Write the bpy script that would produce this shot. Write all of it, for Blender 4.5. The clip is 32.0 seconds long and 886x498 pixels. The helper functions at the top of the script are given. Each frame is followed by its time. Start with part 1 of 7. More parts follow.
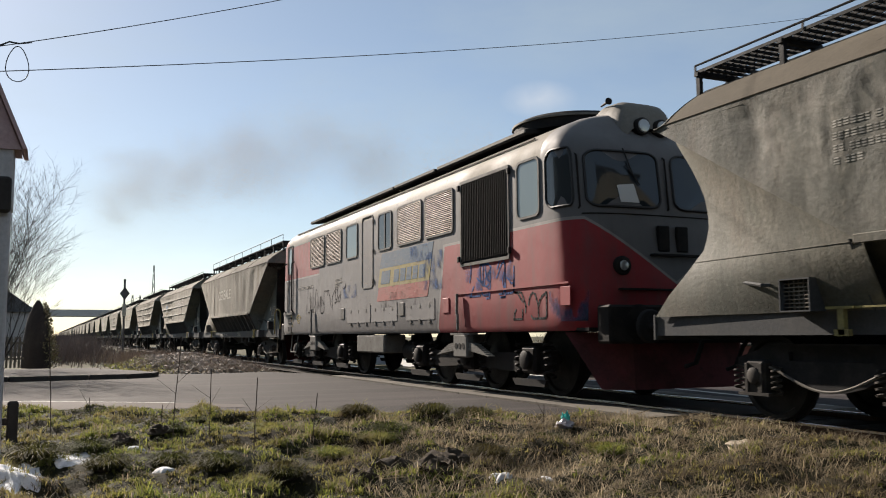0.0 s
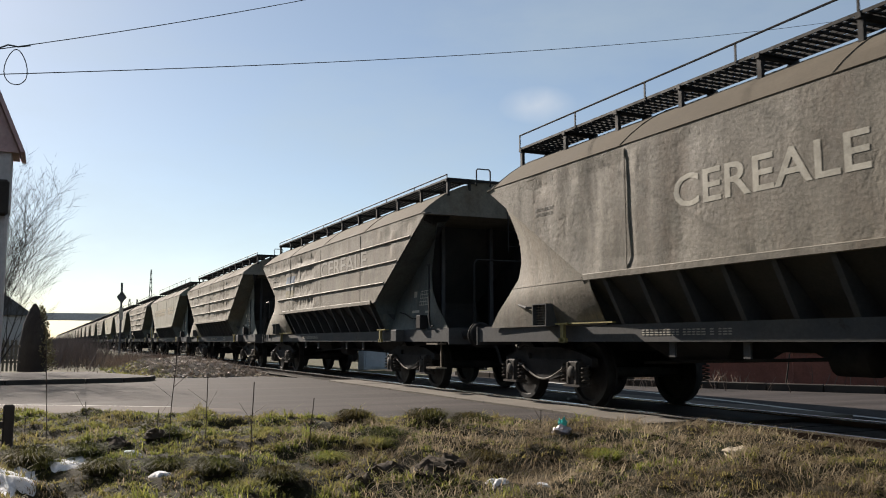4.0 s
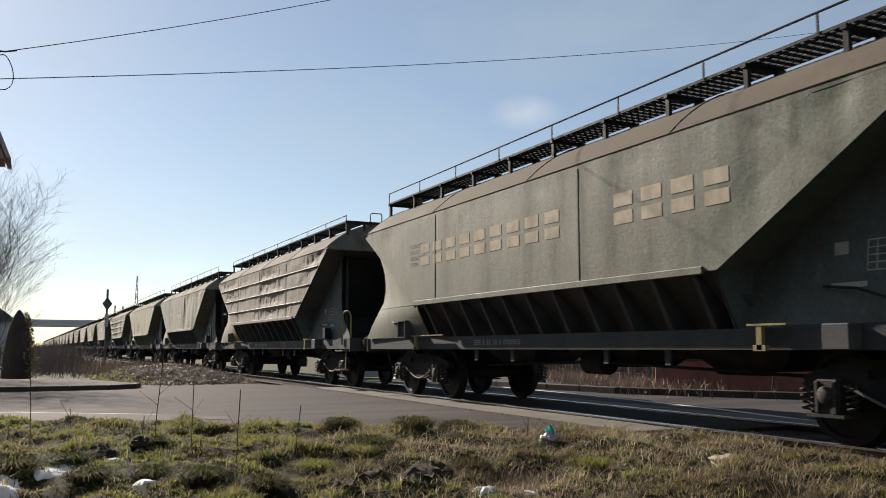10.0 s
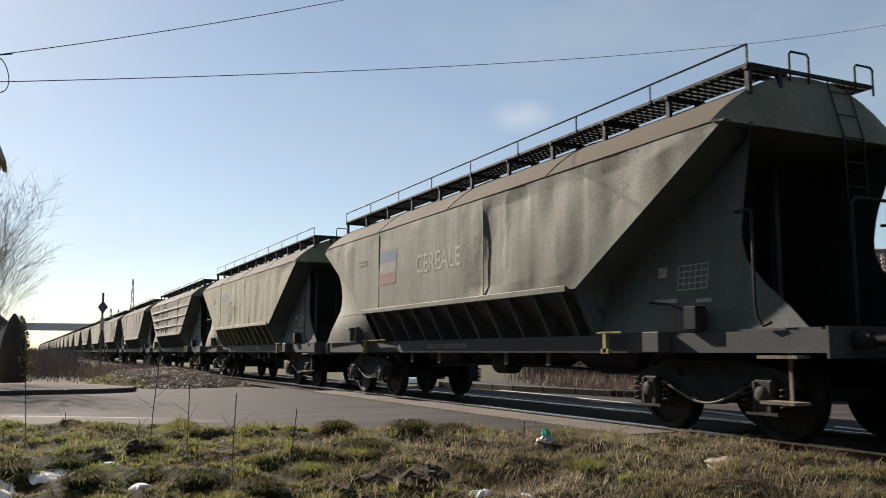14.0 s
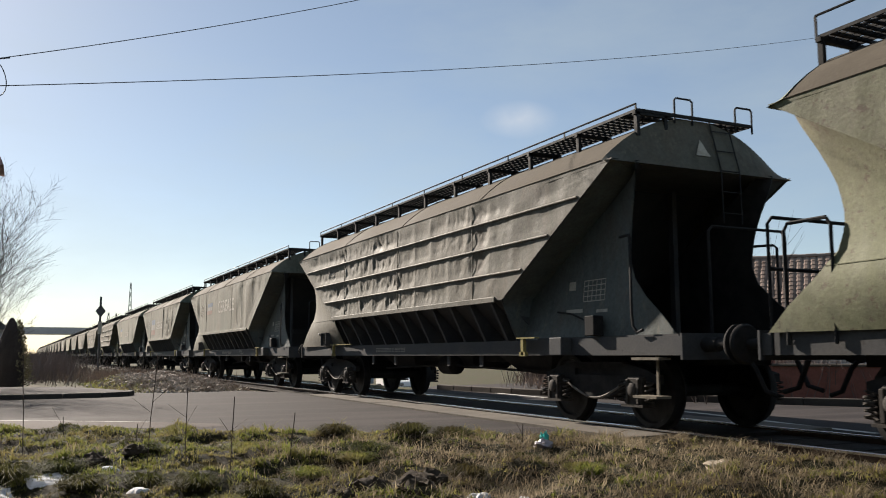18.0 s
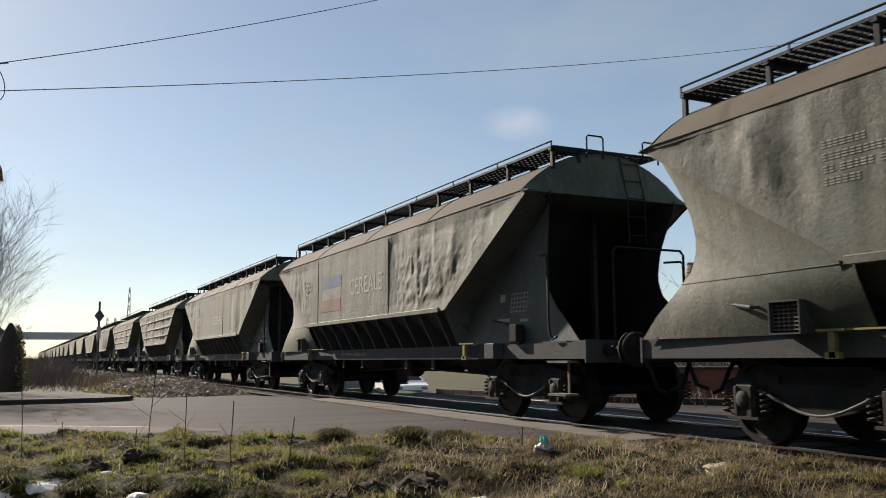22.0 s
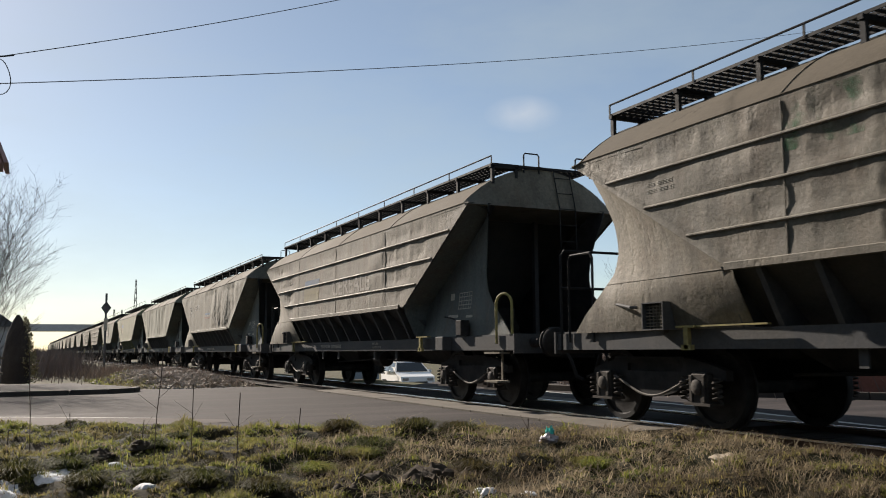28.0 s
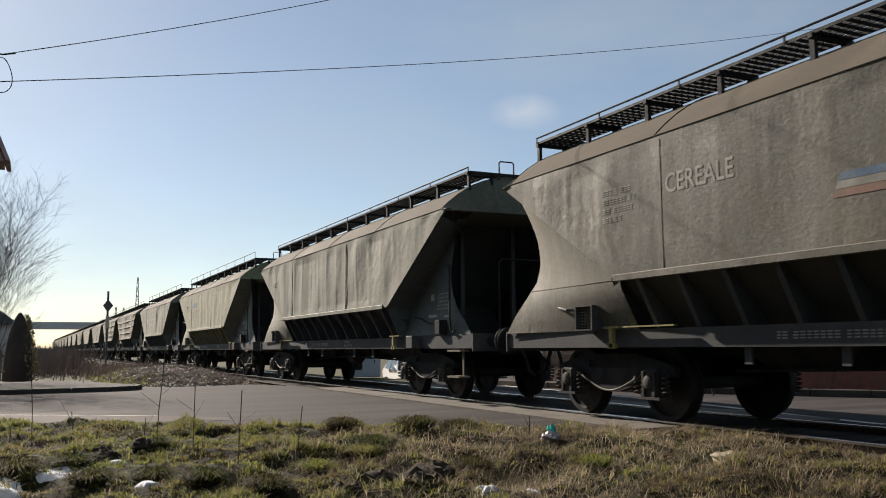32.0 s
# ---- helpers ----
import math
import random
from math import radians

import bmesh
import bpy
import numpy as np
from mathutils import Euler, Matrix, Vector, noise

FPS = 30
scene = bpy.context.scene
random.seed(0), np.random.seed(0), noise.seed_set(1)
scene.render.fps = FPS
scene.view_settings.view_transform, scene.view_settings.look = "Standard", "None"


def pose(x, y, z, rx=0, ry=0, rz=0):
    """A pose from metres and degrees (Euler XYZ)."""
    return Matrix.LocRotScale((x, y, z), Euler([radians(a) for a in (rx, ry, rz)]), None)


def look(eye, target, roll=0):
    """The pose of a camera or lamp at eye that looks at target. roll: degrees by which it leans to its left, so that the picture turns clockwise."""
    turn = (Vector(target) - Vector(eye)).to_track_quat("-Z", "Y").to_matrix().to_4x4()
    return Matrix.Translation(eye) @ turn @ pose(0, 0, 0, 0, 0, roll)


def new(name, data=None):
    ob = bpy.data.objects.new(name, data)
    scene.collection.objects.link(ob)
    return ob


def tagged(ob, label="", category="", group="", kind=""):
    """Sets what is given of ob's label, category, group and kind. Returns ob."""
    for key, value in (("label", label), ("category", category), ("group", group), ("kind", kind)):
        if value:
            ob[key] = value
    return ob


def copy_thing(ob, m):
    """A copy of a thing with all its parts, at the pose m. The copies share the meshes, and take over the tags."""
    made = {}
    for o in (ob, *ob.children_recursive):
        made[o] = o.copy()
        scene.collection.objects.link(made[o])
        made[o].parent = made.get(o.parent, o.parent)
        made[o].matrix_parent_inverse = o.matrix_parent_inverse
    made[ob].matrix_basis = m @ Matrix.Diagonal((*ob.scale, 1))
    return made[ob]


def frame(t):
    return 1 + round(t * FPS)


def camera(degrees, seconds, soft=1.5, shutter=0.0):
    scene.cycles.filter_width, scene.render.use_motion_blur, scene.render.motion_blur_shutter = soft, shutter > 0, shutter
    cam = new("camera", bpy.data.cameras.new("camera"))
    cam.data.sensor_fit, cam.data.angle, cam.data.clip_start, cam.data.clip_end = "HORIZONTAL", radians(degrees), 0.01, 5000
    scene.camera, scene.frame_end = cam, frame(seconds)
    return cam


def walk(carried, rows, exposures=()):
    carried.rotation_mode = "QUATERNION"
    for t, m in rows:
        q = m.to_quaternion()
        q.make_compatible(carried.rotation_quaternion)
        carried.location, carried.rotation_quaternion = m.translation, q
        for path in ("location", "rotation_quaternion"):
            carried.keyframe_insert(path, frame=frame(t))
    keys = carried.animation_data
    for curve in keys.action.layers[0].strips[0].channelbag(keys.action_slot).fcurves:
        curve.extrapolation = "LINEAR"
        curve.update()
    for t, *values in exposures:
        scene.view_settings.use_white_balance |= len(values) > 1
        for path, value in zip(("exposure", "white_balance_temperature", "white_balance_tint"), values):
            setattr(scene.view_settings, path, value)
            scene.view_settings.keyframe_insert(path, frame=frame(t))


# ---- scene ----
# A level crossing on a sunny winter day: a long freight train rolls past.
# World: x along the track in the train's direction, y away from the viewer, z up from the rail tops.
from mathutils import geometry

EYE = (0.0, -7.877, 0.909)
TURNS = [
    (0, 95.725, 0.291, 65.505), (0.5, 95.711, 0.236, 65.497), (1, 95.699, 0.199, 65.475), (1.5, 95.706, 0.132, 65.438),
    (2, 95.766, 0.071, 65.407), (2.5, 95.865, 0.074, 65.391), (3, 95.956, 0.065, 65.382), (3.5, 96.028, 0.035, 65.368),
    (5.5, 96.150, 0.054, 65.105), (6, 96.203, 0.019, 65.036), (6.5, 96.253, 0.025, 64.966), (7, 96.295, 0.048, 64.896),
    (7.5, 96.339, 0.030, 64.823), (8, 96.370, 0.028, 64.746), (8.5, 96.398, 0.043, 64.656), (9, 96.434, 0.008, 64.579),
    (9.5, 96.494, -0.045, 64.535), (10, 96.555, -0.069, 64.493), (10.5, 96.596, -0.081, 64.447), (11, 96.623, -0.035, 64.400),
    (11.5, 96.668, -0.034, 64.355), (12, 96.706, -0.041, 64.314), (12.5, 96.720, -0.027, 64.296), (13, 96.728, -0.039, 64.276),
    (13.5, 96.748, -0.037, 64.259), (14, 96.764, -0.019, 64.247), (14.5, 96.778, -0.040, 64.228), (16.5, 96.859, 0.056, 64.176),
    (17, 96.896, 0.074, 64.165), (17.5, 96.930, 0.101, 64.151), (18, 96.968, 0.127, 64.130), (18.5, 96.988, 0.159, 64.116),
    (19, 96.992, 0.190, 64.098), (19.5, 97.001, 0.239, 64.080), (20, 97.041, 0.226, 64.077), (20.5, 97.091, 0.214, 64.083),
    (21, 97.130, 0.238, 64.082), (21.5, 97.164, 0.287, 64.081), (22, 97.213, 0.305, 64.082), (22.5, 97.256, 0.316, 64.080),
    (23, 97.266, 0.322, 64.076), (23.5, 97.258, 0.340, 64.068), (24, 97.212, 0.394, 64.061), (24.5, 97.148, 0.368, 64.079),
    (25, 97.063, 0.402, 64.131), (25.5, 96.999, 0.433, 64.212), (27.5, 96.671, 0.414, 64.421), (28, 96.646, 0.386, 64.461),
    (28.5, 96.612, 0.367, 64.490), (29, 96.567, 0.387, 64.506), (29.5, 96.531, 0.395, 64.516), (30, 96.502, 0.373, 64.531),
    (30.5, 96.483, 0.393, 64.534), (31, 96.497, 0.373, 64.540), (31.5, 96.508, 0.381, 64.550), (32, 96.507, 0.385, 64.559),
]
cam = camera(54.1, 32.0, soft=1.0, shutter=0.08)
walk(cam, [(t, pose(*EYE, rx, ry, rz)) for t, rx, ry, rz in TURNS], [(0, 1.14, 6500, 11), (14, 1.14, 6500, 11), (24, 1.04, 6500, 11), (32, 1.04, 6500, 11)])

# ---------------------------------------------------------------- light
SUN_EL, SUN_AZ = radians(27.0), radians(12.0)      # height; swing off the track towards the viewer's side
SUN_DIR = Vector((-math.cos(SUN_AZ) * math.cos(SUN_EL), -math.sin(SUN_AZ) * math.cos(SUN_EL), math.sin(SUN_EL)))
world = bpy.data.worlds.new("winter_sky")
world.use_nodes = True
scene.world = world
wn = world.node_tree.nodes
sky = wn.new("ShaderNodeTexSky")
sky.sky_type = "NISHITA"
sky.sun_disc = False
sky.sun_elevation = SUN_EL
sky.sun_rotation = math.atan2(SUN_DIR.x, SUN_DIR.y)
sky.altitude, sky.air_density, sky.dust_density, sky.ozone_density = 100, 0.85, 0.22, 0.6
wn["Background"].inputs["Strength"].default_value = 0.05
hazed, veil, thin, where = wn.new("ShaderNodeMix"), wn.new("ShaderNodeTexNoise"), wn.new("ShaderNodeMapRange"), wn.new("ShaderNodeMapping")
hazed.data_type = "RGBA"
hazed.inputs["B"].default_value = (5.1, 5.85, 5.85, 1)            # milky winter haze over the whole sky
where.inputs["Scale"].default_value = (2.0, 2.0, 6.0)          # thin drawn-out cirrus
veil.inputs["Scale"].default_value, veil.inputs["Detail"].default_value, veil.inputs["Roughness"].default_value = 1.3, 6.0, 0.6
for socket, value in zip(("From Min", "From Max", "To Min", "To Max"), (0.42, 0.75, 0.2, 0.45)):
    thin.inputs[socket].default_value = value
for a, b in ((wn.new("ShaderNodeTexCoord").outputs["Generated"], where.inputs["Vector"]), (where.outputs["Vector"], veil.inputs["Vector"]), (veil.outputs["Fac"], thin.inputs["Value"]), (thin.outputs["Result"], hazed.inputs["Factor"]),
             (sky.outputs["Color"], hazed.inputs["A"]), (hazed.outputs["Result"], wn["Background"].inputs["Color"])):
    world.node_tree.links.new(a, b)
# one small wisp of cloud low in the clear part of the sky
CLOUD_AT = (-0.8260, 0.4974, 0.2653)
wisp_dir, wisp_from, wisp_scale, wisp_far, wisp_soft, wisp_thin, wisp_mix = (wn.new("ShaderNodeTexCoord"), wn.new("ShaderNodeVectorMath"), wn.new("ShaderNodeVectorMath"), wn.new("ShaderNodeVectorMath"), wn.new("ShaderNodeMapRange"), wn.new("ShaderNodeMath"), wn.new("ShaderNodeMix"))
wisp_from.operation, wisp_scale.operation, wisp_far.operation, wisp_thin.operation = "SUBTRACT", "MULTIPLY", "LENGTH", "MULTIPLY"
wisp_from.inputs[1].default_value = CLOUD_AT
wisp_scale.inputs[1].default_value = (22, 22, 46)
wisp_noise = wn.new("ShaderNodeTexNoise")
wisp_noise.inputs["Scale"].default_value, wisp_noise.inputs["Detail"].default_value = 26.0, 6.0
for socket, value in zip(("From Min", "From Max", "To Min", "To Max"), (0.0, 1.0, 0.8, 0.0)):
    wisp_soft.inputs[socket].default_value = value
wisp_mix.data_type = "RGBA"
wisp_mix.inputs["B"].default_value = (7.6, 7.7, 7.8, 1)
for a, b in ((wisp_dir.outputs["Generated"], wisp_from.inputs[0]), (wisp_from.outputs[0], wisp_scale.inputs[0]), (wisp_scale.outputs[0], wisp_far.inputs[0]), (wisp_far.outputs["Value"], wisp_soft.inputs["Value"]), (wisp_dir.outputs["Generated"], wisp_noise.inputs["Vector"]),
             (wisp_soft.outputs["Result"], wisp_thin.inputs[0]), (wisp_noise.outputs["Fac"], wisp_thin.inputs[1]), (wisp_thin.outputs[0], wisp_mix.inputs["Factor"]), (hazed.outputs["Result"], wisp_mix.inputs["A"]), (wisp_mix.outputs["Result"], wn["Background"].inputs["Color"])):
    world.node_tree.links.new(a, b)
sun_data = bpy.data.lights.new("sun", "SUN")
sun_data.energy, sun_data.angle, sun_data.color = 5.0, radians(0.6), (1.0, 0.89, 0.77)
sun = new("sun", sun_data)
sun.matrix_world = look(SUN_DIR * 100, (0, 0, 0))


# ---------------------------------------------------------------- mesh helpers
class Shape:
    """Gathers vertices and faces of one mesh."""

    def __init__(self):
        self.v, self.f = [], []

    def add(self, verts, faces):
        n = len(self.v)
        self.v += [tuple(p) for p in verts]
        self.f += [tuple(n + i for i in fc) for fc in faces]
        return self

    def box(self, c, size, m=None, bevel=0.0):
        hx, hy, hz = (a / 2 for a in size)
        if bevel:
            b = bevel
            pts, rings = [], []
            for z, i in ((-hz, b), (-hz + b, 0), (hz - b, 0), (hz, b)):
                rings.append([(x, y, z) for x, y in ((-hx + i, -hy + i + b * (i == 0)), (-hx + i + b * (i == 0), -hy + i), (hx - i - b * (i == 0), -hy + i), (hx - i, -hy + i + b * (i == 0)),
                                                     (hx - i, hy - i - b * (i == 0)), (hx - i - b * (i == 0), hy - i), (-hx + i + b * (i == 0), hy - i), (-hx + i, hy - i - b * (i == 0)))])
            for r in rings:
                pts += r
            faces = [tuple(range(7, -1, -1)), tuple(range(24, 32))]
            for k in range(3):
                faces += [(k * 8 + j, k * 8 + (j + 1) % 8, k * 8 + 8 + (j + 1) % 8, k * 8 + 8 + j) for j in range(8)]
        else:
            pts = [(x, y, z) for z in (-hz, hz) for x, y in ((-hx, -hy), (hx, -hy), (hx, hy), (-hx, hy))]
            faces = [(3, 2, 1, 0), (4, 5, 6, 7)] + [(j, (j + 1) % 4, 4 + (j + 1) % 4, 4 + j) for j in range(4)]
        pts = [Vector(p) for p in pts]
        if m is not None:
            pts = [m @ p for p in pts]
        return self.add([p + Vector(c) for p in pts], faces)

    def rod(self, a, b, r, n=8, r2=None, caps=True):
        a, b = Vector(a), Vector(b)
        w = (b - a).normalized()
        u = w.orthogonal().normalized()
        q = w.cross(u)
        r2 = r if r2 is None else r2
        ring = [(math.cos(2 * math.pi * i / n), math.sin(2 * math.pi * i / n)) for i in range(n)]
        pts = [a + (u * x + q * y) * r for x, y in ring] + [b + (u * x + q * y) * r2 for x, y in ring]
        faces = [(i, (i + 1) % n, n + (i + 1) % n, n + i) for i in range(n)]
        if caps:
            faces += [tuple(range(n - 1, -1, -1)), tuple(range(n, 2 * n))]
        return self.add(pts, faces)

    def tube(self, path, r, n=6):
        path = [Vector(p) for p in path]
        pts, faces = [], []
        u = None
        for i, p in enumerate(path):
            w = (path[min(i + 1, len(path) - 1)] - path[max(i - 1, 0)]).normalized()
            u = w.orthogonal().normalized() if u is None else (u - w * u.dot(w)).normalized()
            q = w.cross(u)
            pts += [p + (u * math.cos(2 * math.pi * k / n) + q * math.sin(2 * math.pi * k / n)) * r for k in range(n)]
        for i in range(len(path) - 1):
            faces += [(i * n + k, i * n + (k + 1) % n, i * n + n + (k + 1) % n, i * n + n + k) for k in range(n)]
        faces += [tuple(range(n - 1, -1, -1)), tuple(range(len(pts) - n, len(pts)))]
        return self.add(pts, faces)

    def prism(self, outline, off):
        """A plate: a planar outline pushed along off."""
        o = [Vector(p) for p in outline]
        n = len(o)
        off = Vector(off)
        return self.add(o + [p + off for p in o], [tuple(range(n - 1, -1, -1)), tuple(range(n, 2 * n))] + [(i, (i + 1) % n, n + (i + 1) % n, n + i) for i in range(n)])

    def grid(self, nu, nv, fn, flip=False):
        pts = [fn(i / nu, j / nv) for j in range(nv + 1) for i in range(nu + 1)]
        w = nu + 1
        fs = [(j * w + i, j * w + i + 1, (j + 1) * w + i + 1, (j + 1) * w + i) for j in range(nv) for i in range(nu)]
        if flip:
            fs = [q[::-1] for q in fs]
        return self.add(pts, fs)

    def lathe(self, profile, a, axis, n=20):
        """profile: (along, radius) from a along axis."""
        a, w = Vector(a), Vector(axis).normalized()
        u = w.orthogonal().normalized()
        q = w.cross(u)
        pts, faces = [], []
        for d, r in profile:
            pts += [a + w * d + (u * math.cos(2 * math.pi * k / n) + q * math.sin(2 * math.pi * k / n)) * r for k in range(n)]
        for i in range(len(profile) - 1):
            faces += [(i * n + k, i * n + (k + 1) % n, i * n + n + (k + 1) % n, i * n + n + k) for k in range(n)]
        faces += [tuple(range(n - 1, -1, -1)), tuple(range(len(pts) - n, len(pts)))]
        return self.add(pts, faces)

    def ball(self, c, r, nu=10, nv=6, squash=(1, 1, 1)):
        c = Vector(c)
        pts = [c + Vector((math.sin(math.pi * j / nv) * math.cos(2 * math.pi * i / nu) * squash[0], math.sin(math.pi * j / nv) * math.sin(2 * math.pi * i / nu) * squash[1],
                           math.cos(math.pi * j / nv) * squash[2])) * r for j in range(nv + 1) for i in range(nu)]
        return self.add(pts, [(j * nu + i, (j + 1) * nu + i, (j + 1) * nu + (i + 1) % nu, j * nu + (i + 1) % nu) for j in range(nv) for i in range(nu)])

    def mesh(self, name, material, smooth=35):
        me = bpy.data.meshes.new(name)
        me.from_pydata(self.v, [], self.f)
        me.validate()
        if smooth:
            me.shade_smooth()
            me.set_sharp_from_angle(angle=radians(smooth))
        if material:
            me.materials.append(material)
        return me


def part(name, shape, material, parent, label="", smooth=35):
    data = shape if isinstance(shape, bpy.types.Mesh) else shape.mesh(name, material, smooth)
    ob = new(name, data)
    ob.parent = parent
    if label:
        tagged(ob, label)
    return ob


def thing(name, label, category, m=None, group="", kind=""):
    ob = new(name)
    ob.empty_display_size = 0.3
    if m is not None:
        ob.matrix_world = m
    return tagged(ob, label, category, group, kind)


def solid(name, shape, material, label="", category="", group="", kind="", smooth=35, m=None):
    ob = new(name, shape.mesh(name, material, smooth))
    if m is not None:
        ob.matrix_world = m
    return tagged(ob, label, category, group, kind)


# ---------------------------------------------------------------- materials
def nodes_of(name):
    mat = bpy.data.materials.new(name)
    mat.use_nodes = True
    nt = mat.node_tree
    return mat, nt, nt.nodes, nt.nodes["Principled BSDF"]


def noise_node(nt, scale, detail=4.0, rough=0.6, stretch=(1, 1, 1), coord="Object", vary=True):
    n = nt.nodes
    tc, mp, tx = n.new("ShaderNodeTexCoord"), n.new("ShaderNodeMapping"), n.new("ShaderNodeTexNoise")
    mp.inputs["Scale"].default_value = stretch
    tx.inputs["Scale"].default_value, tx.inputs["Detail"].default_value, tx.inputs["Roughness"].default_value = scale, detail, rough
    if vary:
        tx.noise_dimensions = "4D"
        info = n.new("ShaderNodeObjectInfo")
        mul = n.new("ShaderNodeMath")
        mul.operation = "MULTIPLY"
        mul.inputs[1].default_value = 60.0
        nt.links.new(info.outputs["Random"], mul.inputs[0])
        nt.links.new(mul.outputs[0], tx.inputs["W"])
    nt.links.new(tc.outputs[coord], mp.inputs["Vector"])
    nt.links.new(mp.outputs["Vector"], tx.inputs["Vector"])
    return tx.outputs["Fac"]


def ramp(nt, fac, lo, hi, a=0.0, b=1.0):
    m = nt.nodes.new("ShaderNodeMapRange")
    m.inputs["From Min"].default_value, m.inputs["From Max"].default_value = lo, hi
    m.inputs["To Min"].default_value, m.inputs["To Max"].default_value = a, b
    nt.links.new(fac, m.inputs["Value"])
    return m.outputs["Result"]


def mix(nt, fac, a, b):
    m = nt.nodes.new("ShaderNodeMix")
    m.data_type = "RGBA"
    for sock, val in ((m.inputs[0], fac), (m.inputs[6], a), (m.inputs[7], b)):
        if hasattr(val, "links"):
            nt.links.new(val, sock)
        elif isinstance(val, tuple):
            sock.default_value = (*val, 1.0)
        else:
            sock.default_value = val
    return m.outputs[2]


def bump(nt, bsdf, height, strength, distance):
    b = nt.nodes.new("ShaderNodeBump")
    b.inputs["Strength"].default_value, b.inputs["Distance"].default_value = strength, distance
    nt.links.new(height, b.inputs["Height"])
    nt.links.new(b.outputs["Normal"], bsdf.inputs["Normal"])


def surface(name, base, second, third=None, scale=2.0, fine=25.0, rough=(0.6, 0.85), metal=0.0, relief=0.004, stretch=(1, 1, 1), lo=0.42, hi=0.62, spots=(0.62, 0.7), vary=True, coord="Object"):
    """Two-scale surface: base mixed with second in patches, third in small spots."""
    mat, nt, n, bsdf = nodes_of(name)
    big = noise_node(nt, scale, 5, 0.6, stretch, coord, vary)
    small = noise_node(nt, fine, 5, 0.65, (1, 1, 1), coord, vary)
    col = mix(nt, ramp(nt, big, lo, hi), base, second)
    if third:
        col = mix(nt, ramp(nt, noise_node(nt, scale * 3.1, 6, 0.7, stretch, coord, vary), spots[0], spots[1]), col, third)
    shade = ramp(nt, small, 0.25, 0.75, 0.82, 1.16)
    hsv = n.new("ShaderNodeHueSaturation")
    nt.links.new(shade, hsv.inputs["Value"])
    nt.links.new(col, hsv.inputs["Color"])
    nt.links.new(hsv.outputs["Color"], bsdf.inputs["Base Color"])
    nt.links.new(ramp(nt, big, 0.3, 0.7, rough[0], rough[1]), bsdf.inputs["Roughness"])
    bsdf.inputs["Metallic"].default_value = metal
    bsdf.inputs["Specular IOR Level"].default_value = 0.1
    if relief:
        bump(nt, bsdf, small, 0.6, relief)
    return mat


def plain(name, color, rough=0.5, metal=0.0, emit=0.0):
    mat, nt, n, bsdf = nodes_of(name)
    bsdf.inputs["Base Color"].default_value = (*color, 1)
    bsdf.inputs["Roughness"].default_value = rough
    bsdf.inputs["Metallic"].default_value = metal
    if emit:
        bsdf.inputs["Emission Color"].default_value = (*color, 1)
        bsdf.inputs["Emission Strength"].default_value = emit
    return mat


DUST = (0.145, 0.127, 0.094)


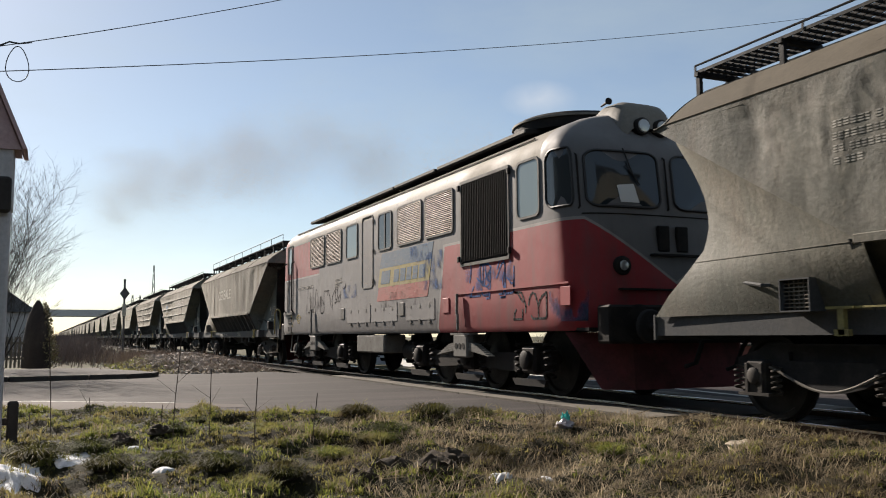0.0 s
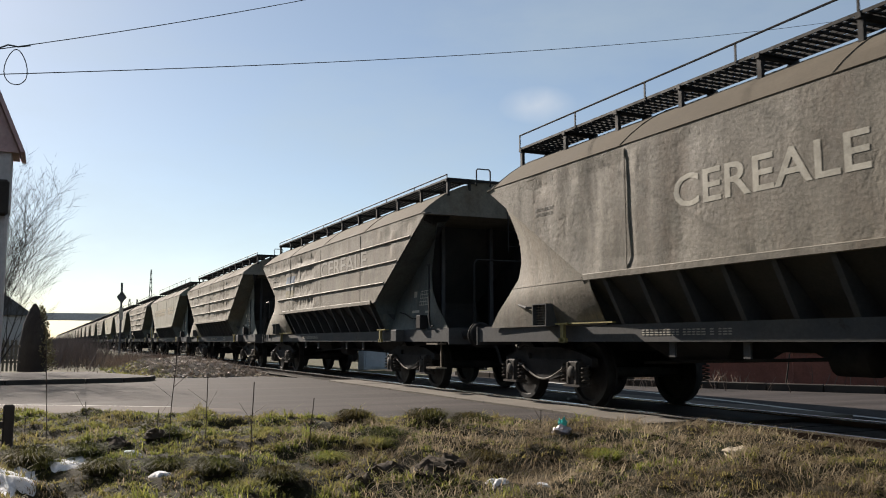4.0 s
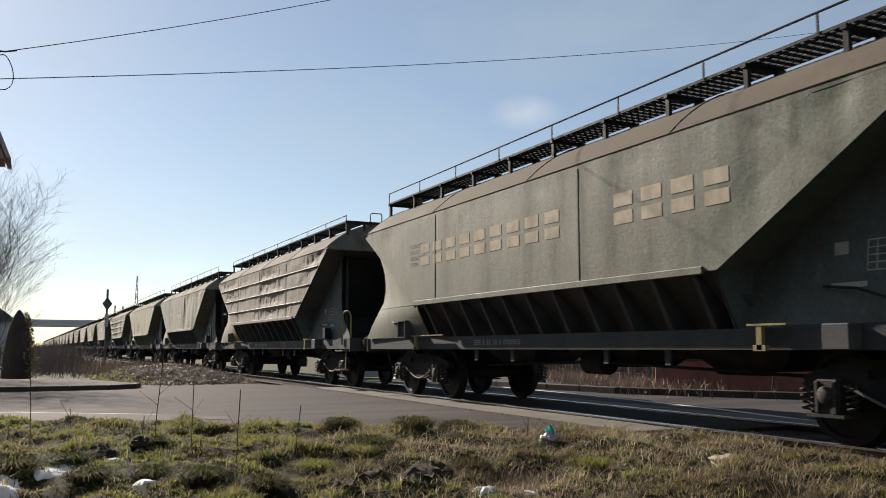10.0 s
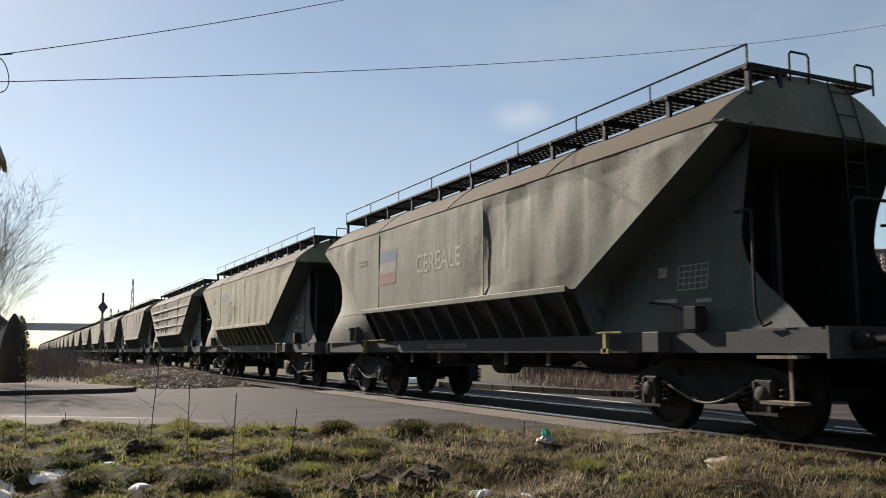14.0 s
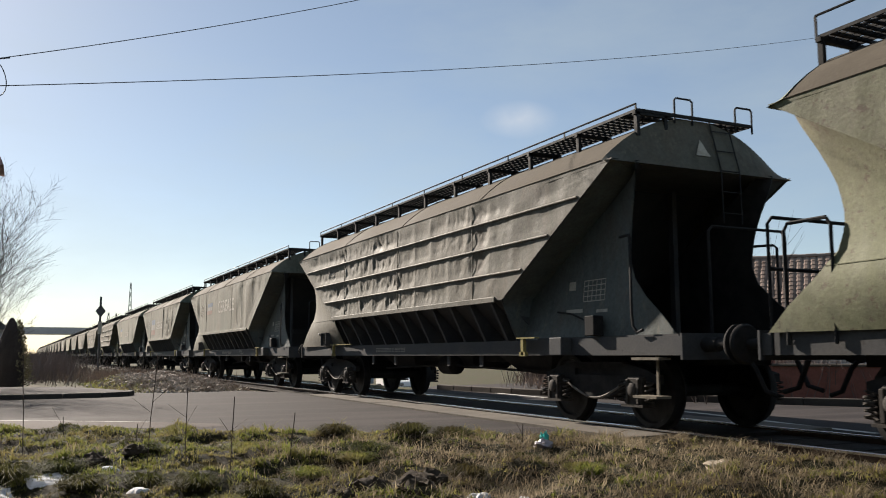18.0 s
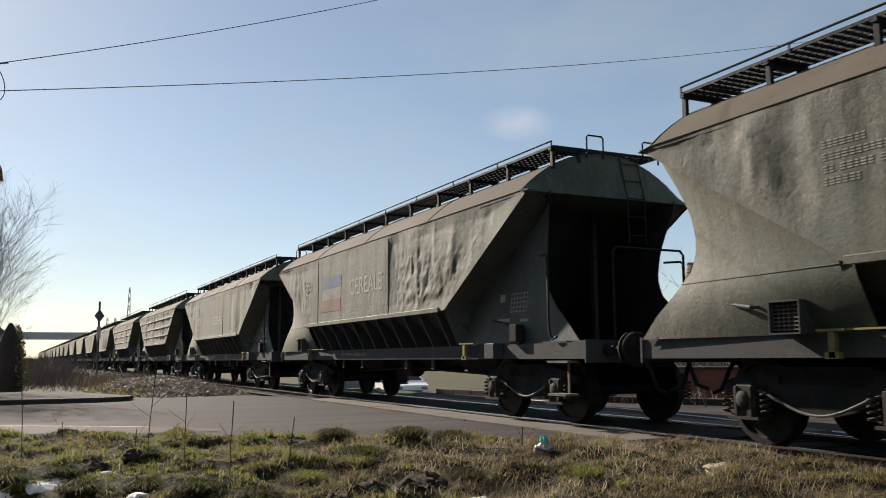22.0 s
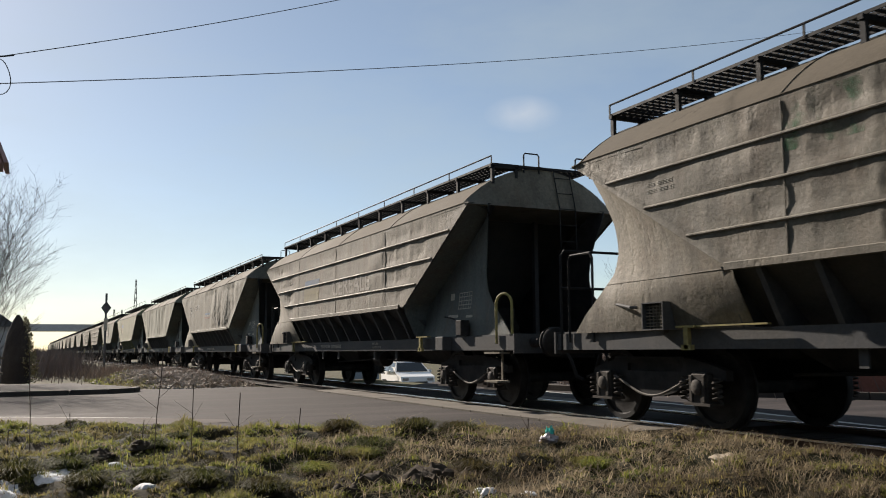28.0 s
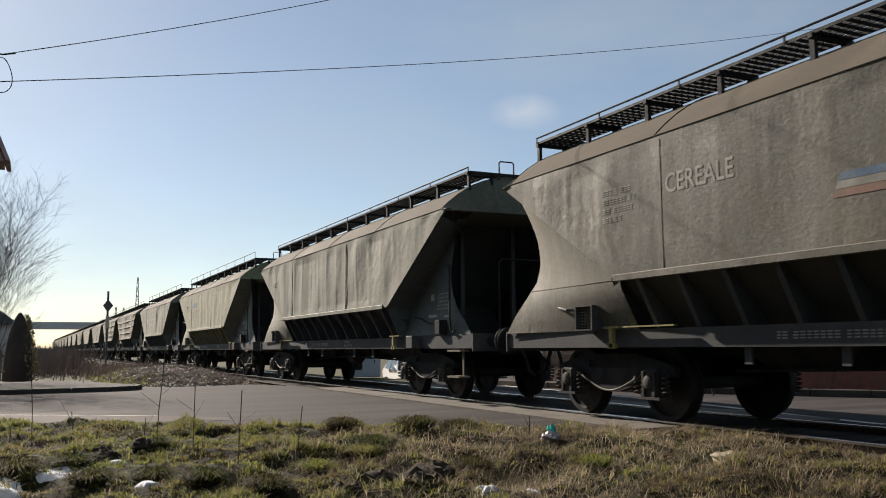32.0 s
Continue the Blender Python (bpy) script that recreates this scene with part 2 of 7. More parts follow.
def wagon_paint(name, color, dust, streak=0.5, dings=0.6, rust=0.66, powder=0.1):
    """Old matt paint: vertical grime streaks, dust in patches, small rust spots."""
    mat, nt, n, bsdf = nodes_of(name)
    streaks = noise_node(nt, 1.6, 6, 0.65, (1.6, 1.6, 0.22))
    patch = noise_node(nt, 0.55, 4, 0.55)
    fine = noise_node(nt, 22, 6, 0.7)
    col = mix(nt, ramp(nt, patch, 0.35, 0.68, dust - 0.25, dust + 0.3), color, DUST)
    col = mix(nt, ramp(nt, streaks, 0.48, 0.72, 0.0, streak), col, tuple(c * 0.45 for c in color))
    col = mix(nt, ramp(nt, noise_node(nt, 0.9, 7, 0.65, (1.5, 1.5, 0.5)), 0.5, 0.66, 0, 0.45), col, tuple(c * 0.55 for c in color))
    col = mix(nt, ramp(nt, noise_node(nt, 3.4, 8, 0.72, (1, 1, 0.7)), 0.52, 0.7, 0, 0.4 + 0.3 * dings), col, tuple(c * 0.4 for c in DUST))
    col = mix(nt, ramp(nt, noise_node(nt, 9, 8, 0.78), rust, rust + 0.05, 0, 0.8), col, (0.065, 0.036, 0.024))
    col = mix(nt, ramp(nt, noise_node(nt, 1.3, 8, 0.72, (1, 1, 0.55)), 0.5, 0.64, 0, 0.3 + 0.25 * dings), col, (0.098, 0.07, 0.044))      # brown stains
    col = mix(nt, ramp(nt, noise_node(nt, 2.1, 7, 0.7), 0.53, 0.66, 0, 0.28), col, (0.06, 0.07, 0.05))                                     # paint that shows through the dust
    hsv = n.new("ShaderNodeHueSaturation")
    chip = mix(nt, ramp(nt, noise_node(nt, 5.5, 8, 0.75, (1, 1, 0.45)), 0.56, 0.66, 0, 0.35), col, tuple(c * 1.5 for c in DUST))
    nt.links.new(ramp(nt, fine, 0.25, 0.75, 0.68, 1.32), hsv.inputs["Value"])
    nt.links.new(chip, hsv.inputs["Color"])
    nt.links.new(hsv.outputs["Color"], bsdf.inputs["Base Color"])
    nt.links.new(ramp(nt, streaks, 0.3, 0.7, 0.62, 0.85), bsdf.inputs["Roughness"])
    bsdf.inputs["Specular IOR Level"].default_value = 0.35
    bsdf.inputs["Sheen Weight"].default_value, bsdf.inputs["Sheen Roughness"].default_value = powder, 0.45        # fine grain dust
    bsdf.inputs["Sheen Tint"].default_value = (1.0, 0.94, 0.82, 1)
    ding = noise_node(nt, 9, 3, 0.5, (1, 1, 0.8))
    add = n.new("ShaderNodeMath")
    add.operation = "MULTIPLY_ADD"
    nt.links.new(ramp(nt, ding, 0.5, 0.75), add.inputs[0])
    nt.links.new(ramp(nt, patch, 0.4, 0.65, 0.0, -1.2 * dings), add.inputs[1])
    nt.links.new(fine, add.inputs[2])
    bump(nt, bsdf, add.outputs[0], 0.55, 0.006 + 0.004 * dings)
    return mat


PAINT = {
    "dusty": wagon_paint("dusty_olive_paint", (0.08, 0.074, 0.06), 0.66, 0.6, 1.0),
    "olive": wagon_paint("olive_paint", (0.07, 0.074, 0.059), 0.34),
    "green": wagon_paint("grey_green_paint", (0.084, 0.102, 0.073), 0.26, dings=0.25),
    "pale": wagon_paint("pale_green_paint", (0.15, 0.158, 0.085), 0.1, dings=0.1, rust=0.56),
    "deep": wagon_paint("deep_green_paint", (0.062, 0.076, 0.054), 0.24, 0.65),
}
# dust-free cool copy for the front plates: their bluish shade is in the colour
END_PAINT = wagon_paint("shaded_end_plate_paint", (0.095, 0.113, 0.11), 0.0, 0.3, 0.3, powder=0.0)
ROOF_DUST = surface("dusty_roof_sheet", (0.08, 0.068, 0.051), (0.1, 0.086, 0.066), (0.052, 0.043, 0.032), 1.2, 30, (0.8, 0.95))
# grimy frame paint; on hopper, pillars and gussets it paints in their shade
FRAME_PAINT = surface("grime_and_shade_paint", (0.064, 0.067, 0.071), (0.09, 0.089, 0.087), (0.045, 0.041, 0.038), 1.5, 30, (0.6, 0.9))
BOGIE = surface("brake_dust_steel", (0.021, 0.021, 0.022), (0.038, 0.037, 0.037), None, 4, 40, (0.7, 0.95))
# paler than the bogie steel: sunlight on boxes and springs is in the colour
AXLE_LIT = surface("dusty_axle_box_paint", (0.04, 0.037, 0.034), (0.07, 0.063, 0.056), (0.022, 0.02, 0.018), 5, 40, (0.6, 0.9))
WHEEL_RIM = surface("worn_wheel_steel", (0.03, 0.03, 0.03), (0.022, 0.021, 0.021), None, 5, 40, (0.5, 0.75), 0.3)
WALK_STEEL = surface("dark_walkway_steel", (0.018, 0.019, 0.021), (0.03, 0.029, 0.028), None, 6, 40, (0.5, 0.8))
PALE_STEEL = surface("bare_pale_fitting", (0.2, 0.18, 0.145), (0.13, 0.11, 0.085), None, 6, 40, (0.5, 0.8))
YELLOW_OLD = surface("faded_yellow_paint", (0.30, 0.26, 0.10), (0.2, 0.175, 0.09), (0.1, 0.06, 0.03), 6, 40, (0.5, 0.8))
LETTER = surface("worn_white_lettering", (0.44, 0.42, 0.36), (0.35, 0.33, 0.28), (0.17, 0.15, 0.115), 9, 60, (0.6, 0.85), relief=0)
FAINT = surface("faded_stencil_paint", (0.34, 0.325, 0.285), (0.28, 0.265, 0.23), (0.2, 0.185, 0.155), 9, 60, (0.6, 0.85), relief=0)
WORN = surface("worn_stencil_paint", (0.29, 0.27, 0.235), (0.24, 0.222, 0.19), (0.18, 0.165, 0.135), 9, 60, (0.6, 0.85), relief=0)
def dust_film(mat, weight):
    """A thin film of fine dust over old paint."""
    bsdf = mat.node_tree.nodes["Principled BSDF"]
    bsdf.inputs["Sheen Weight"].default_value, bsdf.inputs["Sheen Roughness"].default_value = weight, 0.4
    bsdf.inputs["Sheen Tint"].default_value = (1.0, 0.95, 0.92, 1)


CREAM = surface("cream_lettering", (0.429, 0.37, 0.28), (0.338, 0.293, 0.215), None, 6, 60, (0.6, 0.85), relief=0)
for m in (LETTER, FAINT, WORN):
    dust_film(m, 0.16)

# ---------------------------------------------------------------- the hopper wagons
EAVE, EAVE_Z, PLATE_X, PLATE_Z, HALF_W = 6.62, 3.3, 3.88, 1.72, 1.5
RIBS = (2.93, 2.52, 2.115)
SILL_Y, SILL_LO, SILL_HI, SILL_END = 1.2, 0.9, 1.12, 7.27
# pale tone paints the sunlit edge onto the tie bars
TIE = surface("lit_steel_bar", (0.15, 0.14, 0.125), (0.11, 0.10, 0.09), None, 4, 40, (0.6, 0.85))
AXLES = (6.08, 4.32, -4.32, -6.08)


def lerp_table(v, table):
    if v <= table[0][0]:
        return table[0][1]
    for (a, b), (c, d) in zip(table, table[1:]):
        if v <= c:
            return b + (d - b) * (v - a) / (c - a)
    return table[-1][1]


def roof_z(y, half=HALF_W):
    return EAVE_Z + 0.68 * (1 - (abs(y) / half) ** 2.2)


CALM = {11: (-1.7, 1.1), 12: (0.3, 4.0), 14: (-4.3, 3.6), 16: (-3.7, 0.3), 17: (-3.4, -1.9), 19: (-3.5, 1.4), 20: (-3.4, 0.8), 21: (-3.2, 2.1), 23: (-3.3, 1.7), 24: (-3.6, -0.1)}   # sheets that lie flatter where they are lettered


BATTERED = {24: ((0.8, 4.6), (-6.3, -3.2)), 20: ((2.2, 5.6), (-5.6, -2.5)), 14: ((-1.5, 5.0),)}          # stretches of side sheet that took the most knocks


def panel_depth(seed, ribbed, dents):
    """Returns the y of the dented side sheet at (x, z)."""
    def at(x, z):
        v = (z - PLATE_Z) / (EAVE_Z - PLATE_Z)
        half = PLATE_X + (EAVE - PLATE_X) * v
        u = (x + half) / (2 * half)
        edge = max(0.0, min(1, 8 * v, 8 * (1 - v), 14 * u, 14 * (1 - u)))
        soft = noise.noise(Vector((x * 0.9, seed * 7.3, z * 0.7))) * 0.03 + noise.noise(Vector((x * 1.9, seed * 3.1, z * 0.6))) * 0.024
        bay = (x + 3.5) / 0.7                                     # the sheet sags in between its inner stiffeners
        off = abs(bay - math.floor(bay) - 0.5) * 2
        sag = (1 - off ** 5) * 0.016 * max(0.0, 0.55 + noise.noise(Vector((math.floor(bay) * 1.7, seed * 2.9, z * 1.4))))
        hard = max(0.0, noise.noise(Vector((x * 5.6, seed * 5.7, z * (3.6 if ribbed else 1.9)))) - 0.1) * 0.014
        hard += max(0.0, 1 - 3.2 * abs(noise.noise(Vector((x * 1.5 + z * 0.5, seed * 4.1, z * 0.9))))) ** 2 * 0.008
        where = max(0.0, min(1.0, 0.42 + 1.7 * noise.noise(Vector((x * 0.35, seed * 1.9, z * 0.3)))))
        if seed in BATTERED:
            where = 0.15 + 0.85 * max(0.0, 1 - min(max(x0 - x, x - x1, 0.0) for x0, x1 in BATTERED[seed]) * 1.5) * (1.0 if z < 2.55 else max(0.25, 1 - 2.2 * (z - 2.55)))
        knock = noise.voronoi(Vector((x * 7, seed * 9.1, z * 4.5)))[0][0]
        hard += max(0.0, 0.36 - knock) * 0.015
        hard += abs(noise.noise(Vector((x * 5.5 + 0.8 * z, seed * 8.3, z * 3.4)))) * 0.03 + abs(noise.noise(Vector((x * 12 - z, seed * 6.1, z * 8)))) * 0.014     # crumpled creases
        d = soft * dents[0] + sag * (0.5 + 0.4 * dents[1]) + hard * dents[1] * where * (0.62 if ribbed else 0.8)
        if ribbed:
            for r in RIBS:
                d *= min(1.0, abs(z - r) * 8)
        if seed in CALM:
            x0, x1 = CALM[seed]
            off = max(x0 - x, x - x1, 1.9 - z, z - 2.95, 0.0)
            d *= 0.18 + 0.82 * min(1.0, off * 1.1)
        return -HALF_W + d * edge
    return at


def side_panel(seed, ribbed, dents, fine=(330, 48)):
    """One side sheet: a trapezium with dents."""
    skin = panel_depth(seed, ribbed, dents)

    def at(u, v):
        z = PLATE_Z + (EAVE_Z - PLATE_Z) * v
        half = PLATE_X + (EAVE - PLATE_X) * v
        x = -half + 2 * half * u
        return (x, skin(x, z), z)
    return Shape().grid(*fine, at)


def loop_path(a, up, w, n=8):
    """An upright loop of bar: from a, up, round and down at a + w."""
    a, w = Vector(a), Vector(w)
    r = w.length / 2
    mid = a + w / 2 + Vector((0, 0, up - r))
    return [a] + [mid - w.normalized() * r * math.cos(math.pi * i / n) + Vector((0, 0, r * math.sin(math.pi * i / n))) for i in range(n + 1)] + [a + w]


def mirror_y(sh):
    out = Shape()
    out.v = [(x, -y, z) for x, y, z in sh.v]
    out.f = [f[::-1] for f in sh.f]
    return out


def turn_z(sh):
    out = Shape()
    out.v = [(-x, -y, z) for x, y, z in sh.v]
    out.f = list(sh.f)
    return out


def half_turns(sh):
    """The shape on the four corners of a wagon."""
    return [sh, mirror_y(sh), turn_z(sh), turn_z(mirror_y(sh))]


CACHE = {}


def shared(key, make, material, smooth=35):
    if key not in CACHE:
        CACHE[key] = make().mesh(key, material, smooth)
    return CACHE[key]


WING = ((1.12, 6.98, -1.18), (1.37, 6.72, -1.18), (1.6, 6.42, -1.17), (1.85, 6.16, -1.13), (2.05, 6.08, -1.12), (2.25, 6.08, -1.12), (2.5, 6.14, -1.13), (2.8, 6.28, -1.17), (3.13, 6.46, -1.23), (3.31, 6.5, -1.26))


def wing_outer(z, shift):
    """x and y of the cut edge of a corner plate."""
    return lerp_table(z, [(c, a + shift * (1 - 0.55 * max(0, z - 2.4))) for c, a, _ in WING]), lerp_table(z, [(c, q) for c, _, q in WING])


def wing_inner(z):
    """x and y where a corner plate meets the side sheet."""
    if z >= PLATE_Z:
        return PLATE_X - 0.03 + (EAVE - PLATE_X) * (z - PLATE_Z) / (EAVE_Z - PLATE_Z), -HALF_W + 0.035
    return PLATE_X - 0.03, -SILL_Y - (HALF_W - SILL_Y) * (z - SILL_HI) / (PLATE_Z - SILL_HI)


def tucked_y(u, z, yo):
    """y of a front corner plate, which starts deep behind the side sheet's slanted edge and runs out to its own edge."""
    y_in = lerp_table(z, ((1.12, -1.13), (1.4, -1.02), (1.8, -0.95), (3.3, -0.97)))
    return y_in + (yo + 0.09 - y_in) * u ** 0.8


def corner_plate(shift, tucked=False, shade_sheet=False):
    """The big winged plate between side sheet and wagon end, cut out in a curve; front corner on the viewer's side."""
    sh = Shape()
    for off, flip in (((0.02, True),) if shade_sheet else ((0.0, False), (0.016, True))):
        def at(u, v):
            z = SILL_HI + (EAVE_Z - SILL_HI) * v
            (xi, yi), (xo, yo) = wing_inner(z), wing_outer(z, shift)
            xo = max(xo, xi - 0.02)
            if not tucked:
                return (xi + (xo - xi) * u, yi + (yo - 0.07 - yi) * u + off, z)
            if u < 0.01:
                return (xi, yi + off, z)
            u = (u - 0.1) / 0.9
            return (xi + (xo - xi) * max(u, 0.004), tucked_y(u, z, yo) + off, z)
        sh.grid(10, 18, at, flip)
    return sh


def hopper_core():
    """The inner hopper: sloped end walls and lower sides, closed."""
    sh = Shape()
    top = [(-5.2, 1.42, 3.25), (5.2, 1.42, 3.25), (5.2, -1.42, 3.25), (-5.2, -1.42, 3.25)]
    mid = [(-4.2, 1.42, 1.72), (3.78, 1.42, 1.72), (3.78, -1.42, 1.72), (-4.2, -1.42, 1.72)]
    low = [(-4.3, 0.72, 1.05), (4.0, 0.72, 1.05), (4.0, -0.72, 1.05), (-4.3, -0.72, 1.05)]
    sh.add(top + mid + low, [(0, 1, 2, 3)] + [(4 + i, 4 + (i + 1) % 4, (i + 1) % 4, i) for i in range(4)] + [(8 + i, 8 + (i + 1) % 4, 4 + (i + 1) % 4, 4 + i) for i in range(4)] + [(11, 10, 9, 8)])
    for x in (-4.0, 3.8):
        sh.prism([(x, -1.48, 1.74), (x, -1.19, 1.08), (x, 1.19, 1.08), (x, 1.48, 1.74)], (0.02, 0, 0))
    return sh


def underframe():
    """The centre sill below the hopper."""
    sh = Shape()
    return sh.box((0, 0, 0.93), (14.0, 0.5, 0.3))


def chute_shape(x):
    return Shape().add([(x - 1.1, -0.7, 1.1), (x + 1.1, -0.7, 1.1), (x + 1.1, 0.7, 1.1), (x - 1.1, 0.7, 1.1), (x - 0.5, -0.35, 0.66), (x + 0.5, -0.35, 0.66), (x + 0.5, 0.35, 0.66), (x - 0.5, 0.35, 0.66)],
               [(4, 5, 1, 0), (5, 6, 2, 1), (6, 7, 3, 2), (7, 4, 0, 3), (7, 6, 5, 4)])


def brake_gear():
    sh = Shape()
    sh.lathe([(0, 0.1), (0.04, 0.17), (0.5, 0.17), (0.54, 0.1)], (-0.3, -0.55, 0.72), (1, 0, 0), 14)
    sh.rod((0.2, -0.55, 0.72), (3.6, -0.4, 0.62), 0.02)
    sh.rod((-0.3, -0.55, 0.72), (-3.6, -0.4, 0.62), 0.02)
    sh.lathe([(0, 0.08), (0.05, 0.15), (0.9, 0.15), (0.95, 0.08)], (1.2, 0.5, 0.72), (1, 0, 0), 14)
    return sh


def roof_shape():
    sh = Shape()

    def at(u, v):
        y = -HALF_W - 0.003 + (2 * HALF_W + 0.006) * v
        x = -6.42 + 12.84 * u
        return (x, y, roof_z(y, HALF_W + 0.003))
    sh.grid(48, 18, at)
    return sh


def hood_shape():
    """The sloped hood over one wagon end."""
    sh = Shape()

    def at(u, v):
        y = -HALF_W - 0.02 + (2 * HALF_W + 0.04) * v
        z = roof_z(y, HALF_W + 0.02)
        zz = EAVE_Z - 0.03 + (z - EAVE_Z + 0.03) * (1 - u)
        return (6.42 + 0.2 * u, y, zz)
    sh.grid(6, 18, at)
    sh.grid(1, 18, lambda u, v: (6.62 - 1.45 * u, -HALF_W + 2 * HALF_W * v, EAVE_Z - 0.035 - 0.02 * u), True)
    return sh


def gusset_shape():
    """A slanted web plate with a narrow lip along its outer edge."""
    t = 0.014
    sh = Shape().prism([(-t / 2, -HALF_W + 0.02, PLATE_Z), (-t / 2, -SILL_Y + 0.02, SILL_HI), (-t / 2, -0.75, SILL_HI), (-t / 2, -1.38, PLATE_Z)], (t, 0, 0))
    return sh.prism([(-0.035, -HALF_W + 0.008, PLATE_Z), (-0.035, -SILL_Y + 0.008, SILL_HI + 0.003), (-0.035, -SILL_Y + 0.02, SILL_HI + 0.003), (-0.035, -HALF_W + 0.02, PLATE_Z)], (0.07, 0, 0))


def sill_shape():
    """A channel section, open inwards."""
    y, a, c = -SILL_Y, SILL_LO, SILL_HI
    prof = [(y, a), (y + 0.1, a), (y + 0.1, a + 0.016), (y + 0.012, a + 0.016), (y + 0.012, c - 0.016), (y + 0.1, c - 0.016), (y + 0.1, c), (y, c)]
    return Shape().prism([(-SILL_END, q, z) for q, z in prof], (2 * SILL_END, 0, 0))


def side_frame():
    """A bogie's side frame, centred on the bogie, viewer's side."""
    y = -1.0
    sh = Shape()
    end = [(-1.22, 0.55), (-1.22, 0.66), (-0.95, 0.74), (-0.6, 0.80), (-0.5, 0.80), (-0.5, 0.452), (-0.75, 0.56)]
    for sgn in (-1, 1):
        sh.prism([(sgn * x, y, z) for x, z in end][::sgn], (0, 0.10, 0))
    sh.prism([(x, y, z) for x, z in ((-0.5, 0.64), (0.5, 0.64), (0.5, 0.452), (0.38, 0.40), (0.15, 0.345), (-0.15, 0.345), (-0.38, 0.40), (-0.5, 0.452))], (0, 0.10, 0))
    sh.box((0, y + 0.05, 0.765), (1.0, 0.1, 0.07))
    sh.box((0, y - 0.01, 0.805), (1.3, 0.16, 0.016))
    return sh.box((0, y + 0.06, 0.69), (1.02, 0.03, 0.12))


def tie_bar():
    """The sagging flat bar under a side frame."""
    n = 20
    return Shape().tube([(-0.72 + 1.44 * i / n, -1.05, 0.57 - 0.22 * math.sin(math.pi * i / n) ** 1.3) for i in range(n + 1)], 0.015, 6)


def axle_box():
    sh = Shape()
    sh.box((0, -1.0, 0.46), (0.26, 0.20, 0.36), bevel=0.025)
    sh.box((0.1, -1.11, 0.46), (0.05, 0.03, 0.3), bevel=0.008).box((-0.1, -1.11, 0.46), (0.05, 0.03, 0.3), bevel=0.008)
    sh.lathe([(0, 0.085), (0.03, 0.085), (0.045, 0.06), (0.05, 0.02)], (0, -1.1, 0.48), (0, -1, 0), 14)
    sh.box((0, -1.03, 0.29), (0.42, 0.2, 0.03))
    return sh


def spring_shape(x0):
    sh = Shape()
    turns, n = 4.5, 40
    sh.tube([(x0 + 0.05 * math.cos(2 * math.pi * turns * i / n), -1.06 + 0.05 * math.sin(2 * math.pi * turns * i / n), 0.32 + 0.26 * i / n) for i in range(n + 1)], 0.013, 4)
    return sh


def wheel_shape(y, r):
    w = -1 if y < 0 else 1
    prof = [(0.0, 0.09), (0.0, r * 0.34), (0.035, r * 0.5), (0.03, r * 0.82), (-0.005, r * 0.86), (-0.005, r - 0.008), (0.02, r), (0.105, r + 0.003), (0.108, r + 0.03), (0.135, r + 0.026), (0.135, r * 0.86), (0.07, r * 0.82), (0.07, r * 0.34), (0.12, r * 0.3), (0.12, 0.09)]
    return Shape().lathe(prof, (0, y, 0), (0, -w, 0), 26)


def axle_shape():
    return Shape().lathe([(0, 0.06), (0.18, 0.065), (0.2, 0.085), (0.5, 0.075), (1.52, 0.075), (1.82, 0.085), (1.84, 0.065), (2.02, 0.06)], (0, -1.01, 0), (0, 1, 0), 12)


def buffer_shape():
    return Shape().lathe([(0, 0.12), (0.02, 0.12), (0.03, 0.085), (0.30, 0.08), (0.31, 0.06), (0.55, 0.055), (0.57, 0.2), (0.60, 0.22), (0.615, 0.22), (0.63, 0.15)], (7.2, -0.88, 1.02), (1, 0, 0), 20)


def letters(word, parent, material, x0, z0, height, y, name="lettering", stretch=1.0, slant=0.0):
    """Raised paint letters on the viewer's side, x growing to the reader's right."""
    cu = bpy.data.curves.new("lettering", "FONT")
    cu.body, cu.size, cu.extrude, cu.offset, cu.resolution_u = word, height / 0.72, 0.0, 0.016, 3
    tmp = bpy.data.objects.new("tmp", cu)
    scene.collection.objects.link(tmp)
    me = bpy.data.meshes.new_from_object(tmp.evaluated_get(bpy.context.evaluated_depsgraph_get()))
    bpy.data.objects.remove(tmp)
    me.name = name
    me.transform(Matrix.Translation((x0, y, z0)) @ Matrix.Rotation(radians(90), 4, "X") @ Matrix.Diagonal((stretch, 1, 1, 1)))
    me.materials.clear()
    me.materials.append(material)
    ob = new(name, me)
    ob.parent = parent
    return ob


def bars(parent, material, x0, z0, rows, y, seed, name="worn_marking", skin=None):
    """Unreadable small print: rows of little dashes; rows: (length, height)."""
    rnd = random.Random(seed)
    sh = Shape()
    z = z0
    for length, h in rows:
        x = x0
        while x < x0 + length:
            w = rnd.uniform(0.5, 0.8) * h
            for cz in (0.16, 0.5, 0.84):
                sh.box((x + w / 2, y, z + h * cz), (w, 0.003, 0.17 * h))
            x += w + h * 0.28 + (h * 0.6 if rnd.random() < 0.18 else 0)
        z -= h * 1.5
    if skin:
        sh.v = [(x, skin(x, z) + q - y - 0.002, z) for x, q, z in sh.v]
    tagged(part(name, sh, material, parent, smooth=0), kind="stuff")


def wheelset(parent, x, r, key):
    ws = part("wheelset", shared("axle", axle_shape, BOGIE), BOGIE, parent)
    ws.location = (x, 0, r)
    for y in (-0.82, 0.82):
        part("wheel", shared(f"wheel_{key}_{y}", lambda: wheel_shape(y, r), WHEEL_RIM), WHEEL_RIM, ws)
    return ws


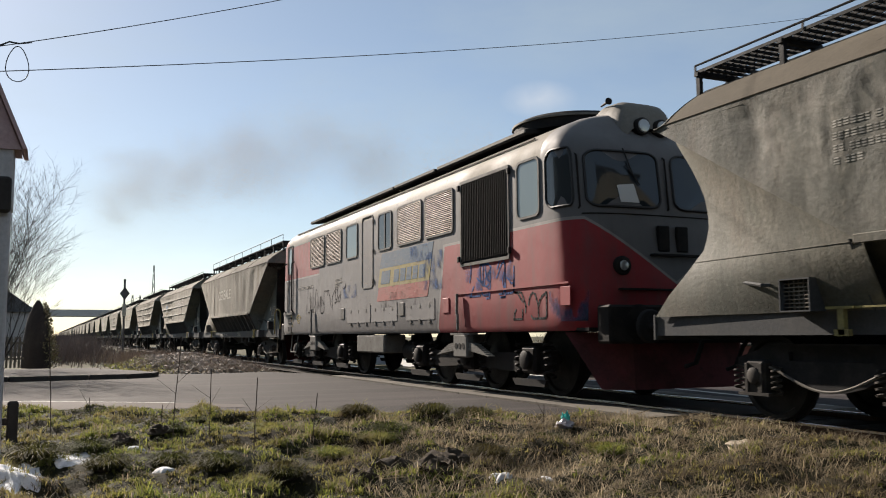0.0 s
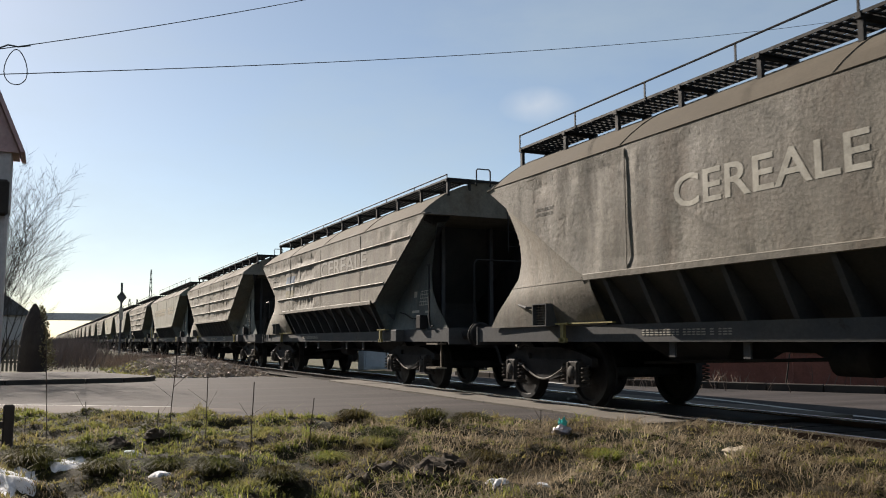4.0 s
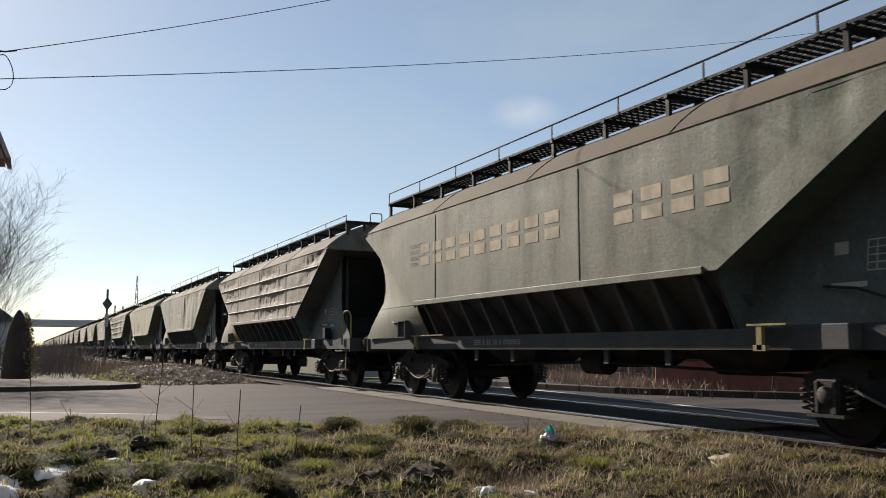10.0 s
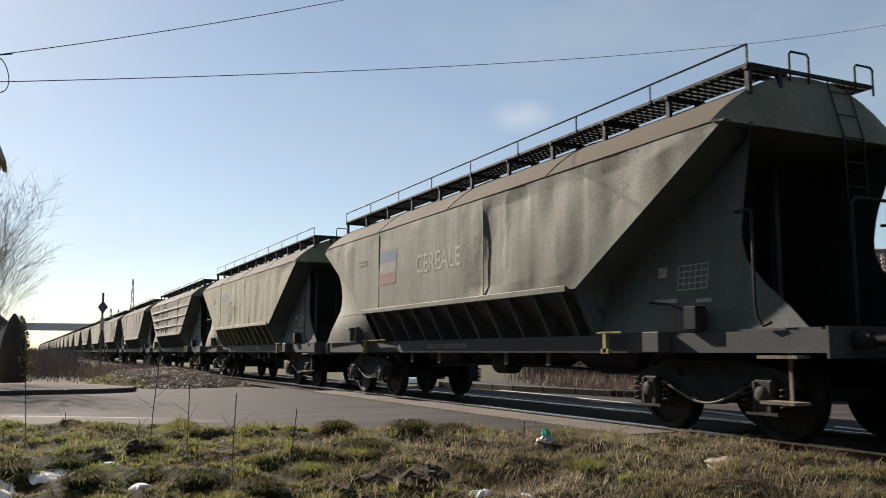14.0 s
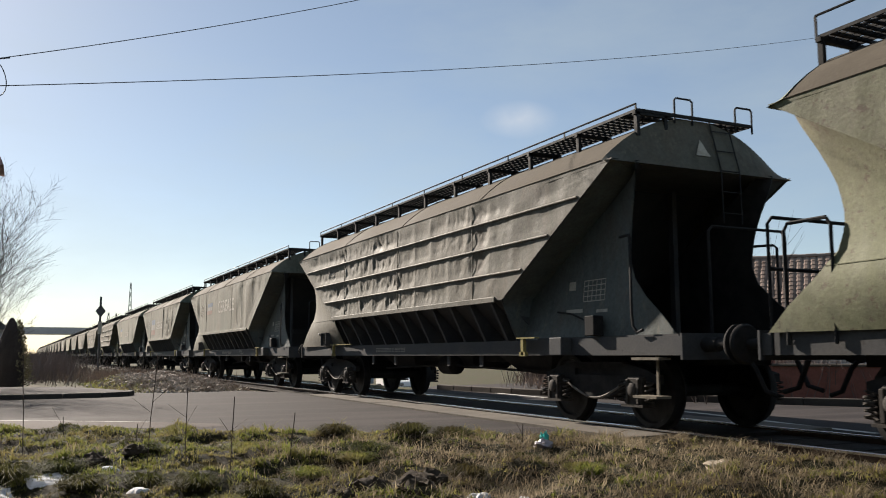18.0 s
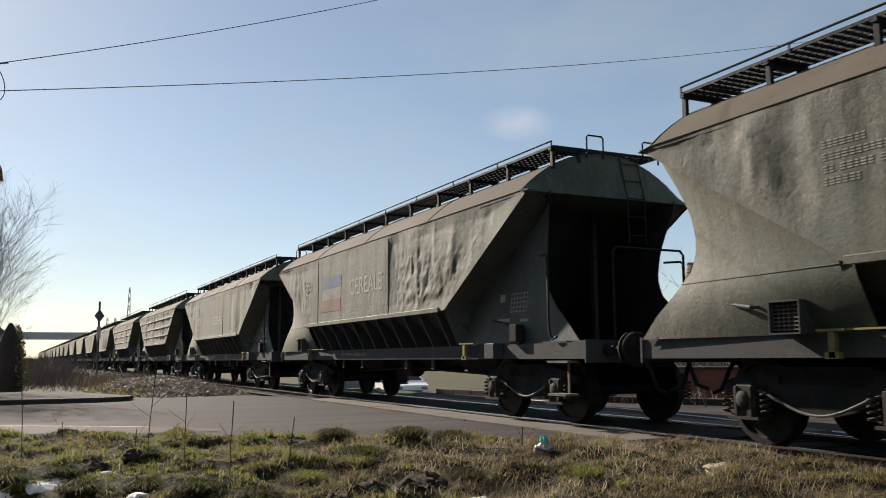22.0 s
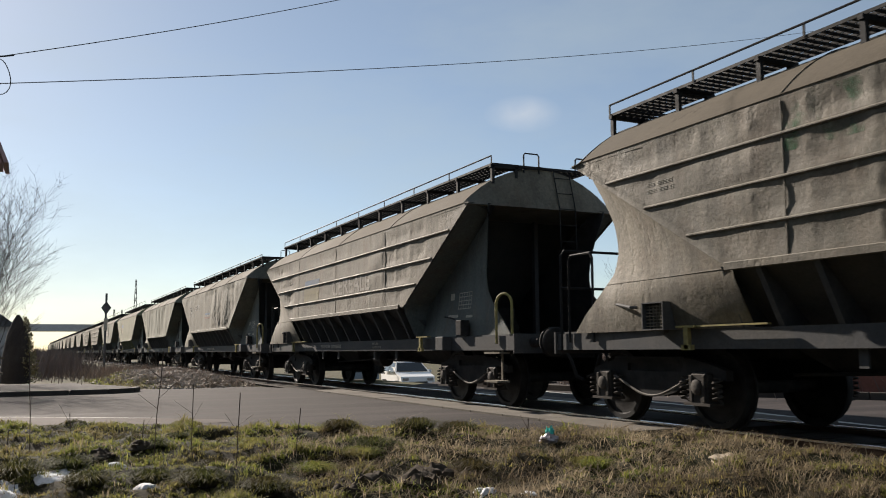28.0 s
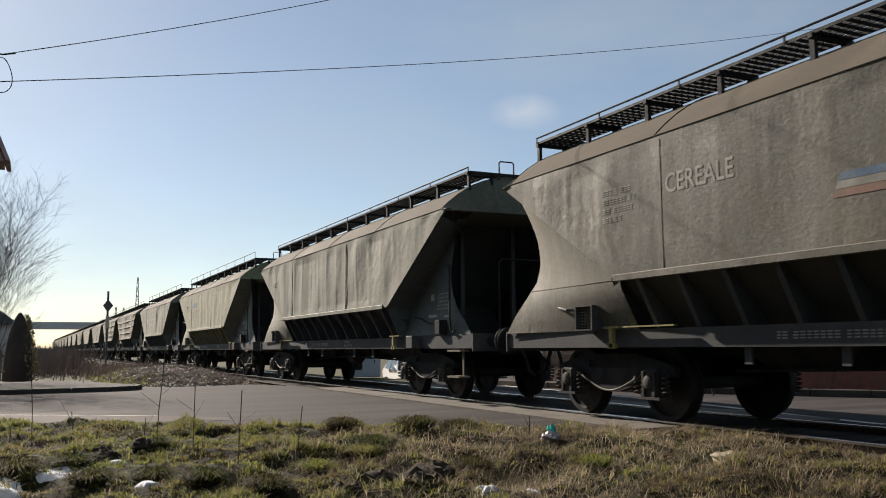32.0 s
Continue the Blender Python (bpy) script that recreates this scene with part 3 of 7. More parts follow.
BODY_PARTS = {"side_panel", "roof", "hood", "hopper", "corner_plate", "side_rib", "weld_seam", "lower_flange", "gusset", "end_pillar", "walkway_grating", "cross_walkway", "walkway_bracket", "railing_post", "railing", "roof_loop", "warning_sign", "hatch", "marking_grid", "roof_seam", "eave_bead", "plate_seam", "plate_lining"}
WAGON_PITCH, FIRST_WAGON = 15.7, -34.05
WHEELSETS = []
BODY_SHIFT = {6: 0.2, 7: 0.2}


def hopper_wagon(k, ribbed, paint, rail, front, rear, label, dents=(1.0, 1.0), turned=False):
    body, near = PAINT[paint], True
    b = (0.51 if turned else -0.51) + BODY_SHIFT.get(k, 0.0)          # the body sits off the bogies' middle
    fo = b * 0.52
    w = thing("hopper_wagon", label, "freight wagon", pose(FIRST_WAGON - WAGON_PITCH * k - (0.53 if turned else 0), 0, 0), "wagons of the train")
    part("side_panel", side_panel(k + 11, ribbed, dents), body, w, smooth=60)
    part("side_panel", shared(f"far_panel_{ribbed}_{paint}", lambda: mirror_y(side_panel(77, ribbed, (1, 1), (40, 8))), body, 60), body, w)
    part("roof", shared("wagon_roof", roof_shape, ROOF_DUST, 60), ROOF_DUST, w, "dusty curved roof sheet")
    for i, hd in enumerate((lambda: hood_shape(), lambda: turn_z(hood_shape()))):
        part("hood", shared(f"hood_{i}_{paint}", hd, body, 30), body, w)
    # frame paint in place of body paint puts the recess shade into the colour
    part("hopper", shared("hopper", hopper_core, FRAME_PAINT, 0), FRAME_PAINT, w, "dark hopper, its shade put into the paint")
    for i in range(4):
        shift = 0.0 if i > 1 else -0.245 if turned else 0.245
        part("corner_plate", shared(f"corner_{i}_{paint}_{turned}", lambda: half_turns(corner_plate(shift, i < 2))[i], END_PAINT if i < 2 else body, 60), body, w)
        # added dark inner sheet that stands in for the shade inside the wagon end
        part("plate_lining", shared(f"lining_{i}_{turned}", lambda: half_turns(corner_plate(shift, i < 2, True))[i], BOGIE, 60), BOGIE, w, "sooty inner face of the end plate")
    for sgn in (-1, 1):
        part("eave_bead", shared(f"eave_bead_{sgn}_{paint}", lambda: Shape().tube([(-6.41, sgn * HALF_W, EAVE_Z + 0.006), (6.41, sgn * HALF_W, EAVE_Z + 0.006)], 0.008, 6), ROOF_DUST), ROOF_DUST, w)
    if ribbed:
        for x in (-3.1, -0.1, 2.95):
            part("weld_seam", shared(f"thin_seam_{x}_{paint}", lambda: Shape().box((x, -HALF_W + 0.002, 2.5), (0.014, 0.012, 1.5)), body), body, w)
        for r, cut in zip(RIBS, (0.1, 0.1, 0.1)):
            half = PLATE_X + (EAVE - PLATE_X) * (r - PLATE_Z) / (EAVE_Z - PLATE_Z) - cut
            part("side_rib", shared(f"rib_{r}_{paint}", lambda: Shape().box((0, -HALF_W - 0.002, r), (2 * half, 0.04, 0.036), bevel=0.012), body), body, w)
    else:
        for x in (-3.0, 1.4):
            part("weld_seam", shared(f"seam_{x}_{paint}", lambda: Shape().box((x, -HALF_W, 2.5), (0.025, 0.012, 1.5)), body), body, w)
    for sgn in (-1, 1):
        mk = (lambda q: q) if sgn < 0 else mirror_y
        part("side_sill", shared(f"sill_{sgn}", lambda: mk(sill_shape()), FRAME_PAINT, 0), FRAME_PAINT, w)
        part("lower_flange", shared(f"flange_{sgn}_{paint}", lambda: mk(Shape().box((-0.12, -HALF_W - 0.004, PLATE_Z + 0.012), (2 * PLATE_X - 0.16, 0.035, 0.085), bevel=0.008)), body), body, w)
        for i in range(11):
            x = -3.5 + 0.7 * i
            g = part("gusset", shared(f"gusset_{sgn}_{paint}", lambda: mk(gusset_shape()), body if paint == "pale" else FRAME_PAINT, 0), body, w)
            g.location.x = x
    for e in (1, -1):
        tz = (lambda q: q) if e > 0 else turn_z
        part("headstock", shared(f"headstock_{e}", lambda: tz(Shape().box((SILL_END + 0.01, 0, 1.0), (0.03, 2.46, 0.30))), FRAME_PAINT), FRAME_PAINT, w)
        for s in (0, 1):
            part("buffer", shared(f"buffer_{e}_{s}", lambda: tz(buffer_shape() if s == 0 else mirror_y(buffer_shape())), BOGIE), BOGIE, w)
        part("coupling", shared(f"coupling_{e}", lambda: tz(Shape().box((7.45, 0, 0.98), (0.5, 0.1, 0.14)).tube([(7.5, 0.3, 0.85), (7.65, 0.3, 0.55), (7.85, 0.3, 0.5)], 0.03)), BOGIE), BOGIE, w)
        for y in (-0.55, 0.55):
            part("end_pillar", shared(f"pillar_{e}_{y}", lambda: tz(Shape().box((5.3, y, 2.2), (0.1, 0.08, 2.15))), FRAME_PAINT), FRAME_PAINT, w)
        bg = part("bogie", shared(f"bogie_{e}", lambda: Shape().box((5.2 * e, 0, 0.62), (0.5, 1.9, 0.22)).box((5.2 * e, 0, 0.82), (0.6, 0.6, 0.2)).box((5.2 * e, 0, 0.45), (0.3, 1.5, 0.2)), BOGIE), BOGIE, w)
        for s in (0, 1):
            mk = (lambda q: q) if s == 0 else mirror_y
            f = part("side_frame", shared(f"side_frame_{s}", lambda: mk(side_frame()), BOGIE, 25), BOGIE, bg)
            f.location.x = 5.2 * e
            f = part("tie_bar", shared(f"tie_bar_{s}", lambda: mk(tie_bar()), TIE), TIE, bg)
            f.location.x = 5.2 * e
            for dx in (-0.88, 0.88):
                ab = part("axle_box", shared(f"axle_box_{s}", lambda: mk(axle_box()), AXLE_LIT, 30), AXLE_LIT, bg)
                ab.location.x = 5.2 * e + dx
                for o in (-0.26, 0.26):
                    if near or s == 0:
                        q = part("spring", shared(f"spring_{s}_{o}", lambda: mk(spring_shape(o)), AXLE_LIT, 60), AXLE_LIT, bg)
                        q.location.x = 5.2 * e + dx
    for x in AXLES:
        WHEELSETS.append((wheelset(w, x, 0.46, "wagon"), x, 0.46))
    part("underframe", shared("underframe", underframe, BOGIE, 0), BOGIE, w)
    for x in (-2.6, 0.0, 2.6):
        part("discharge_chute", shared(f"chute_{x}", lambda: chute_shape(x), BOGIE, 0), BOGIE, w)
    part("brake_cylinder", shared("brake_gear", brake_gear, BOGIE), BOGIE, w)
    for x in (-2.4, -1.2, 1.2, 2.4):
        part("sill_bracket", shared(f"sill_bracket_{x}", lambda: Shape().box((x, -1.12, 0.82), (0.1, 0.03, 0.2)), FRAME_PAINT, 0), FRAME_PAINT, w)
    walkway(w, rail)
    for e, kind in ((1, front), (-1, rear)):
        end_fittings(w, e, kind, paint, -0.245 if turned else 0.245)
    for o in w.children:
        nm = o.name.split(".")[0]
        if nm in BODY_PARTS:
            o.location.x += b
        elif nm not in ("wheelset", "bogie", "underframe", "brake_cylinder", "discharge_chute"):
            o.location.x += fo
    return w


def walkway(w, rail):
    """Gratings and railing on the roof."""
    for s in (0, 1):
        mk = (lambda q: q) if s == 0 else mirror_y

        def grate():
            sh = Shape()
            for y in (-0.97, -0.87, -0.77, -0.67, -0.56, -0.46):
                sh.box((0.02, y, 4.0), (12.9, 0.018, 0.035))
            for i in range(108):
                sh.box((-6.4 + 0.12 * i, -0.715, 4.0), (0.022, 0.5, 0.03))
            return mk(sh)
        part("walkway_grating", shared(f"grate_{s}", grate, WALK_STEEL, 0), WALK_STEEL, w, "dark steel grating")
    for x in (-6.45, 6.15):
        part("cross_walkway", shared(f"cross_{x}", lambda: Shape().box((x, 0, 4.0), (0.04, 1.9, 0.04)).box((x + 0.3, 0, 4.0), (0.04, 1.9, 0.04)).box((x + 0.15, 0, 4.0), (0.03, 1.9, 0.03)), WALK_STEEL, 0), WALK_STEEL, w)
    for i in range(11):
        x = -6.42 + 12.85 * i / 10
        q = part("walkway_bracket", shared("bracket", lambda: Shape().box((0, -0.95, 3.83), (0.06, 0.05, 0.32)).box((0, -0.5, 3.88), (0.06, 0.05, 0.22)).box((0, -0.7, 3.97), (0.06, 0.6, 0.05)), WALK_STEEL, 0), WALK_STEEL, w)
        q.location.x = x
    if rail:
        for i in range(9):
            q = part("railing_post", shared(f"rail_post_{rail}", lambda: Shape().box((0, -0.98, 4.0 + rail / 2), (0.026, 0.012, rail)), WALK_STEEL, 0), WALK_STEEL, w)
            q.location.x = -6.45 + 12.9 * i / 8
        part("railing", shared(f"railing_{rail}", lambda: Shape().tube([(-6.45, -0.98, 4.0 + rail), (6.45, -0.98, 4.0 + rail)], 0.013), WALK_STEEL), WALK_STEEL, w)


def roof_details(w, paint, sign):
    for y in (-0.35, 0.7):
        part("roof_loop", shared(f"roof_loop_{y}", lambda: Shape().tube([(6.45, y, 3.9), (6.45, y, 4.21), (6.45, y + 0.03, 4.24), (6.45, y + 0.27, 4.24), (6.45, y + 0.3, 4.21), (6.45, y + 0.3, 3.9)], 0.014), WALK_STEEL), WALK_STEEL, w)
    for x in (-3.1, 0.1, 3.2):
        part("roof_seam", shared(f"roof_seam_{x}", lambda: Shape().tube([(x, -HALF_W + 3.0 * i / 16, roof_z(-HALF_W + 3.0 * i / 16) + 0.004) for i in range(17)], 0.012, 4), ROOF_DUST), ROOF_DUST, w)
    ladder = part("end_ladder", shared("ladder_stiles", lambda: Shape().tube([(6.44, 0.24, 3.99), (6.63, 0.24, 3.3), (6.64, 0.24, 2.6)], 0.009, 6).tube([(6.44, 0.56, 3.99), (6.63, 0.56, 3.3), (6.64, 0.56, 2.6)], 0.009, 6), WALK_STEEL), WALK_STEEL, w)
    for i in range(5):
        z = 3.85 - 0.28 * i
        q = part("rung", shared("ladder_rung", lambda: Shape().rod((0, 0.24, 0), (0, 0.56, 0), 0.008, 6), WALK_STEEL), WALK_STEEL, ladder)
        q.location = (lerp_table(z, ((2.6, 6.64), (3.3, 6.63), (3.99, 6.44))), 0, z)
    if sign:
        part("warning_sign", shared("warning_sign", lambda: Shape().prism([(6.572, -0.12, 3.47), (6.572, 0.12, 3.47), (6.508, 0.0, 3.7)], (0.006, 0, 0.002)), LETTER, 0), LETTER, w, "small white warning triangle")


def plate_seam():
    """The weld line across a rear corner plate."""
    (xi, yi), (xo, yo) = wing_inner(PLATE_Z), wing_outer(PLATE_Z, 0.0)
    return turn_z(mirror_y(Shape().tube([(xi, yi - 0.002, PLATE_Z), (xo, yo - 0.072, PLATE_Z)], 0.006, 4)))


def marking_grid(shift):
    """The little stencilled table of loads on the front corner plate: ruled lines."""
    sh = Shape()
    for i in range(5):
        sh.box((5.55 + 0.13 * 0, 0, 1.62 + 0.07 * i), (0.5, 0.004, 0.012))
    for i in range(6):
        sh.box((5.30 + 0.1 * i, 0, 1.76), (0.01, 0.004, 0.28))
    sh.box((5.1, 0, 1.5), (0.4, 0.004, 0.05)).box((5.75, 0, 1.48), (0.25, 0.004, 0.04)).box((5.0, 0, 1.85), (0.16, 0.004, 0.12))
    out = Shape()
    for (x, y, z) in sh.v:
        (xi, _), (xo, yo) = wing_inner(z), wing_outer(z, shift)
        out.v.append((x, tucked_y(max(0.0, min(1.0, (x - xi) / (xo - xi))), z, yo) - 0.006 + y, z))
    out.f = sh.f
    return out


def vent_box():
    """An open box on the rear corner plate."""
    sh = Shape()
    for x in (-5.12, -4.76):
        sh.box((x, -1.32, 1.28), (0.014, 0.2, 0.32))
    for z in (1.127, 1.433):
        sh.box((-4.94, -1.32, z), (0.346, 0.2, 0.014))
    return sh


def vent_grille():
    sh = Shape()
    for i in range(7):
        sh.box((-4.94, -1.36, 1.165 + 0.038 * i), (0.34, 0.012, 0.012))
    for i in range(5):
        sh.box((-5.06 + 0.06 * i, -1.352, 1.28), (0.012, 0.006, 0.3))
    return sh


def end_fittings(w, e, kind, paint, shift):
    tz = (lambda q: q) if e > 0 else turn_z
    y = -SILL_Y - 0.03
    dy = 0.17 if e > 0 else 0.0
    for s in (0, 1):
        mk = (lambda q: q) if s == 0 else mirror_y
        if kind == "loop" and s == 0:
            part("loop_handrail", shared(f"loop_{e}_{s}", lambda: tz(mk(Shape().tube(loop_path((6.75, y, 1.0), 0.78, (0.32, 0.1, 0)), 0.022, 8))), YELLOW_OLD), YELLOW_OLD, w, "faded green-yellow loop handrail")
        elif kind == "platform":
            if e > 0:
                bends = {"grab_bar": [(6.62, y, 1.2), (6.52, y, 1.17), (6.44, y, 1.25), (6.42, y, 1.4), (6.42, y, 2.33), (6.38, y + 0.02, 2.37), (6.1, y + 0.1, 2.38)],
                         "platform_railing": [(7.12, -0.62, 1.1), (7.12, -0.62, 2.36), (7.12, -0.56, 2.42), (7.12, 0, 2.42)]}
            else:
                bends = {"grab_bar": [(6.35, y, 1.0), (6.35, y, 2.1), (6.40, y, 2.17), (6.85, y, 2.17), (6.9, y, 2.1), (6.9, y, 1.0)],
                         "platform_railing": [(7.1, y, 0.9), (7.1, y, 2.2), (7.1, y + 0.06, 2.27), (7.1, 0, 2.27)],
                         "middle_rail": [(7.1, y, 1.75), (7.1, 0, 1.75)]}
            for nm, path in bends.items():
                part(nm, shared(f"{nm}_{e}_{s}", lambda: tz(mk(Shape().tube(path, 0.019))), WALK_STEEL), WALK_STEEL, w)
    part("end_platform", shared(f"end_deck_{e}", lambda: tz(Shape().box((5.65, 0, 1.13), (3.0, 2.3, 0.03))), FRAME_PAINT), FRAME_PAINT, w)
    part("step", shared(f"step_{e}", lambda: tz(Shape().box((6.75, y, 0.42), (0.42, 0.22, 0.03)).box((6.75, y + 0.1, 0.66), (0.04, 0.02, 0.5)).box((6.75, y, 0.86), (0.5, 0.18, 0.03))), PALE_STEEL, 0), PALE_STEEL, w)
    part("jacking_pad", shared(f"pad_{e}", lambda: tz(Shape().box((4.95, -SILL_Y - 0.09, 1.02), (0.3, 0.18, 0.24), bevel=0.012)), FRAME_PAINT), FRAME_PAINT, w)
    part("brake_lever", shared(f"lever_{e}", lambda: tz(Shape().box((4.1, -SILL_Y - 0.09, 1.15), (0.5, 0.08, 0.02)).box((4.0, -SILL_Y - 0.10, 1.02), (0.07, 0.05, 0.24)).box((4.0, -SILL_Y - 0.10, 0.92), (0.16, 0.05, 0.06))), YELLOW_OLD, 0), YELLOW_OLD, w, "faded yellow lever with hanging weight")
    if e < 0:
        part("brake_lever", shared("lever_near_rear", lambda: Shape().box((-4.0, -SILL_Y - 0.09, 1.15), (1.35, 0.05, 0.018)).box((-4.5, -SILL_Y - 0.09, 1.148), (0.3, 0.09, 0.024)).box((-4.5, -SILL_Y - 0.10, 1.02), (0.07, 0.05, 0.24)).box((-4.5, -SILL_Y - 0.10, 0.92), (0.16, 0.05, 0.06)), YELLOW_OLD, 0), YELLOW_OLD, w, "faded yellow lever with hanging weight")
    if e > 0:
        part("hatch", shared("hatch_box", lambda: Shape().box((5.75, -1.2, 1.28), (0.2, 0.16, 0.26), bevel=0.01), BOGIE), BOGIE, w)
    else:
        part("plate_seam", shared(f"plate_seam_{paint}", plate_seam, PAINT[paint]), PAINT[paint], w)
        vb = part("vent_box", shared("vent_box", vent_box, FRAME_PAINT, 0), FRAME_PAINT, w, "small open box with a pale grille")
        part("grille", shared("vent_grille", vent_grille, PALE_STEEL, 0), PALE_STEEL, vb)
        part("handle", shared("corner_handle", lambda: Shape().tube([(-6.0, -1.12, 1.5), (-5.95, -1.22, 1.48), (-5.4, -1.36, 1.4), (-5.35, -1.3, 1.4)], 0.02), FRAME_PAINT), FRAME_PAINT, w)
    part("pipe", shared(f"pipe_{e}", lambda: tz(Shape().tube([(4.6, dy - 1.26, 1.5), (5.0, dy - 1.3, 1.46), (5.3, dy - 1.28, 1.36), (5.5, dy - 1.3, 1.36)], 0.014)), BOGIE), BOGIE, w)
    part("air_hose", shared(f"air_hose_{e}", lambda: tz(Shape().tube([(7.3, -0.35, 0.95), (7.5, -0.35, 0.75), (7.62, -0.33, 0.5), (7.75, -0.3, 0.45)], 0.028)), BOGIE), BOGIE, w)
    if e > 0:
        part("marking_grid", shared(f"marking_grid_{shift}", lambda: marking_grid(shift), LETTER, 0), LETTER, w, "stencilled table of loads")


HI, MID, LO = 0.22, 0.14, 0.08
WAGONS = [
    # ribbed, paint, railing height, front end, rear end, dents, turned, sign
    (False, "olive", LO, "loop", "plain", (0.9, 0.55), False, False, "olive-grey dented grain hopper wagon coupled before the locomotive"),
    (False, "dusty", HI, "loop", "loop", (1.2, 0.5), True, False, "dusty olive grain hopper wagon with smooth dented sides"),
    (True, "dusty", LO, "platform", "platform", (0.5, 1.5), True, False, "dusty ribbed grain hopper wagon with battered sides"),
    (True, "dusty", LO, "platform", "platform", (0.5, 1.4), False, True, "dusty ribbed grain hopper wagon with badly dented sides"),
    (False, "green", HI, "platform", "plain", (0.7, 0.15), False, False, "grey-green grain hopper wagon with large cream lettering"),
    (True, "dusty", MID, "loop", "platform", (0.6, 1.6), False, False, "dust-brown ribbed grain hopper wagon with dented sides"),
    (False, "green", HI, "platform", "loop", (1.3, 0.4), False, False, "grey-green grain hopper wagon with smooth sides"),
    (False, "pale", HI, "platform", "platform", (0.6, 0.2), False, False, "pale yellow-green grain hopper wagon with faded stickers"),
    (True, "olive", LO, "platform", "plain", (0.6, 1.6), False, True, "olive-grey ribbed grain hopper wagon with a warning triangle"),
    (False, "deep", LO, "platform", "plain", (1.4, 0.9), False, False, "olive grain hopper wagon with white lettering"),
    (False, "deep", LO, "platform", "plain", (1.1, 1.2), False, False, "green grain hopper wagon with crumpled sides"),
    (False, "green", LO, "platform", "loop", (1.3, 0.3), True, False, "grey-green grain hopper wagon with a faded coloured patch"),
    (True, "dusty", MID, "loop", "platform", (0.6, 1.5), True, False, "dusty ribbed grain hopper wagon with green paint runs"),
    (True, "dusty", MID, "loop", "platform", (0.6, 1.6), False, False, "dusty ribbed grain hopper wagon with worn white lettering"),
    (False, "olive", LO, "loop", "loop", (1.9, 0.82), False, False, "olive-grey grain hopper wagon with crumpled rusty end"),
    (False, "green", LO, "platform", "loop", (1.0, 0.4), True, False, "grey-green grain hopper wagon with smooth sides"),
]
FLAG_W = surface("faded_white_sticker", (0.27, 0.26, 0.235), (0.2, 0.195, 0.17), None, 4, 40, (0.5, 0.7), relief=0)
FLAG_B = surface("faded_blue_sticker", (0.09, 0.14, 0.21), (0.115, 0.15, 0.19), (0.14, 0.14, 0.12), 4, 40, (0.5, 0.7), relief=0)
FLAG_R = surface("faded_red_sticker", (0.24, 0.13, 0.10), (0.2, 0.135, 0.105), (0.14, 0.13, 0.1), 4, 40, (0.5, 0.7), relief=0)
FLAG_Y = surface("faded_yellow_sticker", (0.24, 0.21, 0.125), (0.2, 0.18, 0.12), (0.15, 0.145, 0.105), 3, 40, (0.5, 0.7), relief=0)
for m in (FLAG_W, FLAG_B, FLAG_R, FLAG_Y):
    dust_film(m, 0.1)


def patch(w, k, x0, x1, z0, z1, material, name="sticker", lean=0.0):
    ribbed, dents = WAGONS[k + 1][0], WAGONS[k + 1][5]
    b = (0.51 if WAGONS[k + 1][6] else -0.51) + BODY_SHIFT.get(k, 0.0)
    skin = panel_depth(k + 11, ribbed, dents)
    sh = Shape().grid(24, 8, lambda u, v: (x0 + (x1 - x0) * u + lean * v, skin(x0 + (x1 - x0) * u + lean * v - b, z0 + (z1 - z0) * v) - 0.0035, z0 + (z1 - z0) * v))
    part(name, sh, material, w)


def word_on(w, k, word, x0, x1, z0, z1, material):
    ribbed, dents = WAGONS[k + 1][0], WAGONS[k + 1][5]
    b = (0.51 if WAGONS[k + 1][6] else -0.51) + BODY_SHIFT.get(k, 0.0)
    skin = panel_depth(k + 11, ribbed, dents)
    ob = letters(word, w, material, 0, 0, 1.0, 0)
    me = ob.data
    xs, zs = [v.co.x for v in me.vertices], [v.co.z for v in me.vertices]
    bm = bmesh.new()
    bm.from_mesh(me)
    bmesh.ops.triangulate(bm, faces=bm.faces)
    bmesh.ops.subdivide_edges(bm, edges=[e for e in bm.edges if e.calc_length() > 0.07], cuts=4)
    for v in bm.verts:
        x = x0 + (v.co.x - min(xs)) / (max(xs) - min(xs)) * (x1 - x0)
        z = z0 + (v.co.z - min(zs)) / (max(zs) - min(zs)) * (z1 - z0)
        v.co = (x, skin(x - b, z) - 0.0035, z)
    bm.to_mesh(me)
    bm.free()


TRAIN = []
for i, (ribbed, paint, rail, fr, re, dents, turned, sign, label) in enumerate(WAGONS):
    wg = hopper_wagon(i - 1, ribbed, paint, rail, fr, re, label, dents, turned)
    before = set(wg.children)
    roof_details(wg, paint, sign)
    for c in set(wg.children) - before:
        c.location.x += (0.51 if turned else -0.51) + BODY_SHIFT.get(i - 1, 0.0)
    if i == 0:
        wg.matrix_world = pose(-0.92, 0, 0)
    TRAIN.append(wg)

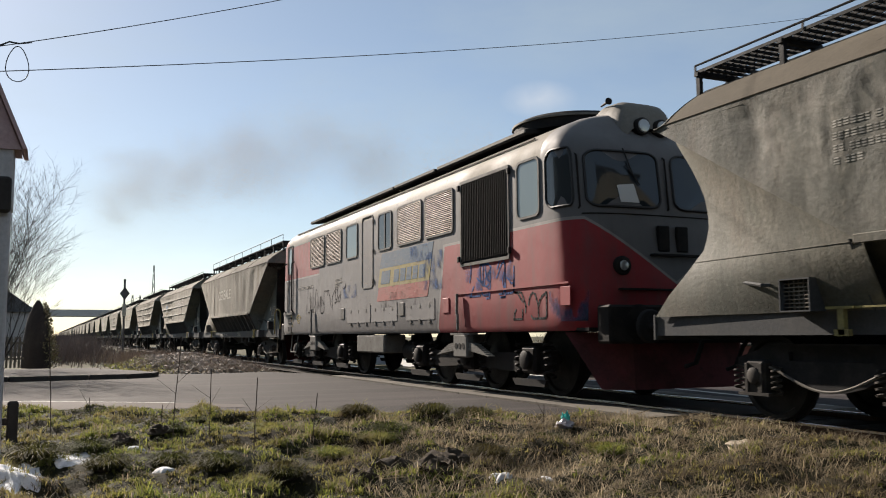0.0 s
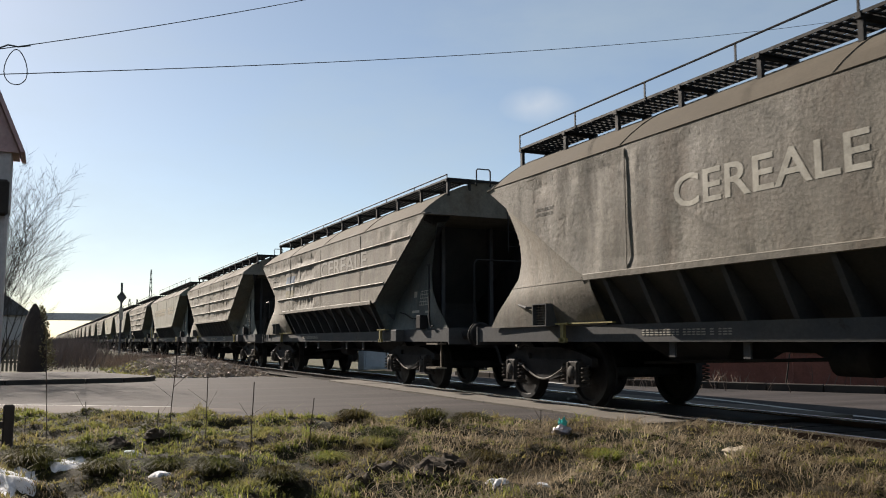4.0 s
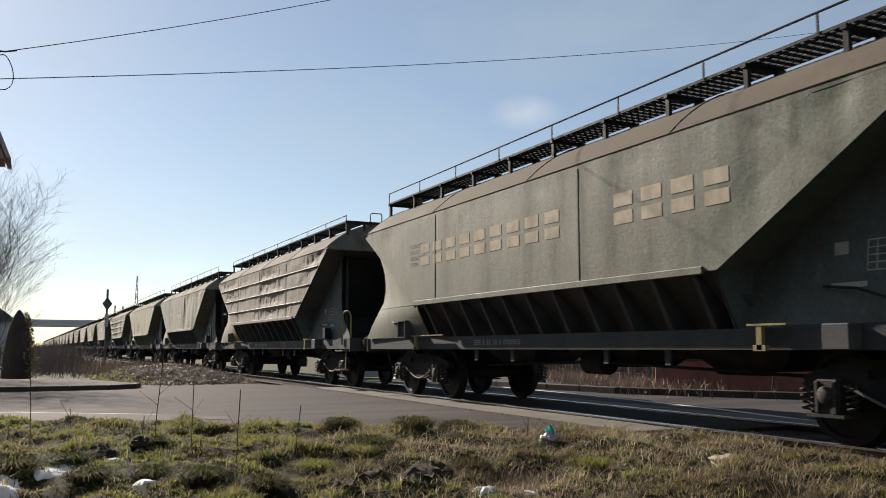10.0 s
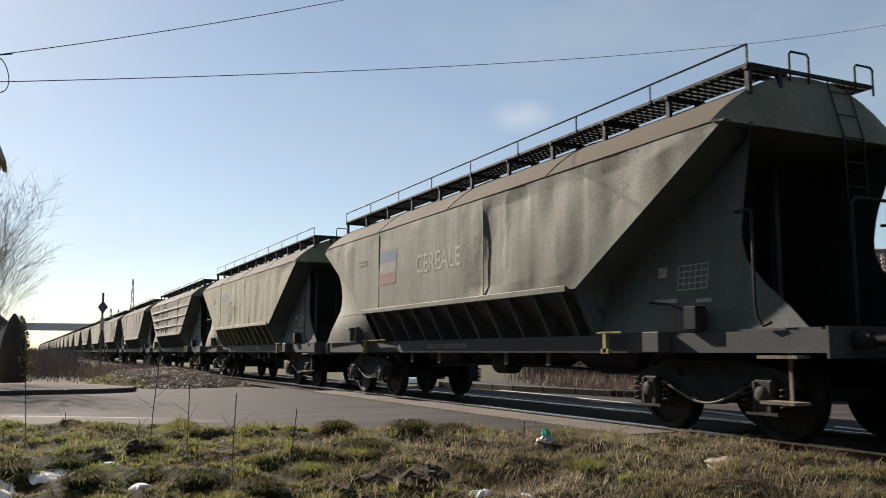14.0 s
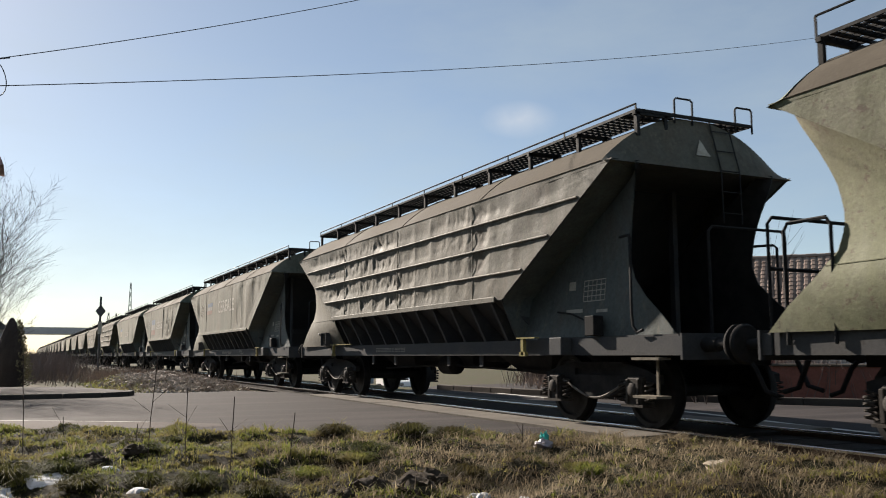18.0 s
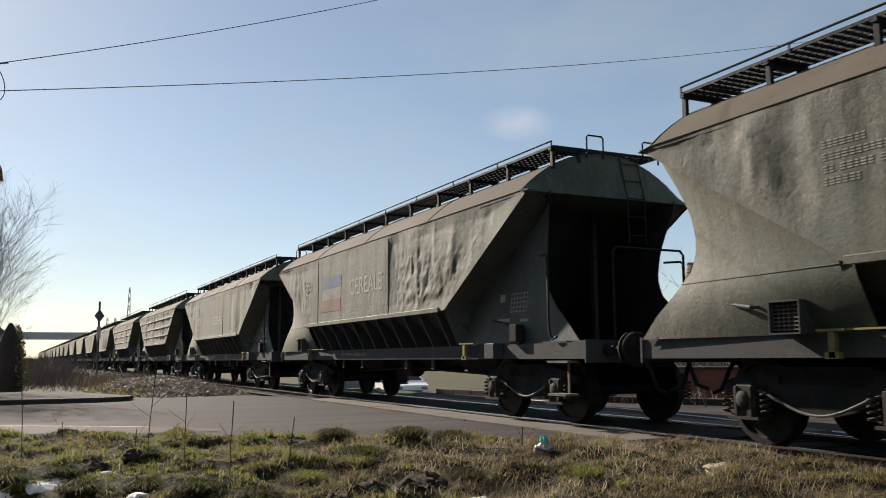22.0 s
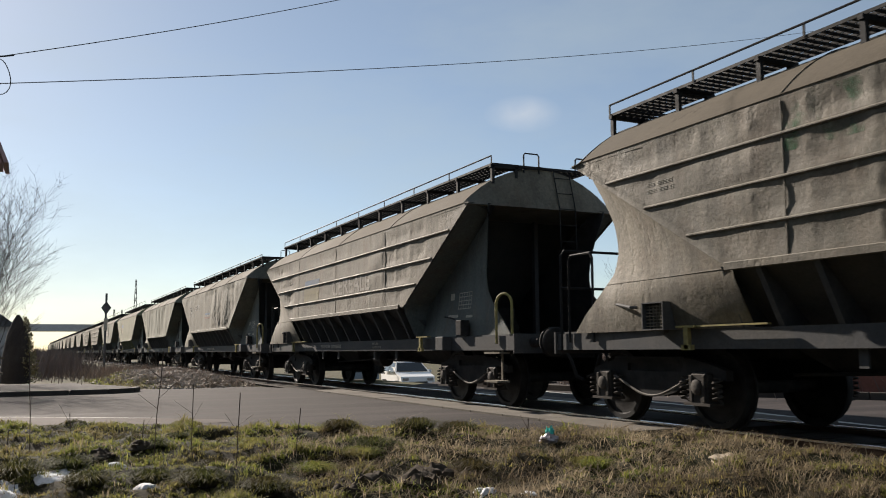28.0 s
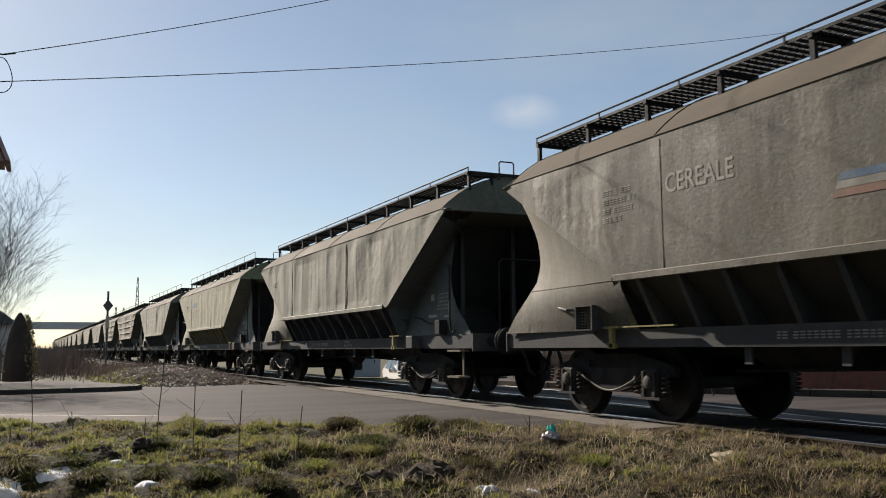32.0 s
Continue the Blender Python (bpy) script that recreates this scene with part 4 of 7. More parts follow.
# words, stickers and stencilled numbers
for k, x0, x1, z0, z1 in ((0, -1.6, 0.98, 2.38, 2.75), (1, 0.45, 3.9, 2.5, 2.88), (5, -1.67, 0.12, 2.31, 2.65), (8, -1.35, 1.28, 2.42, 2.84), (9, -1.28, 0.62, 2.27, 2.63), (10, 0.1, 1.96, 2.17, 2.47), (12, -0.86, 1.6, 2.16, 2.55), (13, -3.42, -2.38, 2.61, 2.83)):
    word_on(TRAIN[k + 1], k, "CEREALE", x0, x1, z0, z1, LETTER if k == 0 else WORN if k == 12 else FAINT)
for j in range(15):                    # a firm's name as plain blocks of its letters' size
    x = -4.12 + 0.525 * j
    if j in (9, 10):
        continue
    for v0, v1 in ((2.4, 2.555), (2.615, 2.78)):
        patch(TRAIN[4], 3, x, x + 0.36, v0, v1, CREAM, "letter_block")
for k, x0, x1, z0, z1, mats in ((5, -3.5, -2.65, 2.22, 2.88, (FLAG_R, FLAG_W, FLAG_B)), (6, -3.15, -2.1, 2.3, 2.88, (FLAG_Y, FLAG_Y, FLAG_B)), (8, -3.35, -2.4, 2.44, 2.86, (FLAG_R, FLAG_W, FLAG_B)), (9, -3.2, -1.9, 2.0, 2.8, (FLAG_R, FLAG_W, FLAG_B)),
                             (10, -3.0, -2.0, 2.2, 2.75, (FLAG_Y, FLAG_Y, FLAG_B)), (12, -3.15, -1.93, 2.12, 2.67, (FLAG_Y, FLAG_Y, FLAG_B)), (13, -1.2, -0.2, 2.2, 2.42, (FLAG_R, FLAG_W, FLAG_B)), (1, -3.1, -2.2, 2.15, 2.75, (FLAG_Y, FLAG_W, FLAG_B))):
    for j, mt in enumerate(mats):
        h = (z1 - z0) / 3
        patch(TRAIN[k + 1], k, x0 + 0.03 * j, x1 + 0.03 * j, z0 + h * j, z0 + h * (j + 1) - 0.004, mt, lean=0.03)
for k in range(-1, 15):
    wg = TRAIN[k + 1]
    bars(wg, FAINT, -2.6 + 0.4 * (k % 3), 0.97, [(1.5, 0.085)], -SILL_Y - 0.004, 100 + k)
    if k % 2 == 0:
        bars(wg, FAINT, 1.0, 1.03, [(0.35, 0.05), (0.5, 0.05)], -SILL_Y - 0.004, 200 + k)
    side = panel_depth(k + 11, WAGONS[k + 1][0], WAGONS[k + 1][5])
    off = (0.51 if WAGONS[k + 1][6] else -0.51) + BODY_SHIFT.get(k, 0.0)
    bars(wg, FAINT, -4.6, 2.75, [(0.5, 0.075), (0.65, 0.075), (0.6, 0.075), (0.35, 0.075)] if k in (-1, 2, 3, 4, 8, 9, 13) else [(0.45, 0.05), (0.45, 0.05)], -HALF_W, 300 + k, skin=lambda x, z: side(x - off, z))

for off in range(15, 31):
    src = TRAIN[(3, 7, 6, 5, 12, 15, 4)[off % 7]]
    TRAIN.append(copy_thing(src, pose(FIRST_WAGON - WAGON_PITCH * off, 0, 0)))

# ---------------------------------------------------------------- the diesel locomotive
LOCO_X = -17.7


def loco_paint():
    """Grey body with a red nose, a white dividing stripe and a red panel at the rear cab."""
    mat, nt, n, bsdf = nodes_of("locomotive_paint")
    tc, sep = n.new("ShaderNodeTexCoord"), n.new("ShaderNodeSeparateXYZ")
    nt.links.new(tc.outputs["Object"], sep.inputs[0])
    x, y, z = sep.outputs

    def op(kind, a, b=0.0):
        m = n.new("ShaderNodeMath")
        m.operation = kind
        for s, v in ((m.inputs[0], a), (m.inputs[1], b)):
            if hasattr(v, "links"):
                nt.links.new(v, s)
            else:
                s.default_value = v
        return m.outputs[0]

    top = op("MINIMUM", op("ADD", op("MULTIPLY", op("ABSOLUTE", y), 0.68), 1.62), 2.5)
    begin = op("ADD", op("MULTIPLY", op("SUBTRACT", z, 1.0), 0.19), 3.48)
    ahead = op("GREATER_THAN", x, begin)
    red_a = op("MULTIPLY", op("LESS_THAN", z, top), ahead)
    edge_a = op("MULTIPLY", op("LESS_THAN", op("ABSOLUTE", op("SUBTRACT", z, top)), 0.022), ahead)
    edge_b = op("MULTIPLY", op("LESS_THAN", op("ABSOLUTE", op("SUBTRACT", x, begin)), 0.03), op("LESS_THAN", z, 2.52))
    rear_end = op("SUBTRACT", op("MULTIPLY", op("SUBTRACT", z, 2.53), 0.2), 4.0)
    red_b = op("MULTIPLY", op("MULTIPLY", op("LESS_THAN", x, rear_end), op("GREATER_THAN", z, 2.53)), op("LESS_THAN", z, 3.66))
    edge_c = op("MULTIPLY", op("LESS_THAN", x, -3.98), op("LESS_THAN", op("ABSOLUTE", op("SUBTRACT", z, 2.515)), 0.022))
    red = op("MAXIMUM", red_a, red_b)
    white = op("MAXIMUM", op("MAXIMUM", edge_a, edge_b), edge_c)
    grey = mix(nt, ramp(nt, noise_node(nt, 0.9, 5, 0.6, (1, 1, 0.5), vary=False), 0.35, 0.7), (0.108, 0.105, 0.106), (0.14, 0.135, 0.134))
    redc = mix(nt, ramp(nt, noise_node(nt, 1.1, 5, 0.6, vary=False), 0.35, 0.7), (0.27, 0.022, 0.026), (0.21, 0.02, 0.024))
    col = mix(nt, red, grey, redc)
    col = mix(nt, white, col, (0.25, 0.23, 0.215))
    grime = ramp(nt, noise_node(nt, 2.0, 7, 0.7, (1.4, 1.4, 0.25), vary=False), 0.48, 0.74, 0, 0.5)
    col = mix(nt, grime, col, (0.06, 0.056, 0.054))
    col = mix(nt, ramp(nt, noise_node(nt, 6, 8, 0.75, vary=False), 0.68, 0.73, 0, 0.7), col, (0.13, 0.09, 0.07))
    nt.links.new(col, bsdf.inputs["Base Color"])
    nt.links.new(ramp(nt, noise_node(nt, 3, 4, 0.6, vary=False), 0.3, 0.7, 0.5, 0.72), bsdf.inputs["Roughness"])
    bsdf.inputs["Specular IOR Level"].default_value = 0.3
    bump(nt, bsdf, noise_node(nt, 2.2, 3, 0.5, vary=False), 0.25, 0.02)
    return mat


LOCO_PAINT = loco_paint()
LOCO_ROOF = surface("sooty_roof_paint", (0.154, 0.143, 0.126), (0.21, 0.189, 0.154), (0.063, 0.056, 0.049), 1.0, 20, (0.5, 0.75))
LOCO_DARK = surface("oily_black_steel", (0.012, 0.011, 0.011), (0.026, 0.022, 0.02), None, 4, 40, (0.5, 0.85))
LOCO_GREY = surface("grey_fitting_paint", (0.176, 0.169, 0.156), (0.13, 0.124, 0.111), (0.065, 0.0455, 0.0325), 3, 30, (0.5, 0.75))
PLOUGH = surface("dull_red_plough_paint", (0.10, 0.026, 0.028), (0.06, 0.022, 0.022), (0.03, 0.02, 0.018), 2, 30, (0.6, 0.85))
BLACK_SLAT = surface("sooty_black_slat", (0.008, 0.008, 0.008), (0.016, 0.015, 0.015), None, 4, 40, (0.8, 0.95))
DARK_GLASS = plain("dark_window_glass", (0.02, 0.026, 0.03), 0.06)
PALE_GLASS = plain("dusty_window_glass", (0.20, 0.25, 0.26), 0.12)
RUBBER = plain("window_rubber", (0.012, 0.012, 0.012), 0.6)
GRILLE = surface("brown_grille_slat", (0.12, 0.06, 0.026), (0.078, 0.04, 0.018), None, 5, 40, (0.5, 0.8))
PAPER = plain("white_paper", (0.6, 0.6, 0.58), 0.8)
LAMP_GLASS = plain("headlamp_glass", (0.36, 0.36, 0.35), 0.1, 0.3)
CHROME = plain("worn_chrome", (0.5, 0.5, 0.5), 0.3, 0.9)
BLUE = surface("faded_blue_paint", (0.0413, 0.0938, 0.15), (0.06, 0.109, 0.158), (0.0975, 0.109, 0.116), 3, 40, (0.45, 0.7), relief=0)
YELLOW = surface("yellow_paint", (0.27, 0.217, 0.0525), (0.225, 0.188, 0.0675), (0.15, 0.139, 0.09), 3, 40, (0.45, 0.7), relief=0)
RED_OLD = surface("faded_red_paint", (0.30, 0.06, 0.05), (0.26, 0.07, 0.06), (0.2, 0.12, 0.1), 3, 40, (0.45, 0.7), relief=0)
SPRAY = {"black": surface("black_spray_paint", (0.018, 0.02, 0.024), (0.035, 0.036, 0.04), None, 6, 40, (0.85, 1.0), relief=0), "blue": surface("blue_spray_paint", (0.03, 0.08, 0.26), (0.05, 0.11, 0.3), None, 6, 40, (0.85, 1.0), relief=0),
         "yellow": surface("yellow_spray_paint", (0.42, 0.31, 0.05), (0.34, 0.26, 0.06), None, 6, 40, (0.85, 1.0), relief=0)}


def smear_paint(name, color, lo, hi):
    """Thin sprayed paint that covers in ragged patches."""
    mat, nt, n, bsdf = nodes_of(name)
    bsdf.inputs["Base Color"].default_value = (*color, 1)
    bsdf.inputs["Roughness"].default_value = 0.9
    bsdf.inputs["Specular IOR Level"].default_value = 0.05
    nt.links.new(ramp(nt, noise_node(nt, 3.2, 6, 0.62, (1.6, 1, 1), vary=False), lo, hi, 0.0, 0.6), bsdf.inputs["Alpha"])
    return mat


for m in (BLUE, YELLOW, RED_OLD, *SPRAY.values()):
    dust_film(m, 0.22)
dust_film(LOCO_PAINT, 0.1)
SMEAR = {"blue": smear_paint("blue_spray_smear", (0.06, 0.13, 0.30), 0.46, 0.62), "black": smear_paint("dark_spray_smear", (0.06, 0.055, 0.06), 0.5, 0.7)}
SECTION = [(-1.46, 0.97), (-1.5, 1.06), (-1.5, 1.6), (-1.5, 2.2), (-1.5, 2.9), (-1.5, 3.45), (-1.485, 3.58), (-1.43, 3.70), (-1.32, 3.82), (-1.15, 3.94), (-0.92, 4.04), (-0.6, 4.13), (-0.3, 4.18), (0, 4.2)]


def half_width(z):
    for (y0, z0), (y1, z1) in zip(SECTION, SECTION[1:]):
        if z <= z1:
            return -(y0 + (y1 - y0) * (z - z0) / (z1 - z0))
    return 0.0


def nose_x(z):
    pts = ((0.97, 8.15), (1.5, 8.2), (1.62, 8.18), (2.24, 8.11), (2.5, 8.06), (3.1, 7.99), (3.5, 7.94), (3.6, 7.87), (3.9, 7.6), (4.1, 7.4), (4.2, 7.2))
    for (z0, x0), (z1, x1) in zip(pts, pts[1:]):
        if z <= z1:
            return x0 + (x1 - x0) * (z - z0) / (z1 - z0)
    return 7.2


def nose_at(a, z):
    """A point of the front's skin; a from -1 (viewer's side) to 1."""
    h = half_width(z)
    xs = min(7.1, nose_x(z) - 0.1)
    ang = a * math.pi / 2
    s, c = math.sin(ang), math.cos(ang)
    y = h * math.copysign(abs(s) ** 0.62, s)
    x = xs + (nose_x(z) - xs) * max(c, 0) ** 0.42
    return Vector((x, y, z))


def window_ring(outline, w, y0, y1, hole=True):
    """A frame round an outline of (x, z), w wide."""
    c = (sum(p[0] for p in outline) / len(outline), sum(p[1] for p in outline) / len(outline))
    sh = Shape()
    n = len(outline)
    inner = []
    for x, z in outline:
        dx, dz = x - c[0], z - c[1]
        hx, hz = max(abs(p[0] - c[0]) for p in outline), max(abs(p[1] - c[1]) for p in outline)
        inner.append((c[0] + dx * (hx - w) / hx, c[1] + dz * (hz - w) / hz))
    rings = [[(x, y0, z) for x, z in outline], [(x, y1, z) for x, z in outline], [(x, y1, z) for x, z in inner], [(x, y0, z) for x, z in inner]]
    pts = [p for r in rings for p in r]
    faces = []
    for k in range(4):
        for i in range(n):
            faces.append((k * n + i, k * n + (i + 1) % n, ((k + 1) % 4) * n + (i + 1) % n, ((k + 1) % 4) * n + i))
    return sh.add(pts, faces), inner


def rounded(x0, x1, z0, z1, r, n=4):
    pts = []
    for cx, cz, a0 in ((x1 - r, z1 - r, 0), (x0 + r, z1 - r, 90), (x0 + r, z0 + r, 180), (x1 - r, z0 + r, 270)):
        for i in range(n + 1):
            a = radians(a0 + 90 * i / n)
            pts.append((cx + r * math.cos(a), cz + r * math.sin(a)))
    return pts


def scribble(parent, material, x0, z0, w, h, strokes, seed, y=-1.5035):
    """A sprayed tag: loose broad strokes."""
    rnd = random.Random(seed)
    sh = Shape()
    for k in range(strokes):
        cx = x0 + w * (k + 0.5) / strokes
        pts, ang = [], rnd.uniform(0, 6.28)
        turn, px, pz = rnd.uniform(-0.9, 0.9), cx + rnd.uniform(-0.05, 0.05), z0 + rnd.uniform(0.2, 0.8) * h
        for i in range(14):
            pts.append((px, y, pz))
            ang += turn * 0.5 + rnd.uniform(-0.5, 0.5)
            px = min(max(px + math.cos(ang) * w / strokes * 0.28, cx - w / strokes), cx + w / strokes)
            pz = min(max(pz + math.sin(ang) * h * 0.22, z0), z0 + h)
        for (xa, _, za), (xb, _, zb) in zip(pts, pts[1:]):
            d = Vector((xb - xa, 0, zb - za))
            if d.length < 1e-3:
                continue
            nrm = Vector((-d.z, 0, d.x)).normalized() * 0.016
            e = d.normalized() * 0.012
            q = [Vector((xa, y, za)) - e, Vector((xb, y, zb)) + e]
            sh.prism([q[0] - nrm, q[1] - nrm, q[1] + nrm, q[0] + nrm], (0, 0.001, 0))
    tagged(part("graffiti", sh, material, parent, "sprayed graffiti strokes", smooth=0), kind="stuff")


def locomotive():
    L = thing("diesel_locomotive", "grey and red diesel locomotive with graffiti and a dusty roof", "locomotive", pose(LOCO_X, 0, 0))
    full = SECTION + [(-y, z) for y, z in SECTION[-2::-1]]
    k5 = [i for i, (y, z) in enumerate(SECTION) if z <= 3.46]

    def strip(y_sign):
        sh = Shape()
        rows = [SECTION[i] for i in k5]
        nx = 60
        sh.grid(nx, len(rows) - 1, lambda u, v: (-7.1 + 14.2 * u, rows[round(v * (len(rows) - 1))][0] * y_sign, rows[round(v * (len(rows) - 1))][1]), y_sign < 0)
        return sh
    for s in (1, -1):
        part("body_side", strip(s), LOCO_PAINT, L)
    arc = full[len(k5) - 1:len(full) - len(k5) + 1]
    part("roof", Shape().grid(40, len(arc) - 1, lambda u, v: (-7.1 + 14.2 * u, arc[round(v * (len(arc) - 1))][0], arc[round(v * (len(arc) - 1))][1])), LOCO_ROOF, L, "sooty grey curved roof", 60)
    zs = [0.97, 1.06, 1.25, 1.5, 1.75, 2.0, 2.2, 2.4, 2.5, 2.6, 2.8, 3.0, 3.2, 3.45, 3.58, 3.7, 3.82, 3.94, 4.04, 4.13, 4.19]
    fr = Shape().grid(40, len(zs) - 1, lambda u, v: nose_at(2 * u - 1, zs[round(v * (len(zs) - 1))]))
    part("front_nose", fr, LOCO_PAINT, L, "red and grey cab front with a V-shaped stripe", 60)
    part("rear_nose", turn_z(fr), LOCO_PAINT, L, "", 60)
    part("floor_plate", Shape().box((0, 0, 0.99), (16.2, 2.8, 0.04)), LOCO_DARK, L)
    for s in (1, -1):
        mk = (lambda q: q) if s > 0 else mirror_y
        # louvred air intakes
        for x0, x1 in ((-4.8, -3.53), (-3.38, -2.13), (1.52, 2.77), (2.91, 4.17)):
            ring, _ = window_ring(rounded(x0, x1, 2.7, 3.5, 0.09), 0.03, -1.52, -1.49)
            g = part("intake_frame", mk(ring), LOCO_GREY, L)
            part("intake_back", mk(Shape().box(((x0 + x1) / 2, -1.503, 3.1), (x1 - x0 - 0.05, 0.004, 0.76))), LOCO_DARK, g)
            for i in range(22):
                q = part("slat", shared(f"slat_{s}", lambda: mk(Shape().box((0, -1.512, 0), (1.2, 0.012, 0.017), Matrix.Rotation(radians(-25), 3, "X"))), GRILLE, 0), GRILLE, g)
                q.location = ((x0 + x1) / 2, 0, 2.745 + 0.71 * i / 21)
        # windows in the side
        for x0, x1, z0, z1, r, glass, nm in ((-1.77, -0.95, 2.7, 3.5, 0.08, PALE_GLASS, "side_window"), (0.4, 1.2, 2.7, 3.5, 0.09, DARK_GLASS, "side_window"), (6.4, 7.08, 2.62, 3.5, 0.11, PALE_GLASS, "cab_side_window")):
            ring, _ = window_ring(rounded(x0, x1, z0, z1, r), 0.035, -1.518, -1.49)
            wd = part(nm, mk(ring), RUBBER if glass is DARK_GLASS else LOCO_GREY, L)
            part("pane", mk(Shape().prism([(x, -1.504, z) for x, z in rounded(x0 + 0.02, x1 - 0.02, z0 + 0.02, z1 - 0.02, r)], (0, 0.002, 0))), glass, wd)
        part("window_bar", mk(Shape().box((0.82, -1.512, 3.1), (0.03, 0.012, 0.75))), LOCO_GREY, L)
        # middle door
        ring, _ = window_ring(rounded(-0.64, 0.08, 1.95, 3.55, 0.1), 0.02, -1.512, -1.49)
        dr = part("engine_room_door", mk(ring), LOCO_GREY, L)
        for z in (2.1, 2.75, 3.4):
            part("hinge", mk(Shape().box((0.1, -1.515, z), (0.05, 0.03, 0.09), bevel=0.008)), LOCO_GREY, dr)
        # radiator shutter
        fr2, _ = window_ring([(4.46, 2.07), (6.18, 2.07), (6.18, 3.52), (4.46, 3.52)], 0.05, -1.522, -1.49)
        rd = part("radiator_grille", mk(fr2), LOCO_GREY, L)
        part("radiator_back", mk(Shape().box((5.32, -1.503, 2.8), (1.64, 0.004, 1.38))), BLACK_SLAT, rd)
        for i in range(26):
            q = part("slat", shared(f"vertical_slat_{s}", lambda: mk(Shape().box((0, -1.518, 2.8), (0.014, 0.03, 1.3))), BLACK_SLAT, 0), BLACK_SLAT, rd)
            q.location.x = 4.54 + 1.56 * i / 25
        for x, z in ((4.44, 2.2), (4.44, 3.42), (6.2, 2.2), (6.2, 3.42)):
            part("hinge", mk(Shape().box((x, -1.53, z), (0.07, 0.05, 0.1), bevel=0.01)), LOCO_DARK, rd)
        # rear cab door
        ring, _ = window_ring(rounded(-7.2, -6.6, 1.6, 3.52, 0.08), 0.025, -1.512, -1.49)
        cd = part("cab_door", mk(ring), LOCO_GREY, L)
        ring, _ = window_ring(rounded(-7.1, -6.7, 2.68, 3.46, 0.1), 0.03, -1.516, -1.49)
        part("door_window_frame", mk(ring), LOCO_GREY, cd)
        part("pane", mk(Shape().prism([(x, -1.504, z) for x, z in rounded(-7.08, -6.72, 2.7, 3.44, 0.09)], (0, 0.002, 0))), PALE_GLASS, cd)
        part("door_handle", mk(Shape().box((-7.05, -1.53, 2.5), (0.12, 0.03, 0.03))), CHROME, cd)
        for x in (-7.33, -6.5):
            part("door_handrail", mk(Shape().tube([(x, -1.5, 1.6), (x, -1.57, 1.66), (x, -1.57, 2.98), (x, -1.5, 3.04)], 0.02)), LOCO_DARK, L)
        part("door_sill", mk(Shape().box((-6.95, -1.53, 1.56), (1.0, 0.06, 0.05))), LOCO_GREY, L)
        for z in (1.12, 1.38):
            part("foothold", mk(Shape().box((-6.9, -1.503, z), (0.42, 0.01, 0.14))), LOCO_DARK, L)
            part("foothold_lip", mk(Shape().box((-6.9, -1.512, z - 0.075), (0.44, 0.03, 0.02))), LOCO_GREY, L)
        part("step_bracket", mk(Shape().tube([(-6.95, -1.4, 0.95), (-6.95, -1.45, 0.48), (-6.35, -1.45, 0.48), (-6.35, -1.4, 0.95)], 0.02)), LOCO_GREY, L)
        # battery boxes along the sill, each with latches
        for x0, x1 in ((-1.65, -0.08), (0.0, 1.5), (2.0, 3.35)):
            bx = part("battery_cover", mk(Shape().box(((x0 + x1) / 2, -1.502, 1.4), (x1 - x0, 0.012, 0.38))), LOCO_PAINT, L)
            for i in range(3):
                xx = x0 + (x1 - x0) * (i + 0.5) / 3
                part("latch", mk(Shape().box((xx, -1.512, 1.2), (0.05, 0.016, 0.05)).box((xx, -1.512, 1.17), (0.11, 0.014, 0.02))), LOCO_GREY, bx)
                part("lock", mk(Shape().lathe([(0, 0.04), (0.004, 0.04), (0.006, 0.02)], (xx, -1.508, 1.47), (0, -1, 0), 12)), LOCO_GREY, bx)
        for x in (-2.0, 1.75, 7.72, 3.85):
            part("filler_flap", mk(Shape().box((x, -1.505, 1.44), (0.25, 0.02, 0.26), bevel=0.006)), LOCO_GREY if x < 3 else LOCO_PAINT, L)
        part("rain_strip", mk(Shape().box((6.0, -1.508, 1.62), (3.6, 0.02, 0.025))), LOCO_PAINT, L)
        # under the sill: springs, boxes
        for c in (-4.5, 4.4):
            hg = part("spring_hanger", mk(Shape().box((c, -1.43, 0.94), (0.75, 0.16, 0.03)).box((c, -1.44, 0.74), (0.52, 0.14, 0.38), bevel=0.02)), LOCO_GREY, L, "grey steel spring buckle with three holes")
            for dx in (-0.14, 0, 0.14):
                part("hole", mk(Shape().lathe([(0, 0.05), (0.004, 0.05)], (c + dx, -1.512, 0.74), (0, -1, 0), 12)), LOCO_DARK, hg)
            for i in range(7):
                ln = 0.98 - 0.075 * i
                part("spring_leaf", mk(Shape().add([(c - ln, -1.48, 0.58 + 0.028 * i), (c - ln, -1.36, 0.58 + 0.028 * i), (c, -1.36, 0.70 + 0.02 * i), (c, -1.48, 0.70 + 0.02 * i), (c + ln, -1.48, 0.58 + 0.028 * i), (c + ln, -1.36, 0.58 + 0.028 * i)]
                                               + [(c - ln, -1.48, 0.597 + 0.028 * i), (c - ln, -1.36, 0.597 + 0.028 * i), (c, -1.36, 0.717 + 0.02 * i), (c, -1.48, 0.717 + 0.02 * i), (c + ln, -1.48, 0.597 + 0.028 * i), (c + ln, -1.36, 0.597 + 0.028 * i)],
                                               [(0, 1, 2, 3), (3, 2, 5, 4), (9, 8, 7, 6), (10, 11, 8, 9), (0, 3, 9, 6), (3, 4, 10, 9), (1, 7, 8, 2), (2, 8, 11, 5), (0, 6, 7, 1), (4, 5, 11, 10)])), LOCO_GREY, hg)
